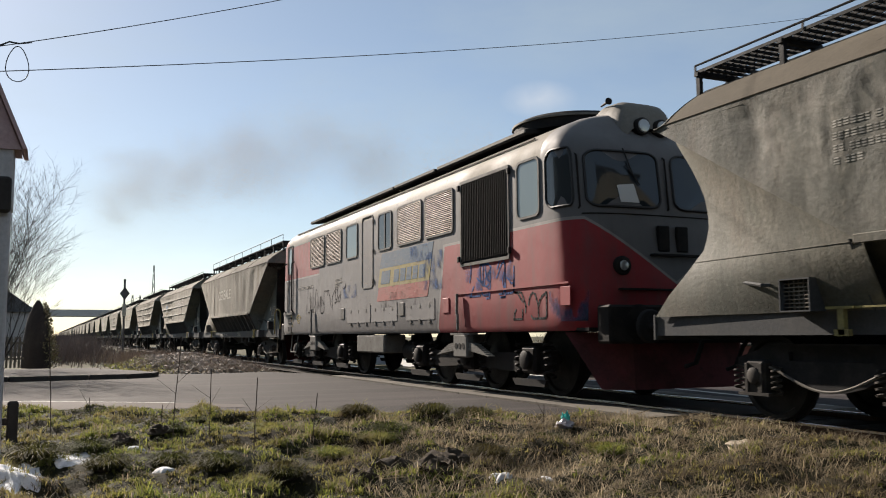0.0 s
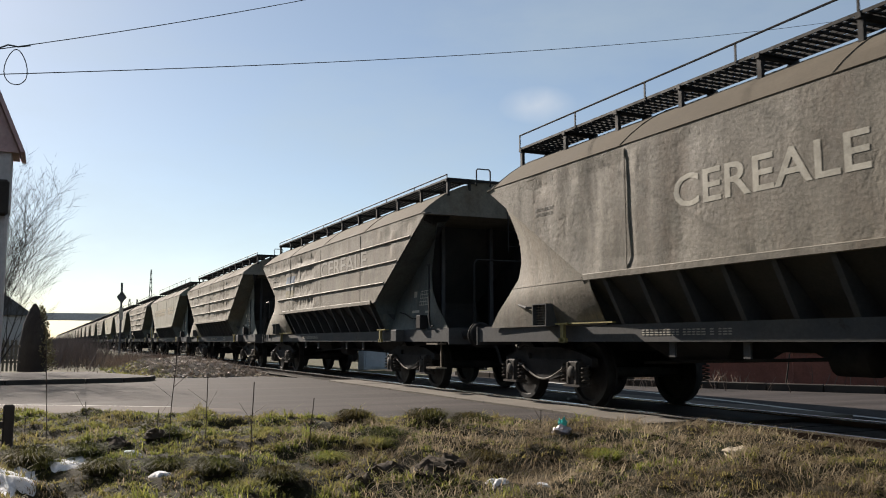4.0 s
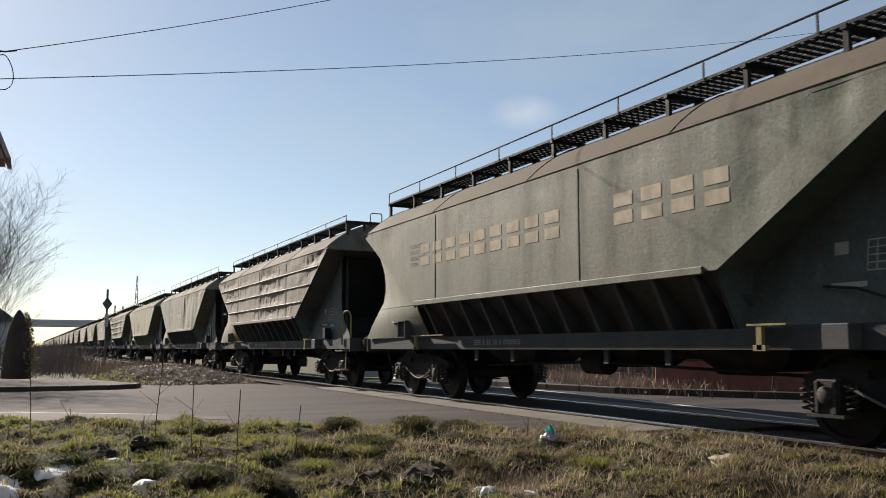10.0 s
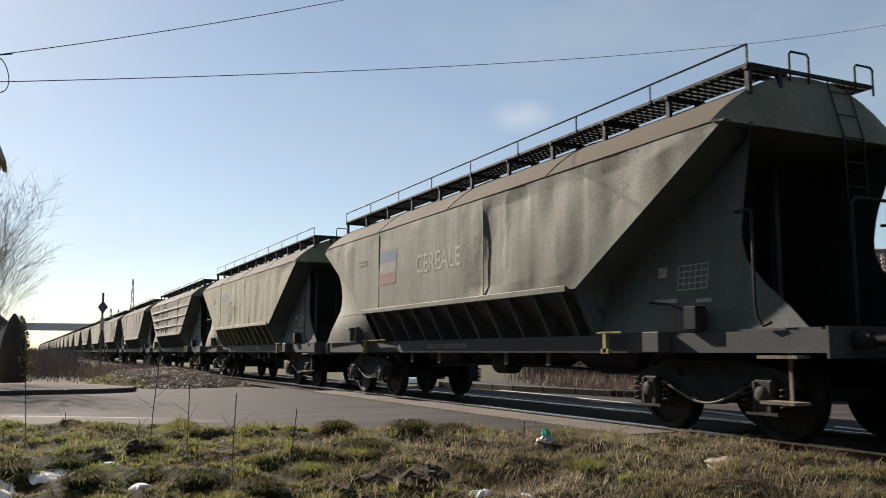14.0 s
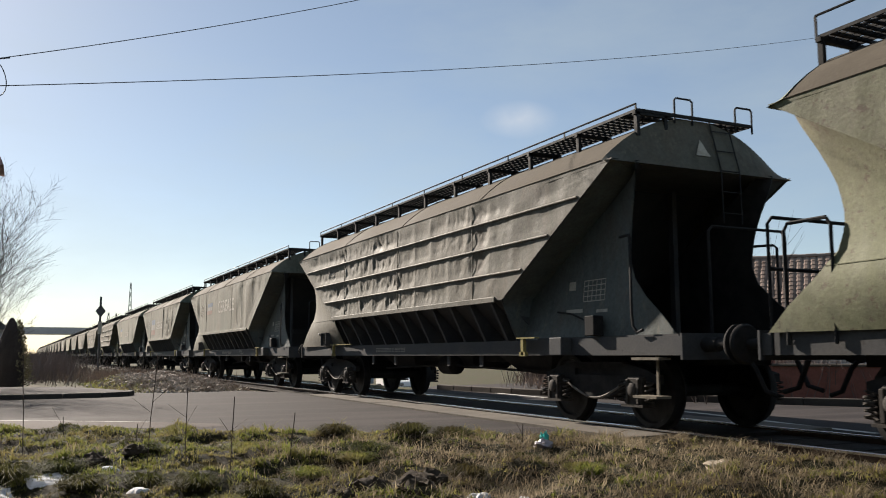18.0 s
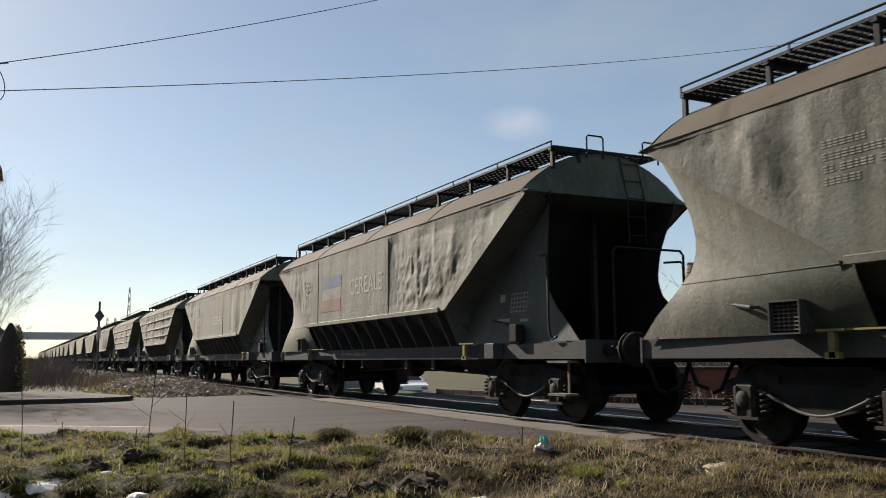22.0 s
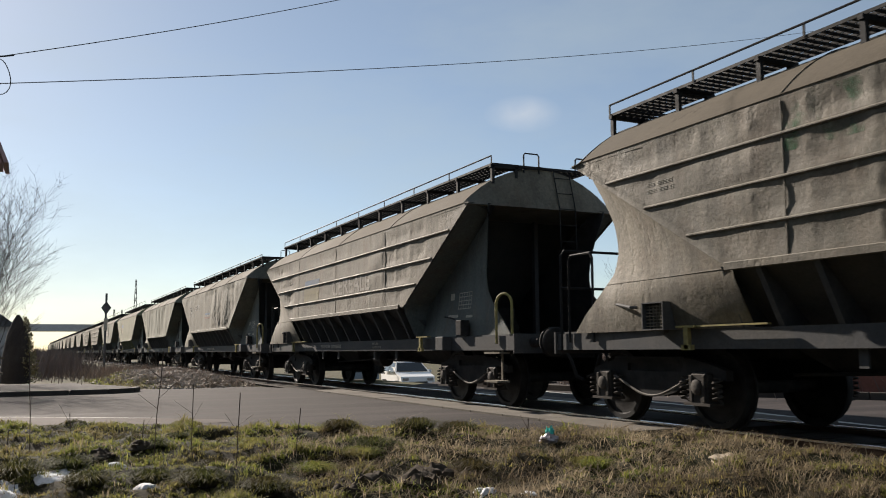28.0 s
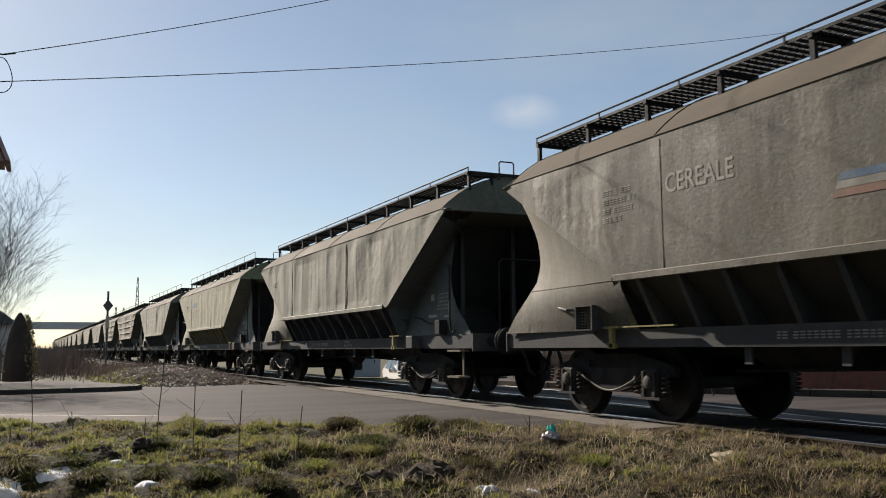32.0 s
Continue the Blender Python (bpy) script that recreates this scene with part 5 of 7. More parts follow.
            part("lifting_bar", mk(Shape().tube([(c, -1.55, 1.62), (c, -1.56, 1.3), (c + 0.03, -1.56, 1.25), (c + 0.03, -1.56, 1.0)], 0.025)), LOCO_GREY, L)
            bf = part("bogie_frame", mk(Shape().prism([(c - 2.55, -1.28, 0.42), (c - 1.3, -1.28, 0.36), (c, -1.28, 0.42), (c + 1.3, -1.28, 0.36), (c + 2.55, -1.28, 0.42), (c + 2.55, -1.28, 0.68), (c, -1.28, 0.62), (c - 2.55, -1.28, 0.68)], (0, 0.14, 0))), LOCO_DARK, L)
            for dx in (-2.05, 0, 2.05):
                part("axle_box", mk(Shape().box((c + dx, -1.2, 0.55), (0.4, 0.36, 0.4), bevel=0.04).lathe([(0, 0.14), (0.06, 0.14), (0.08, 0.1)], (c + dx, -1.38, 0.55), (0, -1, 0), 14)), LOCO_DARK, bf)
                part("axle_guard", mk(Shape().prism([(c + dx - 0.5, -1.36, 0.27), (c + dx + 0.5, -1.36, 0.27), (c + dx + 0.42, -1.36, 0.17), (c + dx - 0.42, -1.36, 0.17)], (0, 0.05, 0))), LOCO_DARK, bf)
                for o in (-0.42, 0.42):
                    part("coil_spring", mk(Shape().tube([(c + dx + o + 0.08 * math.cos(2 * math.pi * 5 * i / 50), -1.25 + 0.08 * math.sin(2 * math.pi * 5 * i / 50), 0.3 + 0.5 * i / 50) for i in range(51)], 0.022, 5)), LOCO_DARK, bf)
        part("fuel_tank", mk(Shape().box((-0.26, -1.2, 0.75), (1.74, 0.5, 0.39), bevel=0.03)), LOCO_GREY, L, "pale grey fuel tank")
        part("air_tank", mk(Shape().lathe([(0, 0.1), (0.06, 0.2), (1.3, 0.2), (1.36, 0.1)], (0.95, -1.0, 0.62), (1, 0, 0), 16)), LOCO_DARK, L)
        # roof edge strips
        for x0, x1, hh in ((-6.0, -4.6, 0.0), (-4.5, -2.0, 0.01), (-1.9, 0.4, 0.02), (0.5, 2.6, 0.01), (2.75, 6.1, 0.03)):
            part("roof_hatch", mk(Shape().box(((x0 + x1) / 2, -0.92, 4.12), (x1 - x0, 0.5, hh + 0.06), Matrix.Rotation(radians(8), 3, "X"), 0.015)), LOCO_DARK, L)
            part("roof_rail", mk(Shape().box(((x0 + x1) / 2, -1.16, 4.1), (x1 - x0, 0.03, 0.05))), LOCO_ROOF, L)
        part("rain_gutter", mk(Shape().box((0, -1.345, 3.83), (13.4, 0.03, 0.025))), LOCO_ROOF, L)
    # roof equipment over the front cab
    part("fan_dome", Shape().lathe([(0, 1.02), (0.16, 1.02), (0.24, 0.94), (0.31, 0.6), (0.33, 0.0)], (5.75, 0, 4.15), (0, 0, 1), 32), LOCO_DARK, L)
    part("fan_guard", Shape().lathe([(0, 1.05), (0.03, 1.05), (0.03, 1.0), (0, 1.0)], (5.75, 0, 4.3), (0, 0, 1), 32), LOCO_ROOF, L)
    part("exhaust_stack", Shape().box((3.2, 0, 4.28), (0.7, 0.5, 0.16), bevel=0.03), LOCO_DARK, L)
    part("horn_housing", Shape().grid(18, 16, lambda u, v: (6.7 + 1.02 * u, -0.5 + v, lerp_table(6.7 + 1.02 * u, ((6.7, 4.12), (6.9, 4.31), (7.05, 4.36), (7.4, 4.34), (7.58, 4.27), (7.68, 4.1), (7.72, 3.88))) - (0.4 * abs(2 * v - 1) ** 6))), LOCO_ROOF, L, "grey rounded lamp and horn housing", 50)
    part("horn", Shape().lathe([(0, 0.015), (0.2, 0.02), (0.3, 0.055), (0.31, 0.04)], (7.02, -0.36, 4.35), (1, -0.25, 0), 12), LOCO_DARK, L)
    for y in (-0.17, 0.17):
        part("headlamp", Shape().lathe([(0, 0.13), (0.16, 0.13), (0.18, 0.11)], (7.6, y, 3.9), (1, 0, 0), 18), LOCO_DARK, L)
        part("headlamp_lens", Shape().lathe([(0, 0.1), (0.02, 0.09), (0.03, 0.02)], (7.78, y, 3.9), (1, 0, 0), 18), LAMP_GLASS, L)
    # windscreens follow the skin of the nose
    for a0, a1, z0, z1, nm, glass in ((-0.99, -0.69, 2.68, 3.5, "corner_window", DARK_GLASS), (-0.535, -0.0108, 2.66, 3.45, "windscreen", DARK_GLASS), (0.0108, 0.535, 2.66, 3.45, "windscreen", DARK_GLASS), (0.69, 0.99, 2.68, 3.5, "corner_window", DARK_GLASS)):
        def skin(u, v, off):
            a, z = a0 + (a1 - a0) * u, z0 + (z1 - z0) * v
            if nm == "windscreen":                   # even steps across the front
                y = (-1.25 + 1.13 * u) if a0 < 0 else (0.12 + 1.13 * u)
                a = math.copysign(math.asin((abs(y) / 1.5) ** (1 / 0.62)) / (math.pi / 2), y)
            p = nose_at(a, z)
            du, dv = nose_at(min(0.999, a + 0.01), z) - nose_at(max(-0.999, a - 0.01), z), nose_at(a, z + 0.01) - nose_at(a, z - 0.01)
            return p + du.cross(dv).normalized() * off
        outline = rounded(0, 1, 0, 1, 0.16, 5)
        n, rings = len(outline), 7
        pts = [skin(0.5 + (u - 0.5) * k / rings, 0.5 + (v - 0.5) * k / rings, 0.008) for k in range(1, rings + 1) for u, v in outline]
        wd = part(nm, Shape().add(pts, [tuple(range(n))] + [(k * n + i, k * n + (i + 1) % n, (k + 1) * n + (i + 1) % n, (k + 1) * n + i) for k in range(rings - 1) for i in range(n)]), glass, L)
        rim = [skin(u, v, 0.01) for (ua, va), (ub, vb) in zip(outline, outline[1:] + outline[:1]) for u, v in [(ua + (ub - ua) * f, va + (vb - va) * f) for f in ((0, 0.25, 0.5, 0.75) if abs(ub - ua) + abs(vb - va) > 0.3 else (0,))]]
        part("window_seal", Shape().tube(rim + rim[:1], 0.02, 6), RUBBER, wd)
        if nm == "windscreen":
            part("wiper", Shape().tube([skin(0.5, 1.05, 0.03), skin(0.62, 0.55, 0.03)], 0.012, 5).tube([skin(0.52, 0.75, 0.03), skin(0.7, 0.4, 0.03)], 0.01, 5), RUBBER, wd)
            if a0 < 0:
                part("paper", Shape().add([skin(u, v, 0.012) for u, v in ((0.42, 0.08), (0.68, 0.08), (0.62, 0.42), (0.38, 0.38))], [(0, 1, 2, 3)]), PAPER, wd)
    for y in (-0.86, 0.86):
        part("marker_lamp", Shape().lathe([(0, 0.13), (0.08, 0.13), (0.1, 0.1)], (8.07, y, 1.84), (1, 0, 0), 18), LOCO_DARK, L)
        part("marker_lens", Shape().lathe([(0, 0.075), (0.02, 0.06), (0.03, 0.01)], (8.165, y, 1.84), (1, 0, 0), 14), LAMP_GLASS, L)
    part("nose_ledge", Shape().box((8.2, 0, 1.52), (0.1, 1.9, 0.025)), LOCO_DARK, L)
    part("socket_shelf", Shape().box((8.15, 0, 2.0), (0.1, 0.8, 0.03)), LOCO_DARK, L)
    part("front_seam", Shape().tube([nose_at(-0.6 + 1.2 * i / 40, 2.56) + Vector((0.004, 0, 0)) for i in range(41)], 0.009, 5), LOCO_DARK, L)
    for y, xs in ((-1.34, 7.79), (0.0, 7.99), (1.34, 7.79)):
        part("grab_rail", Shape().tube([(xs, y, 2.6), (xs + 0.07, y, 2.66), (xs + 0.0, y, 3.38), (xs - 0.06, y, 3.42)], 0.014, 6), LOCO_DARK, L)
    for y in (-0.16, 0.16):
        part("socket_box", Shape().box((8.12, y, 2.23), (0.06, 0.2, 0.36), bevel=0.015), LOCO_DARK, L)
    for e in (1, -1):
        tz = (lambda q: q) if e > 0 else turn_z
        part("buffer_beam", tz(Shape().box((8.35, 0, 1.05), (0.3, 2.7, 0.5), bevel=0.03)), LOCO_DARK, L)
        for s in (1, -1):
            part("buffer", tz(Shape().lathe([(0, 0.15), (0.25, 0.13), (0.26, 0.1), (0.34, 0.1), (0.35, 0.24), (0.39, 0.26), (0.41, 0.2)], (8.1, 0.88 * s, 1.05), (1, 0, 0), 20)), LOCO_DARK, L)
        part("snow_plough", tz(Shape().add([(7.6, -1.45, 0.95), (8.35, -0.9, 0.95), (8.35, 0.9, 0.95), (7.6, 1.45, 0.95), (8.15, -1.25, 0.2), (8.4, -0.9, 0.2), (8.4, 0.9, 0.2), (8.15, 1.25, 0.2)], [(0, 4, 5, 1), (1, 5, 6, 2), (2, 6, 7, 3), (4, 7, 6, 5), (0, 1, 2, 3)])), PLOUGH, L, "dull dark red plough plate", 0)
    for c in (-4.5, 4.4):
        for dx in (-2.05, 0, 2.05):
            WHEELSETS.append((wheelset(L, c + dx, 0.55, "loco"), c + dx, 0.55))
        part("bogie_beam", Shape().box((c, 0, 0.62), (4.6, 1.3, 0.3)), LOCO_DARK, L)
    # company stripe in three colours with blocks for its lettering
    for z0, z1, x0, x1, mt in ((2.32, 2.63, 0.52, 3.2, BLUE), (1.93, 2.318, 0.40, 3.1, YELLOW), (1.64, 1.928, 0.33, 3.02, RED_OLD)):
        part("livery_stripe", Shape().prism([(x0, -1.504, z0), (x1, -1.504, z0), (x1 + 0.12, -1.504, z1), (x0 + 0.12, -1.504, z1)], (0, 0.003, 0)), mt, L)
    part("logo_block", Shape().prism([(0.58, -1.507, 1.99), (1.08, -1.507, 1.99), (1.14, -1.507, 2.26), (0.64, -1.507, 2.26)], (0, 0.002, 0)), BLUE, L)
    x = 1.3
    for wd in (0.28, 0.27, 0.24, 0.24, 0.27):
        part("logo_block", Shape().prism([(x, -1.507, 2.0), (x + wd, -1.507, 2.0), (x + wd + 0.05, -1.507, 2.25), (x + 0.05, -1.507, 2.25)], (0, 0.002, 0)), BLUE, L)
        x += wd + 0.07
    for key, x0, x1, z0, z1 in (("blue", 4.65, 5.5, 1.55, 2.0), ("blue", 5.4, 6.3, 1.75, 2.05), ("blue", 2.85, 3.7, 1.75, 2.45), ("blue", -2.0, -1.0, 1.8, 2.1), ("black", -5.2, -3.6, 1.5, 1.95), ("black", 0.5, 2.6, 1.5, 1.8), ("blue", 2.2, 3.1, 2.3, 2.62)):
        part("sprayed_patch", Shape().grid(10, 6, lambda u, v: (x0 + (x1 - x0) * u, -1.5085, z0 + (z1 - z0) * v)), SMEAR[key], L, "faded sprayed paint")
    for key, lift in (("blue", 0.008), ("black", 0.011)):
        part("sprayed_patch", Shape().grid(14, 6, lambda u, v: nose_at(-0.99 + 0.4 * u, 1.1 + 0.42 * v) + Vector((lift, -lift, 0))), SMEAR[key], L, "faded sprayed paint")
    scribble(L, SPRAY["black"], 6.2, 1.15, 0.9, 0.4, 4, 33)
    scribble(L, SPRAY["blue"], 4.65, 1.5, 1.5, 0.6, 6, 21)
    scribble(L, SPRAY["blue"], 4.75, 1.55, 1.4, 0.5, 5, 27)
    scribble(L, SPRAY["black"], -5.15, 1.55, 1.2, 0.65, 5, 3)
    scribble(L, SPRAY["black"], -4.0, 1.5, 1.5, 0.55, 5, 5)
    scribble(L, SPRAY["black"], -2.5, 1.75, 0.6, 0.4, 3, 8)
    scribble(L, SPRAY["yellow"], -6.75, 1.2, 0.3, 0.3, 3, 41)
    for rr in (0.1, 0.17, 0.24, 0.31):
        part("yellow_mark", Shape().tube([(-5.95 + rr * math.cos(a), -1.502, 1.2 + rr * math.sin(a)) for a in [radians(45 + 9 * i) for i in range(11)]], 0.012, 4), SPRAY["yellow"], L)
    bars(L, FAINT, -6.1, 2.18, [(1.5, 0.1)], -1.504, 5)
    bars(L, FAINT, -2.6, 2.25, [(0.5, 0.05), (0.5, 0.05), (0.3, 0.05)], -1.504, 6)
    return L


LOCO = locomotive()


# sprayed patches on the pale green wagon and green runs on a ribbed one
SMEAR["violet"], SMEAR["yellow"], SMEAR["green"] = smear_paint("violet_spray_smear", (0.28, 0.24, 0.32), 0.44, 0.6), smear_paint("yellow_spray_smear", (0.42, 0.38, 0.08), 0.47, 0.6), smear_paint("green_paint_run", (0.07, 0.16, 0.09), 0.5, 0.65)
for x0, x1, z0, z1, key in ((-1.95, -1.3, 1.95, 2.6, "violet"), (-1.35, -0.85, 2.1, 2.45, "yellow"), (-2.05, -1.2, 1.8, 2.0, "black"), (-1.0, -0.6, 2.3, 2.65, "black")):
    patch(TRAIN[7], 6, x0, x1, z0, z1, SMEAR[key], "sprayed_patch")
for x0, x1 in ((-2.6, -1.7), (-0.9, 0.2), (0.9, 2.2)):
    patch(TRAIN[12], 11, x0, x1, 2.75, 3.25, SMEAR["green"], "paint_run")

# ---------------------------------------------------------------- ground, road and track
ROAD_EDGE = ((-14, -15.2), (-9, -13.2), (-7, -12.7), (-5.7, -11.6), (-3.9, -10.2), (-2.7, -9.4), (-1.6, -8.4), (-1.5, -8.1), (-0.9, -8.05))


def verge(x, y):
    """How far a place lies inside the near grass verge."""
    if y > -0.98:
        return -1.0
    return min(x - lerp_table(y, ROAD_EDGE), -0.98 - y) if x < 40 else 1.0


def ground_z(x, y):
    v = verge(x, y)
    if v > 0:
        dist = math.hypot(x, y + 7.9)
        slope = -0.42 * max(0.0, min(1.0, (9.5 - dist) / 8.0))
        return -0.06 + min(1, v * 1.5) * (0.05 * noise.noise(Vector((x * 0.9, y * 0.9, 0.3))) + 0.125 * noise.noise(Vector((x * 2.4, y * 2.4, 1.3))) + 0.025 * noise.noise(Vector((x * 6, y * 6, 4.3))) + 0.03) + slope
    return -0.06


ASPHALT = surface("worn_asphalt", (0.025, 0.0215, 0.0208), (0.05, 0.0432, 0.042), (0.017, 0.015, 0.0146), 0.9, 45, (0.8, 0.97), relief=0.006, stretch=(1.6, 0.16, 1), vary=False)
EARTH = surface("winter_grass_soil", (0.06, 0.0496, 0.0288), (0.052, 0.056, 0.0224), (0.032, 0.024, 0.0176), 0.9, 14, (0.9, 1.0), relief=0.02, vary=False)
GRAVEL = surface("dark_oily_ballast", (0.032, 0.027, 0.024), (0.05, 0.043, 0.036), (0.02, 0.017, 0.015), 2.5, 30, (0.85, 1.0), relief=0.03, vary=False)
CONCRETE = surface("weathered_concrete", (0.11, 0.099, 0.0853), (0.143, 0.129, 0.11), (0.066, 0.055, 0.0468), 1.5, 40, (0.8, 0.95), relief=0.006)
RAIL_SIDE = surface("rusty_rail", (0.10, 0.06, 0.04), (0.07, 0.045, 0.03), None, 4, 40, (0.6, 0.9), 0.3)
RAIL_TOP = plain("polished_rail_head", (0.55, 0.55, 0.56), 0.25, 1.0)
SNOW = surface("old_snow", (0.66, 0.68, 0.72), (0.5, 0.5, 0.5), (0.3, 0.27, 0.22), 3, 30, (0.6, 0.9), relief=0.02)
WHITE_LINE = surface("road_line_paint", (0.55, 0.54, 0.5), (0.4, 0.39, 0.36), (0.15, 0.14, 0.13), 3, 40, (0.6, 0.8), relief=0.002)

far = Shape()
far.grid(60, 60, lambda u, v: ((u - 0.5) ** 3 * 12000 - 5, (v - 0.5) ** 3 * 12000 + 3, -0.14))


def dip(x, y):
    """The land beyond the line falls away from the railway."""
    a, b = max(0.0, min(1.0, (-24 - x) / 9)), max(0.0, min(1.0, (y - 3.6) / 3.2))
    return -0.95 * a * a * (3 - 2 * a) * b * b * (3 - 2 * b)


far.v = [(x, y, z + dip(x, y) - (0.06 if x < -22 and y > 3.5 else 0.0)) for x, y, z in far.v]
far.v = [(x, y, -0.75 if -14 < x < 25 and -30 < y < -2.2 else z) for x, y, z in far.v]
solid("ground", far, EARTH, "flat winter field of dull grass and soil", "ground", kind="structure", smooth=60)
near = Shape()
near.grid(200, 130, lambda u, v: (-13.6 + 20 * u, -12 + 11.05 * v, 0))
near.v = [(x, y, ground_z(x, y) if verge(x, y) > 0.0 else -0.13) for x, y, _ in near.v]
VERGE = surface("mossy_verge_soil", (0.018, 0.019, 0.008), (0.024, 0.019, 0.01), (0.012, 0.01, 0.007), 1.6, 20, (0.9, 1.0), relief=0.02, vary=False)
solid("grass_verge", near, VERGE, "uneven winter grass verge beside the road", "verge", kind="structure", smooth=80)
rd = Shape()
rd.add([(-15.4, -30, -0.06), (-15.2, -14, -0.06), (-13.2, -9, -0.06), (-12.7, -7, -0.06), (-11.6, -5.7, -0.06), (-10.2, -3.9, -0.06), (-9.4, -2.7, -0.06), (-8.3, -1.45, -0.06), (-20.3, -1.45, -0.06), (-22.6, -1.5, -0.06), (-25, -2.6, -0.06), (-27, -4.5, -0.06), (-29, -7, -0.06), (-34, -30, -0.06)],
       [tuple(range(14))])
solid("road", rd, ASPHALT, "worn grey asphalt road up to the crossing", "road", kind="structure", smooth=0)
rd2 = Shape()
rd2.add([(-22, 1.45, -0.06), (30, 1.45, -0.06), (30, 30, -0.06), (2, 13.9, -0.06), (-11.3, 6.4, -0.06), (-15.7, 3.9, -0.06), (-19, 4.6, -0.06), (-30, 40, -0.06), (-36, 40, -0.06), (-25, 4, -0.06)], [tuple(range(10))])
solid("road", rd2, ASPHALT, "asphalt road beyond the railway line", "road", kind="structure", smooth=0)
rd3 = Shape().grid(60, 8, lambda u, v: (-21 - 100 * u ** 1.6, 3.6 + 5.2 * v + 3.4 * min(1.0, 7 * u ** 1.3), 0))
rd3.v = [(x, y, -0.1 + dip(x, y)) for x, y, _ in rd3.v]
solid("road", rd3, ASPHALT, "asphalt road falling away beside the railway line", "road", kind="structure", smooth=60)
bed = Shape()
bed.add([(-700, -1.45, -0.082), (60, -1.45, -0.082), (60, 1.45, -0.082), (-700, 1.45, -0.082)], [(0, 1, 2, 3)])
solid("track_bed", bed, GRAVEL, "dark oily ballast under the track", "ballast", kind="structure", smooth=0)
for y in (-0.755, 0.755):
    rl = thing("rail", "rusty steel rail with a polished head", "rail", group="rails of the track")
    part("rail_web", Shape().box((-320, y, -0.09), (760, 0.05, 0.15)).box((-320, y, -0.155), (760, 0.13, 0.03)), RAIL_SIDE, rl)
    part("rail_head", Shape().box((-320, y, -0.012), (760, 0.07, 0.024)), RAIL_TOP, rl)

pv = Shape()
top = [(-22.0, -30), (-21.9, -8.6), (-22.15, -6.0), (-22.6, -5.45), (-23.3, -5.3), (-25, -5.7), (-27.5, -6.6), (-31, -30)]
pv.prism([(x, y, -0.12) for x, y in top], (0, 0, 0.15))
solid("pavement", pv, ASPHALT, "raised asphalt pavement behind a kerb", "pavement", kind="structure", smooth=0)

# ---------------------------------------------------------------- the crossing and the roadside
def slab_row(name, x0, x1, y0, y1, n, z, material, label, jitter=0.004):
    th = thing(name, label, "crossing deck", kind="structure")
    w = (x1 - x0) / n
    data = Shape().box((0, 0, 0), (w - 0.008, y1 - y0 - 0.01, 0.1), bevel=0.003).mesh("slab", material)
    rnd = random.Random(int(100 * y0) + 7)
    for i in range(n):
        ob = part("slab", data, material, th)
        ob.location = (x0 + w * (i + 0.5), (y0 + y1) / 2, z - 0.05 + rnd.uniform(-jitter, jitter))
        ob.rotation_euler = (rnd.uniform(-0.006, 0.006), rnd.uniform(-0.006, 0.006), rnd.uniform(-0.008, 0.008))


TIMBER = surface("black_crossing_timber", (0.02, 0.017, 0.015), (0.038, 0.032, 0.027), None, 3, 40, (0.85, 1.0), stretch=(0.3, 2, 2))
slab_row("crossing_deck", -20.4, -8.2, -1.55, -0.86, 12, -0.025, CONCRETE, "row of worn concrete crossing slabs beside the rail")
slab_row("crossing_deck", -20.2, -8.0, -0.66, 0.66, 8, -0.03, TIMBER, "dark rubber and timber crossing panels between the rails")
slab_row("crossing_deck", -20.2, -8.0, 0.86, 1.55, 12, -0.025, CONCRETE, "row of worn concrete crossing slabs beyond the rail")

# sleepers that show beyond the crossing
SLEEPER = shared("sleeper", lambda: Shape().box((0, 0, -0.135), (0.24, 2.5, 0.12), bevel=0.02), TIMBER)
sl = thing("track_sleepers", "dark oily timber sleepers under the rails", "sleepers", kind="structure")
for i in range(26):
    ob = part("sleeper", SLEEPER, TIMBER, sl)
    ob.location.x = -7.6 + 0.6 * i
for i in range(70):
    ob = part("sleeper", SLEEPER, TIMBER, sl)
    ob.location.x = -20.9 - 0.6 * i

KERB_STONE = surface("dark_kerb", (0.06, 0.052, 0.047), (0.085, 0.075, 0.066), (0.035, 0.03, 0.027), 2, 40, (0.7, 0.9))


def kerb(path, h, w, z, label, step=1.0):
    th = thing("kerb", label, "kerb", kind="structure")
    for (xa, ya), (xb, yb) in zip(path, path[1:]):
        d = Vector((xb - xa, yb - ya, 0))
        n = max(1, round(d.length / step))
        ang = math.atan2(d.y, d.x)
        data = Shape().box((0, 0, h / 2), (d.length / n - 0.012, w, h), bevel=0.015).mesh("kerb_stone", KERB_STONE)
        for i in range(n):
            ob = part("kerb_stone", data, KERB_STONE, th)
            p = Vector((xa, ya, 0)) + d * ((i + 0.5) / n)
            ob.location, ob.rotation_euler = (p.x, p.y, z), (0, 0, ang)


kerb([(-21.9, -20.0), (-21.85, -8.6), (-22.1, -6.1), (-22.5, -5.5), (-23.3, -5.3)], 0.17, 0.16, -0.12, "dark kerb stones round the end of the pavement")
kerb([(-22.5, 2.9), (-19.0, 3.3), (-15.7, 3.85), (-13.1, 5.2), (-11.3, 6.3), (-2.0, 12.0), (12.0, 20.6)], 0.2, 0.16, -0.12, "pale kerb along the far road")

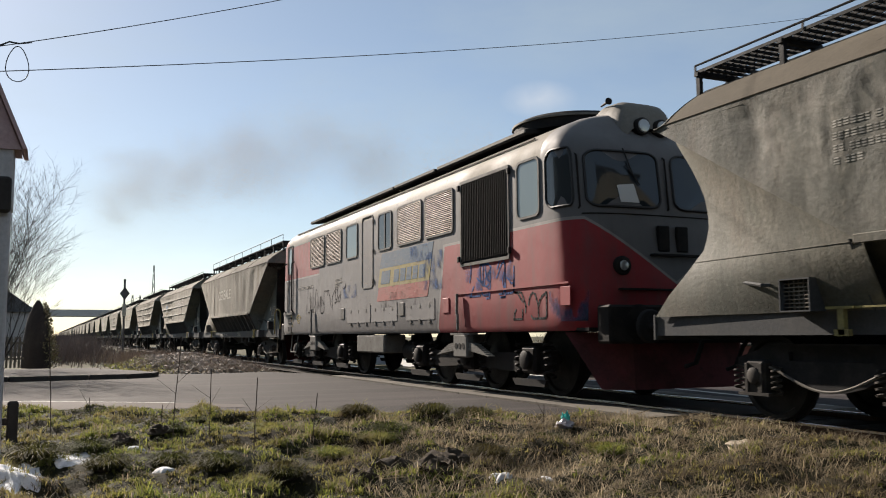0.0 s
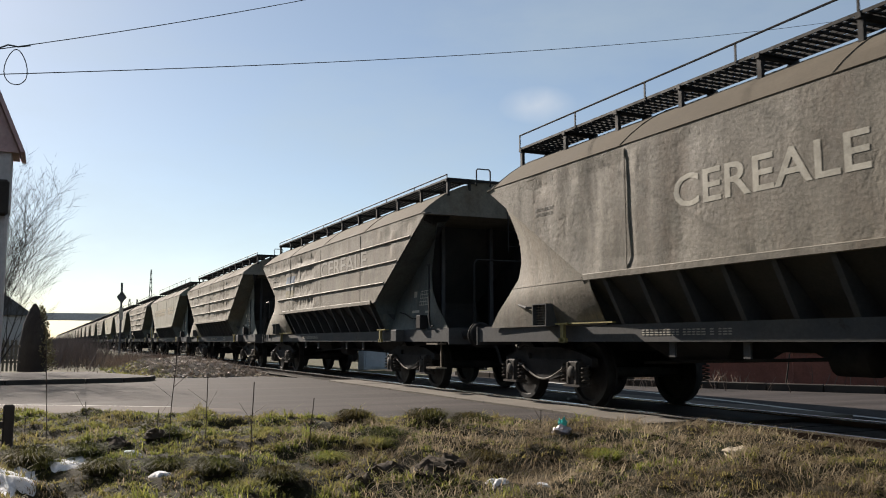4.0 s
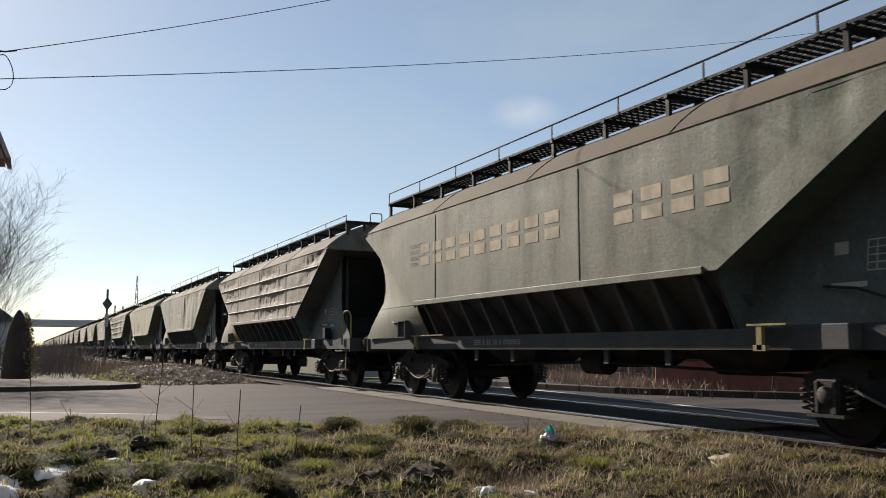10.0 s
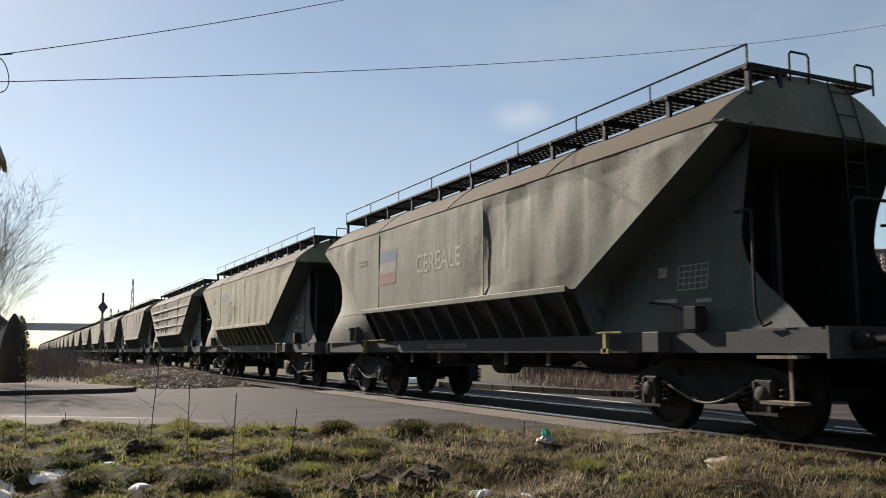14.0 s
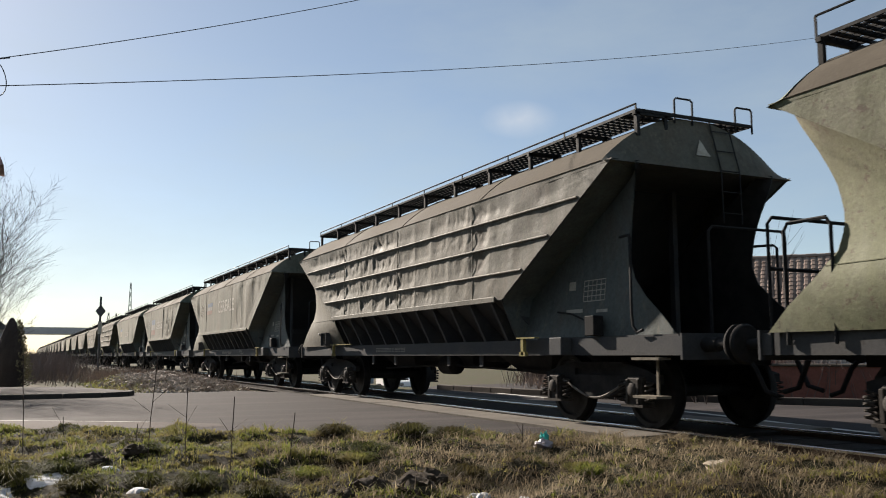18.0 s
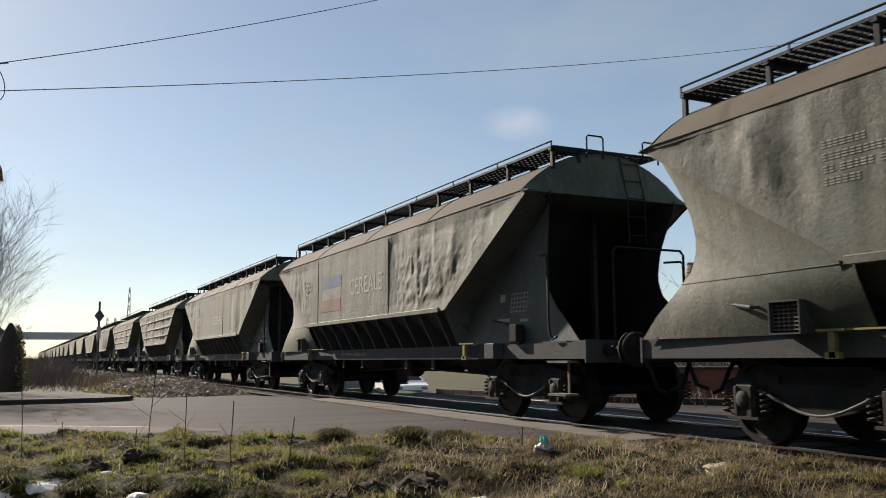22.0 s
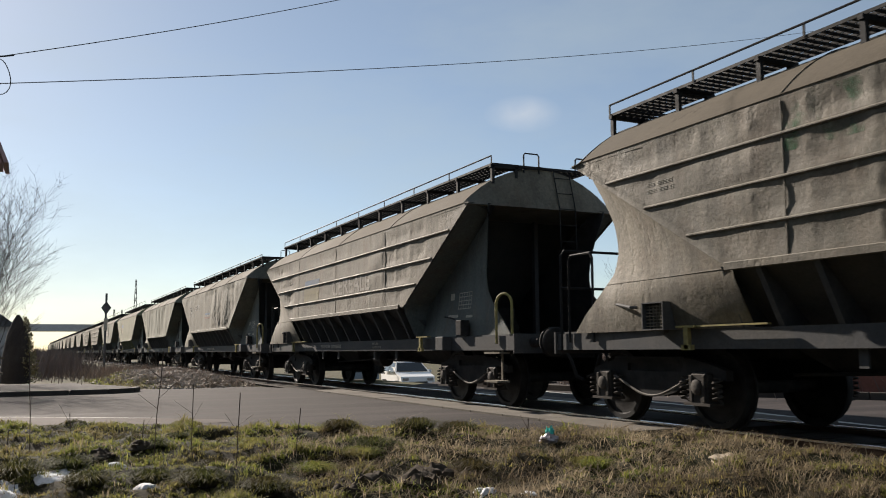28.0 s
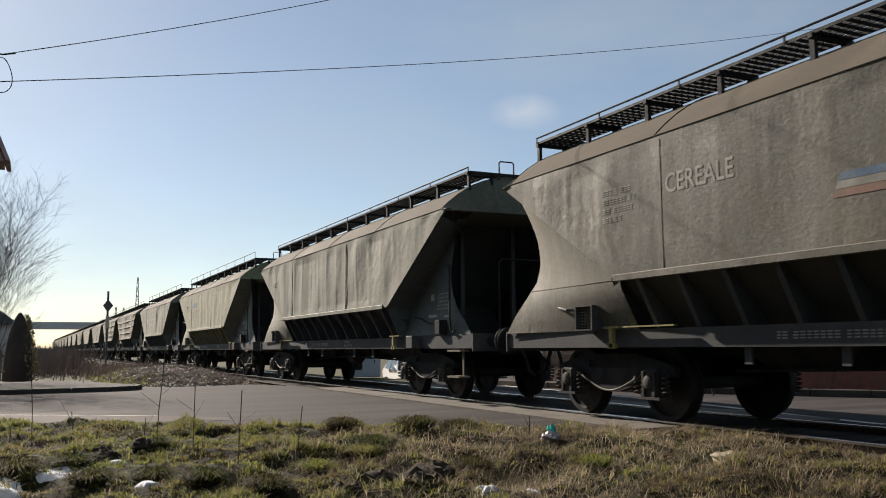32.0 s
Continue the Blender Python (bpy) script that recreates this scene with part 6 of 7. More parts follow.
# road markings and a newer asphalt patch
NEW_ASPHALT = surface("newer_brown_asphalt", (0.0665, 0.0546, 0.0504), (0.084, 0.07, 0.063), None, 0.8, 60, (0.8, 0.95), relief=0.006, vary=False)
edge_pts = [(-15.6, -9.4), (-15.0, -8.3), (-14.3, -7.2), (-13.5, -6.1), (-12.75, -5.25)]
ap = Shape().add([(x, y, -0.056) for x, y in edge_pts] + [(-12.2, -5.3, -0.056), (-12.45, -6.5, -0.056), (-12.9, -7.5, -0.056), (-13.3, -9.2, -0.056)], [tuple(range(9))])
solid("asphalt_patch", ap, NEW_ASPHALT, "browner asphalt patch along the road edge", "road patch", kind="structure", smooth=0)


def road_stripe(path, w, label, z=-0.054):
    sh = Shape()
    for (xa, ya), (xb, yb) in zip(path, path[1:]):
        d = Vector((xb - xa, yb - ya, 0)).normalized()
        n = Vector((-d.y, d.x, 0)) * w / 2
        a, b = Vector((xa, ya, z)), Vector((xb, yb, z))
        sh.add([a - n, b - n, b + n, a + n], [(0, 1, 2, 3)])
    solid("road_marking", sh, WHITE_LINE, label, "road marking", smooth=0)


road_stripe(edge_pts[:-1], 0.05, "thin pale seam line on the asphalt")
road_stripe([(-19.5, 3.1), (-16.7, 2.9), (-13.5, 2.58), (-10.9, 2.25), (-9.0, 1.85), (-7.4, 1.62)], 0.14, "white edge line on the far road")

# low red wall, hedge posts and house beyond the road
BRICK = surface("red_painted_wall", (0.27, 0.118, 0.095), (0.21, 0.096, 0.08), (0.13, 0.072, 0.062), 1.5, 25, (0.8, 0.95))
BARK = surface("grey_brown_bark", (0.05, 0.042, 0.039), (0.07, 0.06, 0.054), (0.032, 0.027, 0.024), 3, 30, (0.85, 1), stretch=(1, 1, 0.3))
wl = thing("garden_wall", "low red garden wall with snow on its coping", "wall")
WALL_PATH = [(-16.4, 5.6), (-14.0, 6.8), (-11.6, 8.0), (-9.2, 9.2), (-6.8, 10.4), (-4.4, 11.6), (-2.0, 12.9), (0.4, 14.2)]
rnd = random.Random(5)
for (xa, ya), (xb, yb) in zip(WALL_PATH, WALL_PATH[1:]):
    d = Vector((xb - xa, yb - ya, 0))
    m3 = Matrix.Rotation(math.atan2(d.y, d.x), 3, "Z")
    c = Vector(((xa + xb) / 2, (ya + yb) / 2, 0))
    part("wall_panel", Shape().box((c.x, c.y, 0.26), (d.length - 0.1, 0.16, 0.8), m3), BRICK, wl)
    part("wall_post", Shape().box((xa, ya, 0.32), (0.16, 0.2, 0.95), m3, 0.02), BRICK, wl)
    part("coping", Shape().box((c.x, c.y, 0.68), (d.length - 0.12, 0.24, 0.06), m3, 0.015), SNOW if rnd.random() < 0.6 else CONCRETE, wl)

TILE = surface("old_clay_tile", (0.2, 0.15, 0.122), (0.26, 0.2, 0.165), (0.14, 0.1, 0.08), 0.8, 18, (0.75, 0.95))
PLASTER = surface("grey_plaster", (0.42, 0.40, 0.38), (0.36, 0.34, 0.32), (0.25, 0.23, 0.21), 0.8, 30, (0.8, 0.95))


def tiled_house(m, length, depth, eave, ridge):
    """A house with its ridge along its own x; tiles laid in rows on the side towards -y."""
    h = thing("tiled_house", "low house with an old red-brown clay tile roof", "house", m)
    part("wall", Shape().box((0, 0, eave / 2), (length - 0.6, depth - 0.8, eave)), PLASTER, h)
    run = depth / 2
    ln = math.hypot(run, ridge - eave)
    pitch = math.atan2(ridge - eave, run)
    for s in (-1, 1):
        part("roof", Shape().add([(-length / 2, s * run, eave), (length / 2, s * run, eave), (length / 2, 0, ridge), (-length / 2, 0, ridge)], [(0, 1, 2, 3)]), TILE, h, smooth=0)
    rows, cols = int(ln / 0.3), int(length / 0.26)
    tile = Shape().add([(-0.125, 0, 0.0), (-0.05, 0, 0.045), (0.05, 0, 0.045), (0.125, 0, 0.0), (-0.125, 0.34, -0.01), (-0.05, 0.34, 0.02), (0.05, 0.34, 0.02), (0.125, 0.34, -0.01), (-0.125, 0, -0.02), (0.125, 0, -0.02)],
                       [(0, 1, 5, 4), (1, 2, 6, 5), (2, 3, 7, 6), (8, 9, 3, 2, 1, 0)])
    tr = Shape()
    tilt = Matrix.Rotation(pitch, 3, "X")
    r2 = random.Random(9)
    for r in range(rows):
        for c in range(cols):
            o = Vector((-length / 2 + 0.13 + 0.26 * c + r2.uniform(-0.008, 0.008), -run, eave)) + tilt @ Vector((0, r * 0.3, 0.03 + r2.uniform(-0.006, 0.006)))
            tr.add([o + tilt @ Vector(p) for p in tile.v], tile.f)
    ob = part("roof_tiles", tr, TILE, h, "rows of curved clay tiles", smooth=0)
    tagged(ob, kind="stuff")
    for i in range(int(length / 0.35)):
        q = part("ridge_tile", shared("ridge_tile", lambda: Shape().grid(1, 6, lambda u, v: (-0.19 + 0.38 * u, 0.13 * math.cos(math.pi * v), 0.12 * math.sin(math.pi * v)), True), TILE), TILE, h)
        q.location = (-length / 2 + 0.2 + 0.35 * i, 0, ridge - 0.01 + 0.012 * (i % 2))
    ch = part("chimney", Shape().box((length * 0.28, 0.1, ridge + 0.15), (0.5, 0.5, 0.9), bevel=0.02).box((length * 0.28, 0.1, ridge + 0.63), (0.62, 0.62, 0.1)), BRICK, h)
    part("cowl", Shape().box((length * 0.28, 0.1, ridge + 0.85), (0.55, 0.55, 0.05)).rod((length * 0.28 - 0.2, -0.1, ridge + 0.66), (length * 0.28 - 0.2, -0.1, ridge + 0.85), 0.03).rod((length * 0.28 + 0.2, 0.3, ridge + 0.66), (length * 0.28 + 0.2, 0.3, ridge + 0.85), 0.03), BARK, ch)
    for x in (-length * 0.3, 0, length * 0.3):
        wn2 = part("window", Shape().box((x, -depth / 2 + 0.39, eave * 0.55), (1.0, 0.06, 1.1), bevel=0.01), PLASTER, h)
        part("pane", Shape().box((x, -depth / 2 + 0.35, eave * 0.55), (0.84, 0.02, 0.94)), DARK_GLASS, wn2)
    return h


# unseen wall, added only to keep low skylight off the train's near side
solid("wall_south", Shape().box((2, -14.2, 3.6), (52, 0.4, 8.2)), PLASTER, "unseen wall added behind the viewer to block low skylight", "wall", kind="structure", smooth=0)
tiled_house(pose(-21.5, 22.6, -0.6, 0, 0, 40), 17, 8.5, 2.3, 5.35)
tiled_house(pose(-6, 38, -0.4, 0, 0, 25), 14, 8, 2.6, 5.6)

# roadside post with a little roof
PALE_POST = surface("pale_weathered_post", (0.60, 0.55, 0.54), (0.5, 0.46, 0.45), (0.35, 0.3, 0.28), 3, 40, (0.7, 0.9), stretch=(2, 2, 0.3))
ROOF_PINK = surface("faded_red_sheet", (0.50, 0.33, 0.32), (0.56, 0.40, 0.39), None, 3, 40, (0.6, 0.8))
rs = thing("roofed_post", "pale weathered post with a steep faded red little roof", "post", pose(-6.0, -8.27, 0))
part("post", Shape().box((0, 0, 0.73), (0.2, 0.33, 1.96), bevel=0.012), PALE_POST, rs)
part("box", Shape().box((0, 0, 1.89), (0.26, 0.35, 0.38), bevel=0.008), PALE_POST, rs)
for s in (-1, 1):
    part("roof", Shape().prism([(-0.19, s * 0.225, 2.06), (-0.19, s * 0.0, 2.60), (-0.19, s * 0.0, 2.66), (-0.19, s * 0.25, 2.06)][::s], (0.38, 0, 0)), ROOF_PINK, rs, smooth=0)
part("gable", Shape().prism([(-0.15, -0.215, 2.062), (-0.15, 0.215, 2.062), (-0.15, 0.0, 2.585)], (0.3, 0, 0)), ROOF_PINK, rs, smooth=0)
part("bracket", Shape().box((0.14, 0.12, 1.78), (0.06, 0.1, 0.22), bevel=0.015), BARK, rs)

fp = thing("fence_post", "short weathered wooden fence post with a rail stub", "post")
part("post", Shape().box((-8.75, -8.12, 0.1), (0.09, 0.09, 0.5), bevel=0.015), BARK, fp)
part("rail_stub", Shape().box((-8.76, -8.3, 0.17), (0.05, 0.36, 0.06), bevel=0.01), BARK, fp)


# wires
WIRE = plain("black_cable", (0.02, 0.02, 0.02), 0.5)
pole = thing("cable_pole", "plain concrete pole carrying the cable beyond the road", "pole", pose(-21.5, 25.5, -0.2))
part("shaft", Shape().rod((0, 0, 0), (0, 0, 15.6), 0.16, 12, 0.1), CONCRETE, pole)
solid("overhead_cable", Shape().tube([(-12.2 - 0.25 * (y + 11.7), y, 4.528 + 0.2364 * (y + 8.58) + 0.001765 * (y + 8.58) ** 2) for y in [-11.7 + 0.93 * i for i in range(41)]], 0.007, 5), WIRE, "thin black overhead cable across the road", "cable")
solid("overhead_cable", Shape().tube([(-12.7 - 0.1 * (y + 11.7), y, 4.89 + 0.335 * (y + 8.59) + 0.0068 * (y + 8.59) ** 2) for y in [-11.7 + 0.4 * i for i in range(40)]], 0.0065, 5), WIRE, "thin black house connection cable", "cable")
lp = [(-13.02, -8.37 + 0.14 * math.sin(2 * math.pi * i / 20) + 0.02 * math.sin(4 * math.pi * i / 20), 4.67 - 0.25 * math.cos(2 * math.pi * i / 20)) for i in range(21)]
solid("cable_loop", Shape().tube(lp, 0.007, 5).tube([(-13.02, -8.6, 4.9), (-13.02, -8.48, 4.97), (-13.02, -8.36, 4.96), (-13.02, -8.2, 5.0)], 0.012, 5), WIRE, "loose spare loop of black cable", "cable")

# signal post beside the line
SIGN_GREY = surface("weathered_sign_steel", (0.11, 0.11, 0.115), (0.07, 0.07, 0.07), None, 3, 30, (0.5, 0.8))
sg = thing("railway_sign", "dark diamond railway sign on a thin steel post", "railway sign", pose(-45, -4.45, -0.1))
part("post", Shape().rod((0, 0, 0), (0, 0, 3.85), 0.05, 10), SIGN_GREY, sg)
part("diamond_plate", Shape().prism([(0.08, 0, 2.82), (0.08, 0.23, 3.15), (0.08, 0, 3.48), (0.08, -0.23, 3.15)], (0.03, 0, 0)), SIGN_GREY, sg)
part("lower_plate", Shape().box((0.08, 0, 2.35), (0.03, 0.18, 0.6), bevel=0.005), LETTER, sg)
part("base", Shape().box((0, 0, 0.08), (0.3, 0.3, 0.2), bevel=0.02), CONCRETE, sg)


def lattice(m, h, w, label):
    t = thing("lattice_mast", label, "pylon", m)
    r = 0.04 * w
    legs = [(-1, -1), (1, -1), (1, 1), (-1, 1)]
    for sx, sy in legs:
        part("leg", Shape().rod((sx * w / 2, sy * w / 2, 0), (sx * w * 0.08, sy * w * 0.08, h), r, 5), SIGN_GREY, t)
    n = 9
    for i in range(n):
        z0, z1 = h * i / n, h * (i + 1) / n
        q0, q1 = w / 2 * (1 - 0.84 * i / n), w / 2 * (1 - 0.84 * (i + 1) / n)
        sh = Shape()
        for (ax, ay), (bx, by) in zip(legs, legs[1:] + legs[:1]):
            sh.rod((ax * q0, ay * q0, z0), (bx * q1, by * q1, z1), r * 0.6, 4).rod((bx * q0, by * q0, z0), (ax * q1, ay * q1, z1), r * 0.6, 4)
        tagged(part("bracing", sh, SIGN_GREY, t), kind="stuff")
    return t


lattice(pose(-298, 23.7, 0), 24.5, 1.8, "tall grey lattice mast far away")
lattice(pose(-318, 19.0, 0), 15.6, 2.0, "small grey lattice mast far away")
lattice(pose(-340, 23.5, 0), 16.5, 2.0, "small grey lattice mast far away")

br = thing("road_bridge", "concrete road bridge crossing the line far away", "bridge")
# concrete lightened so that its colour carries the distance haze
HAZY = surface("haze_paled_concrete", (0.52, 0.50, 0.50), (0.44, 0.42, 0.42), None, 0.2, 3, (0.8, 0.95))
part("deck", Shape().box((-262, 0, 7.4), (9, 130, 1.25)), HAZY, br)
part("parapet", Shape().box((-257.6, 0, 8.3), (0.3, 130, 0.6)), HAZY, br)
for y in (-34, -17, 16, 34):
    part("pier", Shape().rod((-262, y, -0.2), (-262, y, 6.9), 0.6, 12), HAZY, br)


# bare trees, shrubs and the ivy column
UP = Vector((0, 0, 1))


def rising(sh, rnd, p, d, length, r, depth, up=0.035):
    """A limb that bends upwards, with ever finer limbs at a narrow angle."""
    n = 5 if depth > 1 else 4
    for i in range(n):
        d = (d + UP * up + Vector((rnd.uniform(-1, 1), rnd.uniform(-1, 1), rnd.uniform(-0.6, 0.6))) * 0.06).normalized()
        q = p + d * length / n
        sh.rod(p, q, r * (1 - 0.15 * i), 5 if r > 0.012 else 3, r * (1 - 0.15 * (i + 1)), caps=False)
        p = q
        if depth and i:
            for _ in range(rnd.choice((1, 2, 2))):
                side = Vector((rnd.uniform(-1, 1), rnd.uniform(-1, 1), rnd.uniform(-0.3, 0.5))).normalized()
                rising(sh, rnd, p, (d * 0.85 + side * 0.7).normalized(), length * rnd.uniform(0.36, 0.58), max(0.0026, r * 0.45), depth - 1, up)


def bare_tree(m, stems, height, seed, label, lean=(0, 0, 0), depth=3, fan=0.5):
    t = thing("bare_tree", label, "tree", m)
    rnd = random.Random(seed)
    trunk, twigs = Shape(), Shape()
    for s in range(stems):
        d = (Vector((rnd.uniform(-0.35, 0.35), fan * (-1 + 2 * (s + rnd.uniform(0.2, 0.8)) / stems), 1)) + Vector(lean)).normalized()
        base = Vector((rnd.uniform(-0.15, 0.15), rnd.uniform(-0.25, 0.25), -0.1))
        top = base + d * height * 0.3
        trunk.rod(base, top, 0.05 * height / 6, 8, 0.028 * height / 6)
        for k in range(2 if stems > 1 else 5):
            rising(twigs, rnd, base.lerp(top, 0.6 + 0.4 * k), (d + Vector((rnd.uniform(-0.3, 0.3), rnd.uniform(-0.3, 0.3), 0.1))).normalized(), height * rnd.uniform(0.5, 0.66), 0.02 * height / 6, depth)
    part("trunk", trunk, BARK, t)
    tagged(part("crown", twigs, BARK, t, "fine bare winter twigs", smooth=0), kind="stuff")
    return t


bare_tree(pose(-27, -9.75, 0), 13, 5.0, 3, "bare winter tree with many fine upright twigs", (0.0, 0.0, 0), 3, 0.5)
bare_tree(pose(-30, -9.1, 0), 6, 3.6, 8, "bare winter shrub tree with fine twigs beside the ivy", (0.0, 0.1, 0), 3, 0.6)
bare_tree(pose(-30, -10.8, 0), 4, 5.2, 18, "bare winter tree behind the fence", (0.0, 0.1, 0), 2)
for i, (x, y, h) in enumerate(((-25.5, 12.5, 4.2), (-19.5, 11.2, 4.2), (-13.5, 13.5, 3.4), (-8, 16.0, 4.0))):
    bare_tree(pose(x, y, -0.2), 3, h, 40 + i, "bare garden tree beyond the road", depth=2)
for i, (x, y, lean) in enumerate(((-13.6, 6.1, 0.3), (-10.2, 8.1, -0.1))):
    bare_tree(pose(x, y, -0.1), 1, 2.8, 60 + i, "thin bare sapling at the garden wall", (lean, 0, 0), 1)

# leaf tones raised to stand in for sunlight shining through the rim
LEAF = surface("sunlit_ivy_leaf", (0.20, 0.18, 0.10), (0.30, 0.26, 0.16), (0.42, 0.37, 0.25), 4, 30, (0.6, 0.85), relief=0)
DRY = surface("dry_brush", (0.24, 0.185, 0.15), (0.32, 0.25, 0.20), (0.15, 0.115, 0.095), 2, 30, (0.8, 1), relief=0)


def leaf_cloud(sh, rnd, centre, size, n, leaf):
    c = Vector(centre)
    for _ in range(n):
        while True:
            q = Vector((rnd.uniform(-1, 1), rnd.uniform(-1, 1), rnd.uniform(-1, 1)))
            if 0.55 < q.length < 1:
                break
        p = c + Vector((q.x * size[0], q.y * size[1], q.z * size[2]))
        a = Vector((rnd.uniform(-1, 1), rnd.uniform(-1, 1), rnd.uniform(-1, 1))).normalized()
        u = a.orthogonal().normalized() * leaf * rnd.uniform(0.6, 1.2)
        v = a.cross(u)
        sh.add([p - u * 0.5, p + v * 0.35, p + u * 0.6, p - v * 0.35], [(0, 1, 2, 3)])


iv = thing("ivy_column", "ivy-covered dark stump beside the fence", "shrub", pose(-33, -8.15, -0.1))
rnd = random.Random(4)
part("stump", Shape().lathe([(0, 0.48), (0.8, 0.45), (1.6, 0.33), (2.1, 0.16), (2.3, 0.05)], (0, 0, 0), (0.04, 0, 1), 14), BARK, iv)
lv = Shape()
for i in range(9):
    leaf_cloud(lv, rnd, (rnd.uniform(-0.1, 0.1), 0.12 + 0.2 * (1 - i / 9), 0.2 + 0.22 * i), (0.5 - 0.03 * i, 0.5 - 0.035 * i, 0.3), 260, 0.09)
tagged(part("leaves", lv, LEAF, iv, smooth=0), kind="stuff")

FENCE_W = surface("grey_fence_wood", (0.20, 0.17, 0.13), (0.15, 0.125, 0.10), None, 3, 40, (0.8, 0.95))
fn = thing("garden_fence", "low grey picket fence under the bare tree", "fence")
for i in range(34):
    q = part("picket", shared("picket", lambda: Shape().box((0, 0, 0.5), (0.02, 0.07, 1.0)), FENCE_W), FENCE_W, fn)
    q.location = (-31.5 + rnd.uniform(-0.02, 0.02), -12.6 + 0.12 * i, -0.05)
for z in (0.25, 0.75):
    part("fence_rail", Shape().box((-31.53, -10.6, z), (0.04, 4.2, 0.07)), FENCE_W, fn)

fh = thing("distant_house", "far house with a blue-grey roof behind the trees", "house", pose(-70, -12.5, 0, 0, 0, 10))
part("wall", Shape().box((0, 0, 1.4), (8, 6, 2.8)), PLASTER, fh)
part("roof", Shape().prism([(-4.3, -3.4, 2.7), (-4.3, 3.4, 2.7), (-4.3, 0, 5.2)], (8.6, 0, 0)), SIGN_GREY, fh, smooth=0)


def brush(name, label, places, material, seed, blade, h):
    """Dead stems standing in clumps along a strip."""
    r = random.Random(seed)
    sh = Shape()
    for x, y, sx, sy, n, k in places:
        for _ in range(n):
            p = Vector((x + r.gauss(0, sx), y + r.gauss(0, sy), -0.12))
            hh = h * k * r.uniform(0.4, 1.1)
            d = Vector((r.uniform(-0.45, 0.45), r.uniform(-0.45, 0.45), 1)) * hh
            m = p + d * 0.55 + Vector((r.uniform(-0.06, 0.06), r.uniform(-0.06, 0.06), 0))
            s = Vector((r.uniform(-1, 1), r.uniform(-1, 1), 0)).normalized() * blade
            sh.add([p - s, p + s, m + s * 0.7, m - s * 0.7, p + d + s * 0.15, p + d - s * 0.15], [(0, 1, 2, 3), (3, 2, 4, 5)])
            for _k in range(2):
                e = m + Vector((r.uniform(-0.3, 0.3), r.uniform(-0.3, 0.3), r.uniform(0.05, 0.4))) * hh
                sh.add([m - s * 0.4, m + s * 0.4, e], [(0, 1, 2)])
    return solid(name, sh, material, label, "brushwood", kind="stuff", smooth=0)


BRUSHWOOD = surface("dark_brushwood", (0.13, 0.105, 0.098), (0.18, 0.145, 0.13), (0.08, 0.064, 0.058), 2, 30, (0.8, 1), relief=0)
brush("brushwood", "tangled brown brushwood along the track", [(-42 - 7 * i, -7.0 + 0.12 * i, 3.2, 1.0, 900, 1.0) for i in range(18)], BRUSHWOOD, 6, 0.011, 1.25)
brush("dry_weeds", "low dry weeds between road and track", [(-36, -4.0, 3.0, 1.0, 1500, 0.5), (-42, -4.0, 4, 1.2, 1200, 0.6)], DRY, 7, 0.012, 0.9)
brush("dry_weeds", "low dry weeds along the far roadside", [(-15.5 - 1.6 * i, 5.0 + 0.55 * i, 1.0, 0.6, 420, 0.5) for i in range(6)], DRY, 9, 0.010, 0.8)

# a low wire fence in the far verge
wf = thing("wire_fence", "low sagging wire fence on grey wooden posts", "fence")
for i in range(9):
    x, y = -25.0 + 1.25 * i, 8.3 - 0.2 * i
    q = part("post", Shape().rod((x, y, -0.2), (x + 0.05 * math.sin(3 * i), y, 0.75 + 0.08 * math.sin(5 * i)), 0.045, 7, 0.04), FENCE_W, wf)
for z in (0.25, 0.5, 0.7):
    part("wire", Shape().tube([(-25.0 + 1.25 * i, 8.3 - 0.2 * i, z + 0.02 * math.sin(7 * i + 9 * z)) for i in range(9)], 0.006, 4), WIRE, wf)

brush("brushwood", "dark tangled hedge of bare brush behind the wire fence", [(-27 + 1.3 * i, 9.3 - 0.16 * i, 0.8, 0.35, 520, 1.0) for i in range(11)], BRUSHWOOD, 16, 0.009, 1.25)

# rubble heap beside the track
hp = Shape()


def heap(u, v):
    x, y = -37 + 13.5 * u, -6.0 + 4.6 * v
    w = math.sin(math.pi * u) ** 0.7 * math.sin(math.pi * v) ** 0.8
    return (x, y, -0.2 + w * (0.50 + 0.16 * noise.noise(Vector((x * 0.7, y * 0.9, 4)))) + 0.05 * noise.noise(Vector((x * 3, y * 3, 2))))


hp.grid(70, 40, heap)
mound = solid("rubble_heap", hp, EARTH, "low overgrown heap of earth beside the track", "mound", kind="structure", smooth=80)
RUBBLE = surface("pale_rubble", (0.42, 0.37, 0.32), (0.24, 0.2, 0.16), (0.6, 0.56, 0.5), 3, 30, (0.8, 0.95))
rb = Shape()
r = random.Random(12)
for i in range(4200):
    u, v = min(max(r.gauss(0.62, 0.18), 0.02), 0.97), min(max(r.gauss(0.5, 0.16), 0.04), 0.9)
    p = Vector(heap(u, v))
    s = r.uniform(0.014, 0.055)
    m3 = Euler((r.uniform(0, 3), r.uniform(0, 3), r.uniform(0, 3))).to_matrix()
    rb.box((p.x, p.y, p.z + s * 0.3), (s * 2, s * 1.4, s), m3)
solid("rubble", rb, RUBBLE, "pale broken rubble strewn on the heap", "rubble", kind="stuff", smooth=0)
HEAP_SOIL = surface("brown_heap_soil", (0.085, 0.068, 0.048), (0.11, 0.095, 0.05), (0.05, 0.04, 0.03), 1.2, 20, (0.9, 1.0), relief=0.03)
mound.data.materials[0] = HEAP_SOIL
hw = Shape()
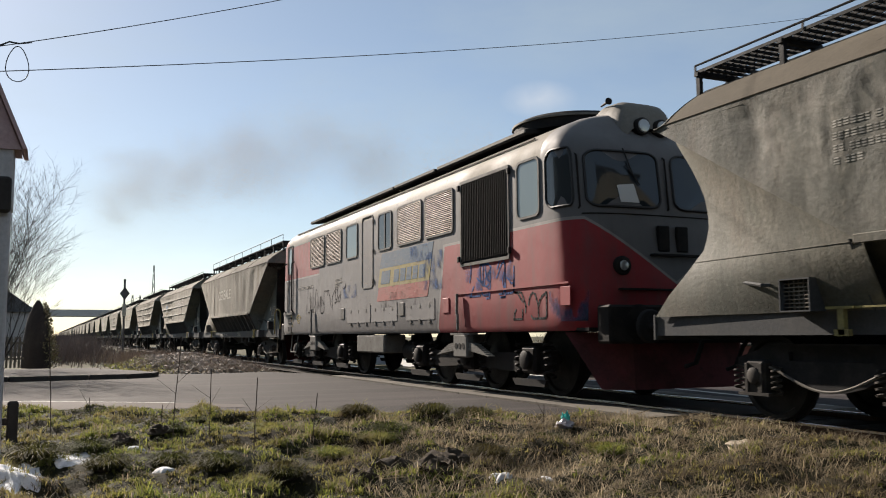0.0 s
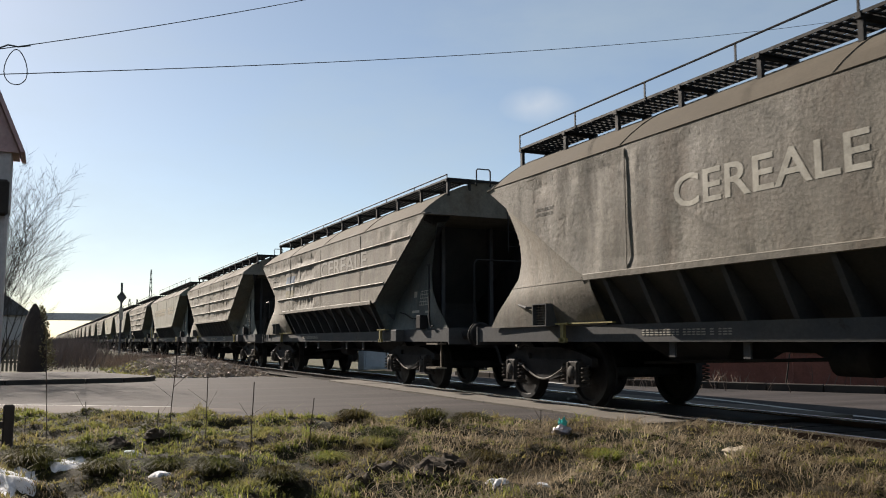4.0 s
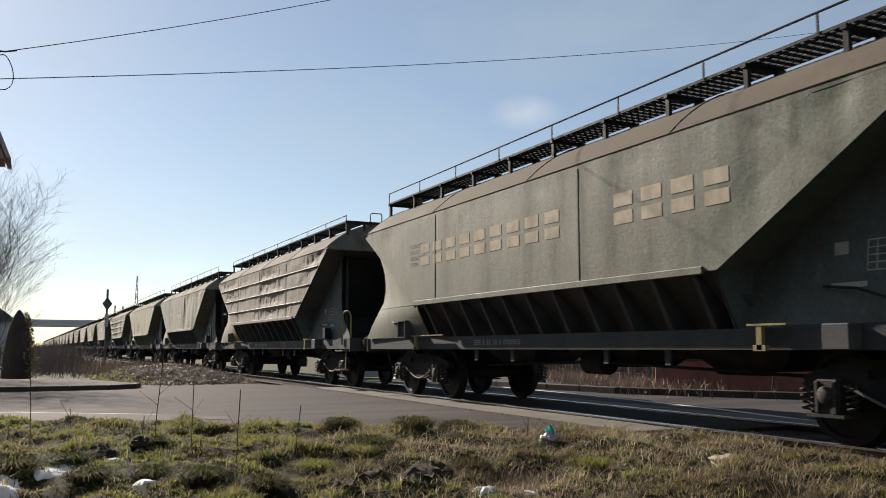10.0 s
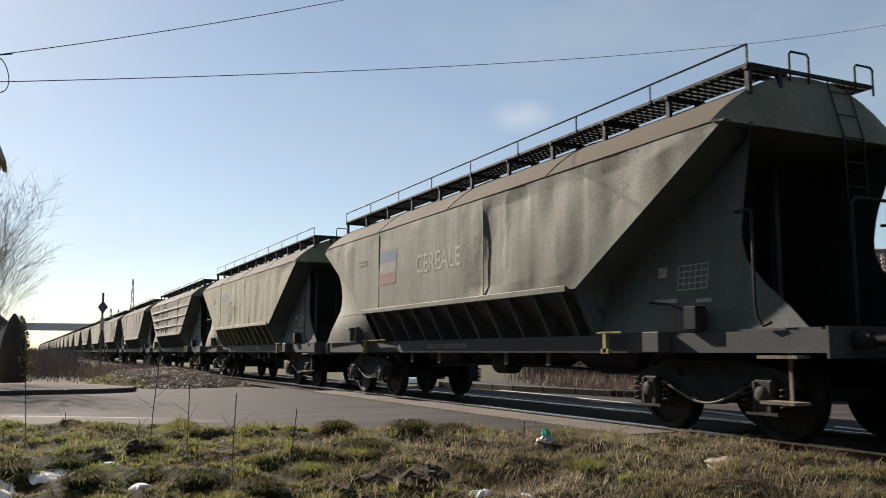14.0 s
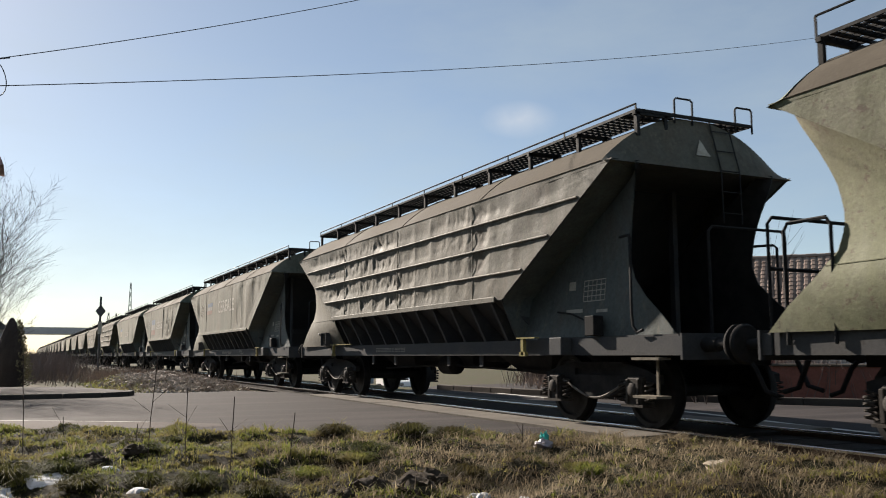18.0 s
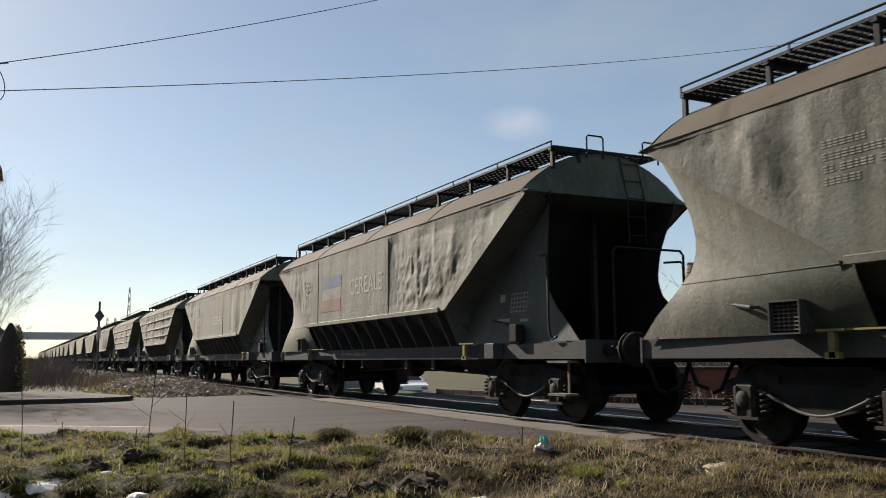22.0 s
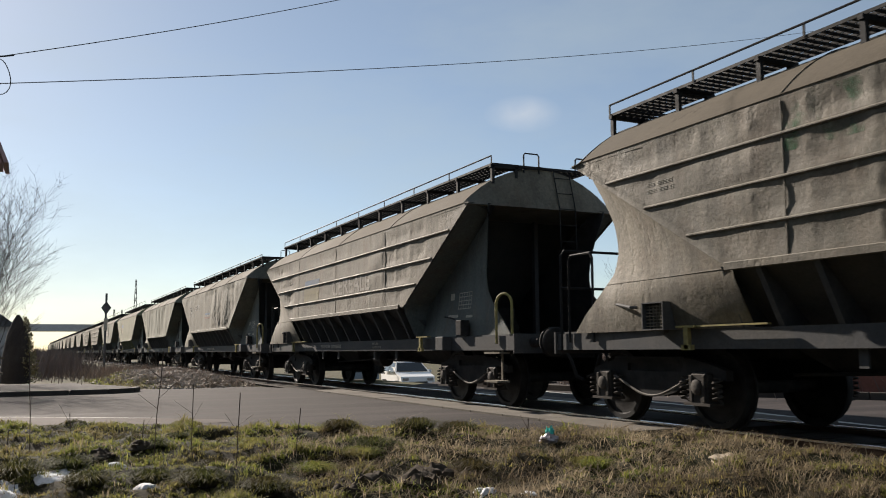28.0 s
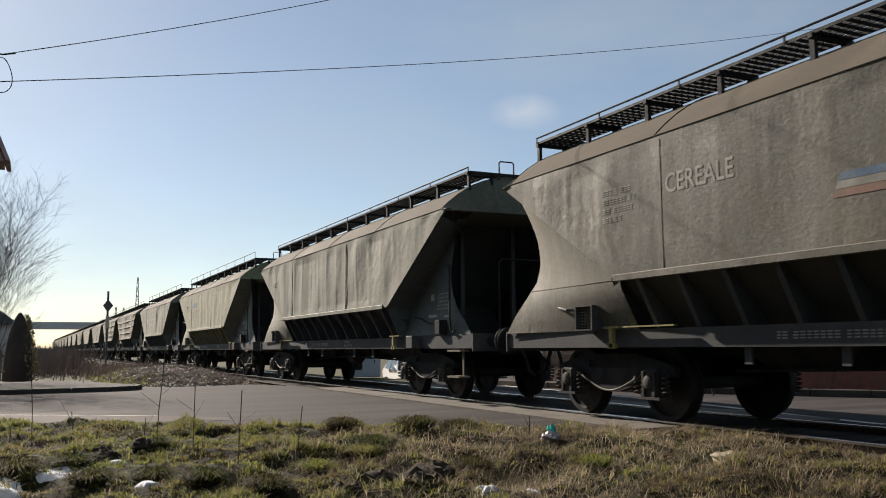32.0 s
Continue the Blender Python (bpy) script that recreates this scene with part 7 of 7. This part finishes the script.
for i in range(7000):
    u, v = r.uniform(0.03, 0.98), r.uniform(0.08, 0.92)
    p = Vector(heap(u, v))
    h = r.uniform(0.03, 0.13) * (1.4 if v > 0.5 else 1.0)
    d = Vector((r.uniform(-1, 1), r.uniform(-1, 1), r.uniform(0.5, 1.2))) * h
    s = Vector((r.uniform(-1, 1), r.uniform(-1, 1), 0)).normalized() * 0.009
    hw.add([p - s, p + s, p + d], [(0, 1, 2)])
solid("heap_weeds", hw, DRY, "short dead weeds growing over the earth heap", "weeds", kind="stuff", smooth=0)

# a waiting car and a roadside cabinet beyond the line
CAR_WHITE = plain("white_car_paint", (0.82, 0.82, 0.80), 0.25)
TYRE = plain("tyre_rubber", (0.02, 0.02, 0.02), 0.8)


def hatchback(m):
    car = thing("white_hatchback", "white hatchback waiting on the road beyond the railway", "car", m)
    half = [(2.0, 0.32, 0.70), (2.02, 0.55, 0.78), (1.9, 0.80, 0.80), (1.0, 0.98, 0.84), (0.35, 1.42, 0.62), (0.0, 1.50, 0.60), (-1.2, 1.50, 0.60), (-1.85, 1.05, 0.74), (-1.95, 0.9, 0.8), (-1.95, 0.4, 0.76), (-1.8, 0.25, 0.72), (1.8, 0.22, 0.7)]
    n = len(half)
    sh = Shape().add([(x, -w, z) for x, z, w in half] + [(x, w, z) for x, z, w in half], [tuple(range(n - 1, -1, -1)), tuple(range(n, 2 * n))] + [(i, (i + 1) % n, n + (i + 1) % n, n + i) for i in range(n)])
    part("body", sh, CAR_WHITE, car, smooth=50)
    part("windscreen", Shape().add([(0.98, -0.76, 1.0), (0.98, 0.76, 1.0), (0.38, 0.58, 1.41), (0.38, -0.58, 1.41)], [(0, 1, 2, 3)]).add([(1.0, -0.76, 1.01), (1.0, 0.76, 1.01), (0.40, 0.58, 1.42), (0.40, -0.58, 1.42)], [(0, 1, 2, 3)]), DARK_GLASS, car, smooth=0)
    for s in (-1, 1):
        part("side_window", Shape().add([(0.75, s * 0.815, 1.0), (-0.35, s * 0.815, 1.0), (-0.3, s * 0.645, 1.43), (0.32, s * 0.645, 1.41)], [(0, 1, 2, 3)]), DARK_GLASS, car, smooth=0)
        part("side_window", Shape().add([(-0.45, s * 0.815, 1.0), (-1.5, s * 0.80, 1.02), (-1.3, s * 0.645, 1.42), (-0.4, s * 0.645, 1.43)], [(0, 1, 2, 3)]), DARK_GLASS, car, smooth=0)
        part("mirror", Shape().box((0.7, s * 0.92, 1.02), (0.1, 0.2, 0.14), bevel=0.03), CAR_WHITE, car)
        part("headlamp", Shape().box((1.95, s * 0.58, 0.68), (0.14, 0.28, 0.14), bevel=0.03), LAMP_GLASS, car, "clear headlamp")
        for x in (1.25, -1.3):
            wh = part("wheel", Shape().lathe([(0, 0.2), (0, 0.29), (0.02, 0.31), (0.18, 0.31), (0.2, 0.29)], (x, s * 0.8 - 0.1, 0.31), (0, 1, 0), 18), TYRE, car)
            part("rim", Shape().lathe([(0, 0.19), (0.02, 0.17), (0.03, 0.05)], (x, s * 0.9, 0.31), (0, s, 0), 14), CHROME, wh)
    part("grille", Shape().box((2.0, 0, 0.5), (0.08, 0.9, 0.16), bevel=0.02), RUBBER, car)
    part("roof_sign", Shape().box((-0.1, 0, 1.58), (0.18, 0.6, 0.12), bevel=0.03), LETTER, car)
    return car


hatchback(pose(-38.4, 8.55, -1.08, 0, 0, -8))
CAB_BLUE = surface("pale_blue_cabinet_paint", (0.42, 0.46, 0.50), (0.36, 0.40, 0.44), None, 2, 30, (0.4, 0.6))
cb = thing("roadside_cabinet", "pale blue-grey steel cabinet beyond the rails", "cabinet", pose(-29.5, 3.0, -0.1))
part("box", Shape().box((0, 0, 0.5), (0.6, 1.1, 1.0), bevel=0.03), CAB_BLUE, cb)
part("door", Shape().box((0.31, 0, 0.52), (0.02, 0.95, 0.85), bevel=0.005), CAB_BLUE, cb)
part("handle", Shape().box((0.33, 0.3, 0.55), (0.03, 0.03, 0.12)), RUBBER, cb)

# ---------------------------------------------------------------- grass, litter and snow on the verge
def grass_paint(name, a, b, c):
    mat, nt, n, bsdf = nodes_of(name)
    geo = n.new("ShaderNodeNewGeometry")
    patchy = noise_node(nt, 0.8, 4, 0.6, vary=False)
    col = mix(nt, ramp(nt, geo.outputs["Random Per Island"], 0.1, 0.9), a, b)
    col = mix(nt, ramp(nt, patchy, 0.45, 0.6), col, c)
    nt.links.new(col, bsdf.inputs["Base Color"])
    bsdf.inputs["Roughness"].default_value = 0.7
    bsdf.inputs["Specular IOR Level"].default_value = 0.15
    glow, both = n.new("ShaderNodeBsdfTranslucent"), n.new("ShaderNodeMixShader")     # thin blades let light through
    nt.links.new(col, glow.inputs["Color"])
    both.inputs[0].default_value = 0.55
    nt.links.new(bsdf.outputs[0], both.inputs[1])
    nt.links.new(glow.outputs[0], both.inputs[2])
    nt.links.new(both.outputs[0], n["Material Output"].inputs["Surface"])
    return mat


GRASS = grass_paint("winter_grass", (0.1, 0.13, 0.025), (0.23, 0.235, 0.058), (0.21, 0.18, 0.07))
STRAW = grass_paint("dry_straw", (0.21, 0.172, 0.115), (0.34, 0.28, 0.19), (0.12, 0.095, 0.062))
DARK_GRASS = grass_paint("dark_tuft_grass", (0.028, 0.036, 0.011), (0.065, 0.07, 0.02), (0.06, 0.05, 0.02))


def blades(sh, r, x, y, z, h, w, lean, spread=1.0):
    a = r.uniform(0, 6.28)
    d = Vector((math.cos(a), math.sin(a), 0))
    s = Vector((-d.y, d.x, 0)) * w
    p = Vector((x, y, z - 0.01))
    m = p + d * lean * 0.35 * spread + Vector((0, 0, h * 0.62))
    e = p + d * lean * spread + Vector((0, 0, h * r.uniform(0.75, 1.0)))
    sh.add([p - s, p + s, m + s * 0.75, m - s * 0.75, e], [(0, 1, 2, 3), (3, 2, 4)])


def in_verge(r):
    while True:
        x, y = r.uniform(-13.3, -2.0), r.uniform(-9.2, -1.0)
        far2 = math.hypot(x, y + 7.9)
        if verge(x, y) > 0.02 + 0.1 * (noise.noise(Vector((x * 2, y * 2, 9))) + 0.3) and far2 > 3.2:
            return x, y


r = random.Random(21)
green, straw, dark = Shape(), Shape(), Shape()
for _ in range(19000):                # small clumps: blades that spread from one root
    cx, cy = in_verge(r)
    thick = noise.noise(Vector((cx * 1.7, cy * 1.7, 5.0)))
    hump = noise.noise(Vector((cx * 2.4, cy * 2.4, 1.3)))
    dry = noise.noise(Vector((cx * 0.8, cy * 0.8, 2.0))) + (0.75 if cx > -8.6 and cy > -4.8 else -0.25)
    if thick + 0.8 * hump < (-0.2 if cy > -5.2 else -0.06) and r.random() < 0.3:
        continue
    tall = r.uniform(0.025, 0.07) * (0.75 + 1.1 * max(0, thick + 0.5 * hump)) * (1.8 if r.random() < 0.06 else 1.0)
    wind, q = r.uniform(0, 6.28), r.random()
    # hollows and thin spots take darker blades, which paints their shade in
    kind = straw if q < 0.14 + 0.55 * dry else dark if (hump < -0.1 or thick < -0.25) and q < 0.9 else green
    for _b in range(r.randint(8, 14)):
        x, y = cx + r.gauss(0, 0.022), cy + r.gauss(0, 0.022)
        h = tall * r.uniform(0.5, 1.15)
        blades(kind if r.random() < 0.88 else straw, r, x, y, ground_z(cx, cy), h, 0.0034 if kind is straw else 0.0045, h * r.uniform(0.4, 1.5))
solid("grass", green, GRASS, "short green winter grass on the verge", "grass", kind="stuff", smooth=0)
solid("dark_grass", dark, DARK_GRASS, "grass in the hollows of the verge, its shade put into the colour", "grass", kind="stuff", smooth=0)
hg = Shape()
for _ in range(4500):
    u, v = r.uniform(0.02, 0.99), min(0.95, abs(r.gauss(0.0, 0.14)) + 0.03)
    p = heap(u, v)
    blades(hg, r, p[0], p[1], p[2], r.uniform(0.03, 0.08), 0.010, r.uniform(0.03, 0.1))
solid("heap_grass", hg, GRASS, "short green grass along the foot of the earth heap", "grass", kind="stuff", smooth=0)
solid("dry_grass", straw, STRAW, "dry straw-coloured grass on the verge", "grass", kind="stuff", smooth=0)

TUFTS = [(-9.11, -5.72, 0.17), (-9.6, -4.6, 0.17), (-8.98, -3.94, 0.2), (-8.88, -3.46, 0.19), (-8.12, -4.77, 0.19), (-7.81, -4.99, 0.15), (-7.74, -6.87, 0.17), (-8.14, -6.27, 0.14), (-7.98, -7.93, 0.2), (-8.35, -7.5, 0.16), (-7.3, -5.6, 0.14), (-7.0, -6.6, 0.17),
         (-8.9, -6.7, 0.12), (-7.1, -3.6, 0.14), (-6.7, -4.4, 0.15), (-6.4, -3.4, 0.14), (-6.6, -6.2, 0.16), (-7.3, -7.4, 0.16), (-9.6, -6.4, 0.10), (-8.3, -5.5, 0.12)]
SOIL = surface("bare_dark_soil", (0.035, 0.028, 0.02), (0.055, 0.044, 0.033), None, 5, 30, (0.9, 1), relief=0.02)
for i, (x, y, h) in enumerate(TUFTS):
    z = ground_z(x, y)
    tf = thing("grass_tuft", "thick dark green grass tussock", "grass tuft", group="tussocks on the verge")
    part("clod", Shape().ball((x, y, z), h * 0.7, 14, 8, (1.2, 1.0, 0.4)), SOIL, tf)
    sh = Shape()
    for _ in range(620):
        a, q = r.uniform(0, 6.28), h * math.sqrt(r.random()) * 0.95
        px, py = x + 1.25 * q * math.cos(a), y + q * math.sin(a)
        pz = z + h * 0.3 * math.sqrt(max(0, 1 - (q / h) ** 2)) - 0.01
        hh = h * r.uniform(0.35, 0.85)
        d = Vector((math.cos(a), math.sin(a), 0)) * hh * r.uniform(0.3, 1.3) * (0.3 + q / h) + Vector((r.uniform(-0.3, 0.3), r.uniform(-0.3, 0.3), 0)) * hh
        s, p = Vector((-d.y, d.x, 0)).normalized() * 0.0042, Vector((px, py, pz))
        m = p + d * 0.45 + Vector((0, 0, hh * 0.55))
        sh.add([p - s, p + s, m + s * 0.8, m - s * 0.8, p + d * 1.25 + Vector((0, 0, hh * r.uniform(0.15, 0.7)))], [(0, 1, 2, 3), (3, 2, 4)])
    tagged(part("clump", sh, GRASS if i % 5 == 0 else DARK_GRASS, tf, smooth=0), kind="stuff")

dw = Shape()
for _ in range(15000):
    x, y = r.uniform(-9.0, -2.2), r.uniform(-5.8, -1.0)
    if verge(x, y) < 0.02 or y < -5.4 + (x + 9) * -0.25 - 0.2:
        continue
    h = r.uniform(0.05, 0.16) * (0.6 + 0.7 * max(0, noise.noise(Vector((x * 1.4, y * 1.4, 7))) + 0.4))
    blades(dw, r, x, y, ground_z(x, y), h, 0.0032, h * r.uniform(0.5, 2.6))
solid("dry_weeds", dw, STRAW, "long flattened dry weeds near the track", "weeds", kind="stuff", smooth=0)
ls = Shape()
for _ in range(900):
    x, y = r.uniform(-8.9, -2.4), r.uniform(-6.0, -1.1)
    if verge(x, y) < 0.05:
        continue
    a, ln, z = r.uniform(0, 3.14), r.uniform(0.08, 0.26), ground_z(x, y)
    d = Vector((math.cos(a), math.sin(a), r.uniform(-0.05, 0.35))) * ln
    ls.rod(Vector((x, y, z + 0.03)), Vector((x, y, z + 0.03)) + d, 0.0028, 4, 0.002)
solid("fallen_stems", ls, STRAW, "fallen pale dead stems on the grass", "stems", kind="stuff", smooth=0)

# lone dead stalks
STALK = plain("dead_stalk", (0.07, 0.05, 0.04), 0.8)
for x, y, h, sp in ((-9.35, -7.8, 0.95, 0), (-8.5, -6.77, 0.98, 5), (-8.53, -6.43, 0.62, 2), (-7.32, -6.27, 0.6, 2), (-7.9, -5.6, 0.42, 0), (-10.4, -7.4, 0.2, 1), (-10.0, -6.7, 0.2, 1), (-8.2, -2.95, 0.22, 1), (-9.6, -8.0, 0.2, 0)):
    z = ground_z(x, y)
    st = thing("dead_stalk", "thin dark dead weed stalk", "weed", group="dead stalks")
    bend = Vector((r.uniform(-0.1, 0.1), r.uniform(-0.05, 0.12), 0)) * h
    pts = [Vector((x, y, z - 0.02)), Vector((x, y, z)) + bend * 0.3 + Vector((0, 0, h * 0.4)), Vector((x, y, z)) + bend * 0.9 + Vector((0, 0, h * 0.75)), Vector((x, y, z)) + bend * 1.2 + Vector((0, 0, h))]
    part("stem", Shape().tube(pts, 0.0045, 5), STALK, st)
    for k in range(sp):
        b0 = pts[1].lerp(pts[3], 0.1 + 0.16 * k)
        part("twig", Shape().rod(b0, b0 + Vector((r.uniform(-0.08, 0.08), r.choice((-1, 1)) * r.uniform(0.08, 0.2), r.uniform(0.08, 0.22))), 0.0028, 4, 0.0015), STALK, st)

# old snow in the hollows
for x, y, sx, sy in ((-7.95, -7.57, 0.32, 0.24), (-8.4, -7.12, 0.16, 0.1), (-7.3, -8.05, 0.5, 0.26), (-7.35, -6.96, 0.12, 0.09), (-6.9, -8.2, 0.3, 0.2), (-7.68, -5.57, 0.08, 0.05), (-5.74, -4.79, 0.12, 0.08), (-5.6, -4.5, 0.09, 0.05)):
    z = ground_z(x, y)
    seed = x * 3 + y

    def dome(u, v):
        a, q = 2 * math.pi * u, v
        k = 1 + 0.75 * noise.noise(Vector((math.cos(a) * 1.6, math.sin(a) * 1.6, seed))) + 0.3 * noise.noise(Vector((math.cos(a) * 5, math.sin(a) * 5, seed)))
        px, py = x + sx * q * k * math.cos(a), y + sy * q * k * math.sin(a)
        return (px, py, ground_z(px, py) + 0.018 * (1 - q ** 2) + 0.03 * noise.noise(Vector((px * 9, py * 9, 1))) + 0.02 - 0.05 * q ** 6)
    solid("snow_patch", Shape().grid(48, 12, dome), SNOW, "small remnant of old snow in the grass", "snow", "snow remnants", smooth=80)

# rubble, bags and bottles


def lump(x, y, s, name, label, category, material, flat=0.7, seed=0, rough=0.35, sink=0.2):
    z = ground_z(x, y)
    sh = Shape().ball((0, 0, 0), 1, 28, 16)
    sh.v = [(x + s * a * (1 + rough * noise.noise(Vector((a * 1.7, b * 1.7, c * 1.7 + seed)))) * 1.25, y + s * b * (1 + rough * noise.noise(Vector((a * 1.7 + 5, b * 1.7, c * 1.7 + seed)))),
             z + s * flat * (c + 1 - 2 * sink) * (1 + rough * noise.noise(Vector((a * 2, b * 2 + 3, c * 2 + seed))) + rough * 0.5 * noise.noise(Vector((a * 5, b * 5 + 3, c * 5 + seed))))) for a, b, c in sh.v]
    solid(name, sh, material, label, category, smooth=50)


for i, (x, y, s) in enumerate(((-6.45, -4.9, 0.17), (-6.45, -5.4, 0.18), (-6.2, -5.7, 0.12), (-6.15, -5.15, 0.15), (-8.85, -6.85, 0.11), (-8.85, -7.2, 0.11))):
    lump(x, y, s, "earth_lump", "dark lump of broken asphalt and earth", "lump", SOIL, 0.45, i * 3.1, 0.6)
BAG = plain("milky_plastic_bag", (0.3, 0.27, 0.285), 0.35)
TEAL = plain("teal_plastic", (0.03, 0.38, 0.34), 0.4)
CARTON = surface("dirty_carton", (0.36, 0.31, 0.24), (0.28, 0.24, 0.18), None, 4, 30, (0.7, 0.9))
lump(-7.6, -3.07, 0.075, "plastic_bag", "crumpled milky plastic bag in the grass", "litter", BAG, 0.75, 4, 0.6)
lump(-7.72, -2.98, 0.04, "plastic_cup", "small crumpled teal plastic cup", "litter", TEAL, 1.0, 6, 0.4, -1.2)
lump(-5.95, -2.25, 0.15, "carton", "dirty flattened carton in dry grass", "litter", CARTON, 0.3, 8, 0.5)
lump(-5.85, -1.97, 0.05, "plastic_bottle", "crushed clear plastic bottle", "litter", CAB_BLUE, 0.7, 9, 0.5)
for x, y in ((-10.6, -6.0), (-11.2, -6.8), (-8.9, -5.0), (-9.5, -5.9), (-8.4, -5.6)):
    lump(x, y, 0.03, "pale_stone", "small pale stone in the grass", "stone", CARTON, 0.6, x, 0.4)


# ---------------------------------------------------------------- exhaust smoke: drifting puffs of soot flakes
def smoke_paint():
    mat, nt, n, bsdf = nodes_of("thin_exhaust_smoke")
    bsdf.inputs["Base Color"].default_value = (0.30, 0.27, 0.23, 1)
    bsdf.inputs["Roughness"].default_value = 1.0
    bsdf.inputs["Specular IOR Level"].default_value = 0.0
    glow, both = n.new("ShaderNodeBsdfTranslucent"), n.new("ShaderNodeMixShader")
    glow.inputs["Color"].default_value = (0.30, 0.27, 0.23, 1)
    both.inputs[0].default_value = 0.5
    for a, b in ((bsdf.outputs[0], both.inputs[1]), (glow.outputs[0], both.inputs[2]), (both.outputs[0], n["Material Output"].inputs["Surface"])):
        nt.links.new(a, b)
    return mat


SMOKE = smoke_paint()
PUFFS = []
dice = np.random.RandomState(5)
for i in range(13):
    birth = -4.2 + 0.45 * i
    sx, sz, count = 2.0 - 0.05 * i, 1.05 - 0.05 * i, 48000
    knots = dice.normal(size=(9, 3)) * (sx * 0.7, 0.5, sz * 0.7)
    size = dice.uniform(0.45, 0.95, 9)
    pick = dice.randint(0, 9, count)
    centre = knots[pick] + dice.normal(size=(count, 3)) * np.stack((size[pick], np.full(count, 0.5), size[pick] * 0.6), 1)
    flakes = centre[:, None, :] + dice.normal(size=(count, 3, 3)) * 0.0048
    sh = Shape()
    sh.v = [tuple(p) for p in flakes.reshape(-1, 3).tolist()]
    sh.f = [(3 * j, 3 * j + 1, 3 * j + 2) for j in range(count)]
    PUFFS.append((solid("smoke_puff", sh, SMOKE, "thin brown-grey puff of diesel exhaust smoke", "smoke", "exhaust smoke", kind="stuff", smooth=0), birth))

# ---------------------------------------------------------------- motion
TRAVEL = [(0, 0.0), (1, 7.13), (2, 14.27), (3, 21.5), (4, 28.5), (6, 42.4), (7, 49.47), (9, 63.77), (11.5, 81.76), (13, 92.6), (16, 114.5), (19, 136.6), (22, 158.9), (23, 166.45), (28, 204.0), (32, 234.0)]


def travelled(t):
    for (a, p), (b, q) in zip(TRAVEL, TRAVEL[1:]):
        if t <= b:
            return p + (q - p) * (t - a) / (b - a)
    return TRAVEL[-1][1]


def puff_rows(birth):
    """A puff leaves the stack, hangs in the air while the train runs on, drifts, turns and is blown upwards."""
    rows = []
    for i in range(0, 27):
        t = i * 0.25
        if t > 6:
            break
        age = t - birth
        x_stack = -16.8 + (travelled(birth) if birth > 0 else 7.1 * birth)
        if age < 0:
            rows.append((t, pose(-16.6 + travelled(t), 0, 2.4)))
        else:
            rise = 2.9 * (1 - math.exp(-age / 0.5)) + 0.62 * age
            late = max(0.0, t - 1.05)
            rows.append((t, pose(x_stack - 0.4 * age - 9 * late, -1.15 * age, 2.4 + rise + 7.5 * late ** 2 + 0.5, 0, 0, min(85, 45 * late))))
    last = rows[-1][1].translation
    rows.append((32, pose(last.x - 60, last.y, last.z + 60, 0, 0, 85)))
    return rows


def motions():
    for ob, birth in PUFFS:
        walk(ob, puff_rows(birth))
    for ob in TRAIN + [LOCO]:
        x0 = ob.location.x
        walk(ob, [(t, pose(x0 + s, 0, 0)) for t, s in TRAVEL])
    steps = [i * 2 / 30 for i in range(481)]
    turning = {}
    for ob in TRAIN + [LOCO]:
        for ws in [c for c in ob.children if c.name.startswith("wheelset")]:
            x, r = round(ws.location.x, 2), ws.location.z
            key = (x, round(r, 2))
            if key not in turning:
                walk(ws, [(t, pose(x, 0, r) @ Matrix.Rotation(travelled(t) / r, 4, "Y")) for t in steps])
                turning[key] = ws.animation_data.action
            else:
                ws.rotation_mode = "QUATERNION"
                ws.animation_data_create()
                ws.animation_data.action = turning[key]
                ws.animation_data.action_slot = turning[key].slots[0]


motions()
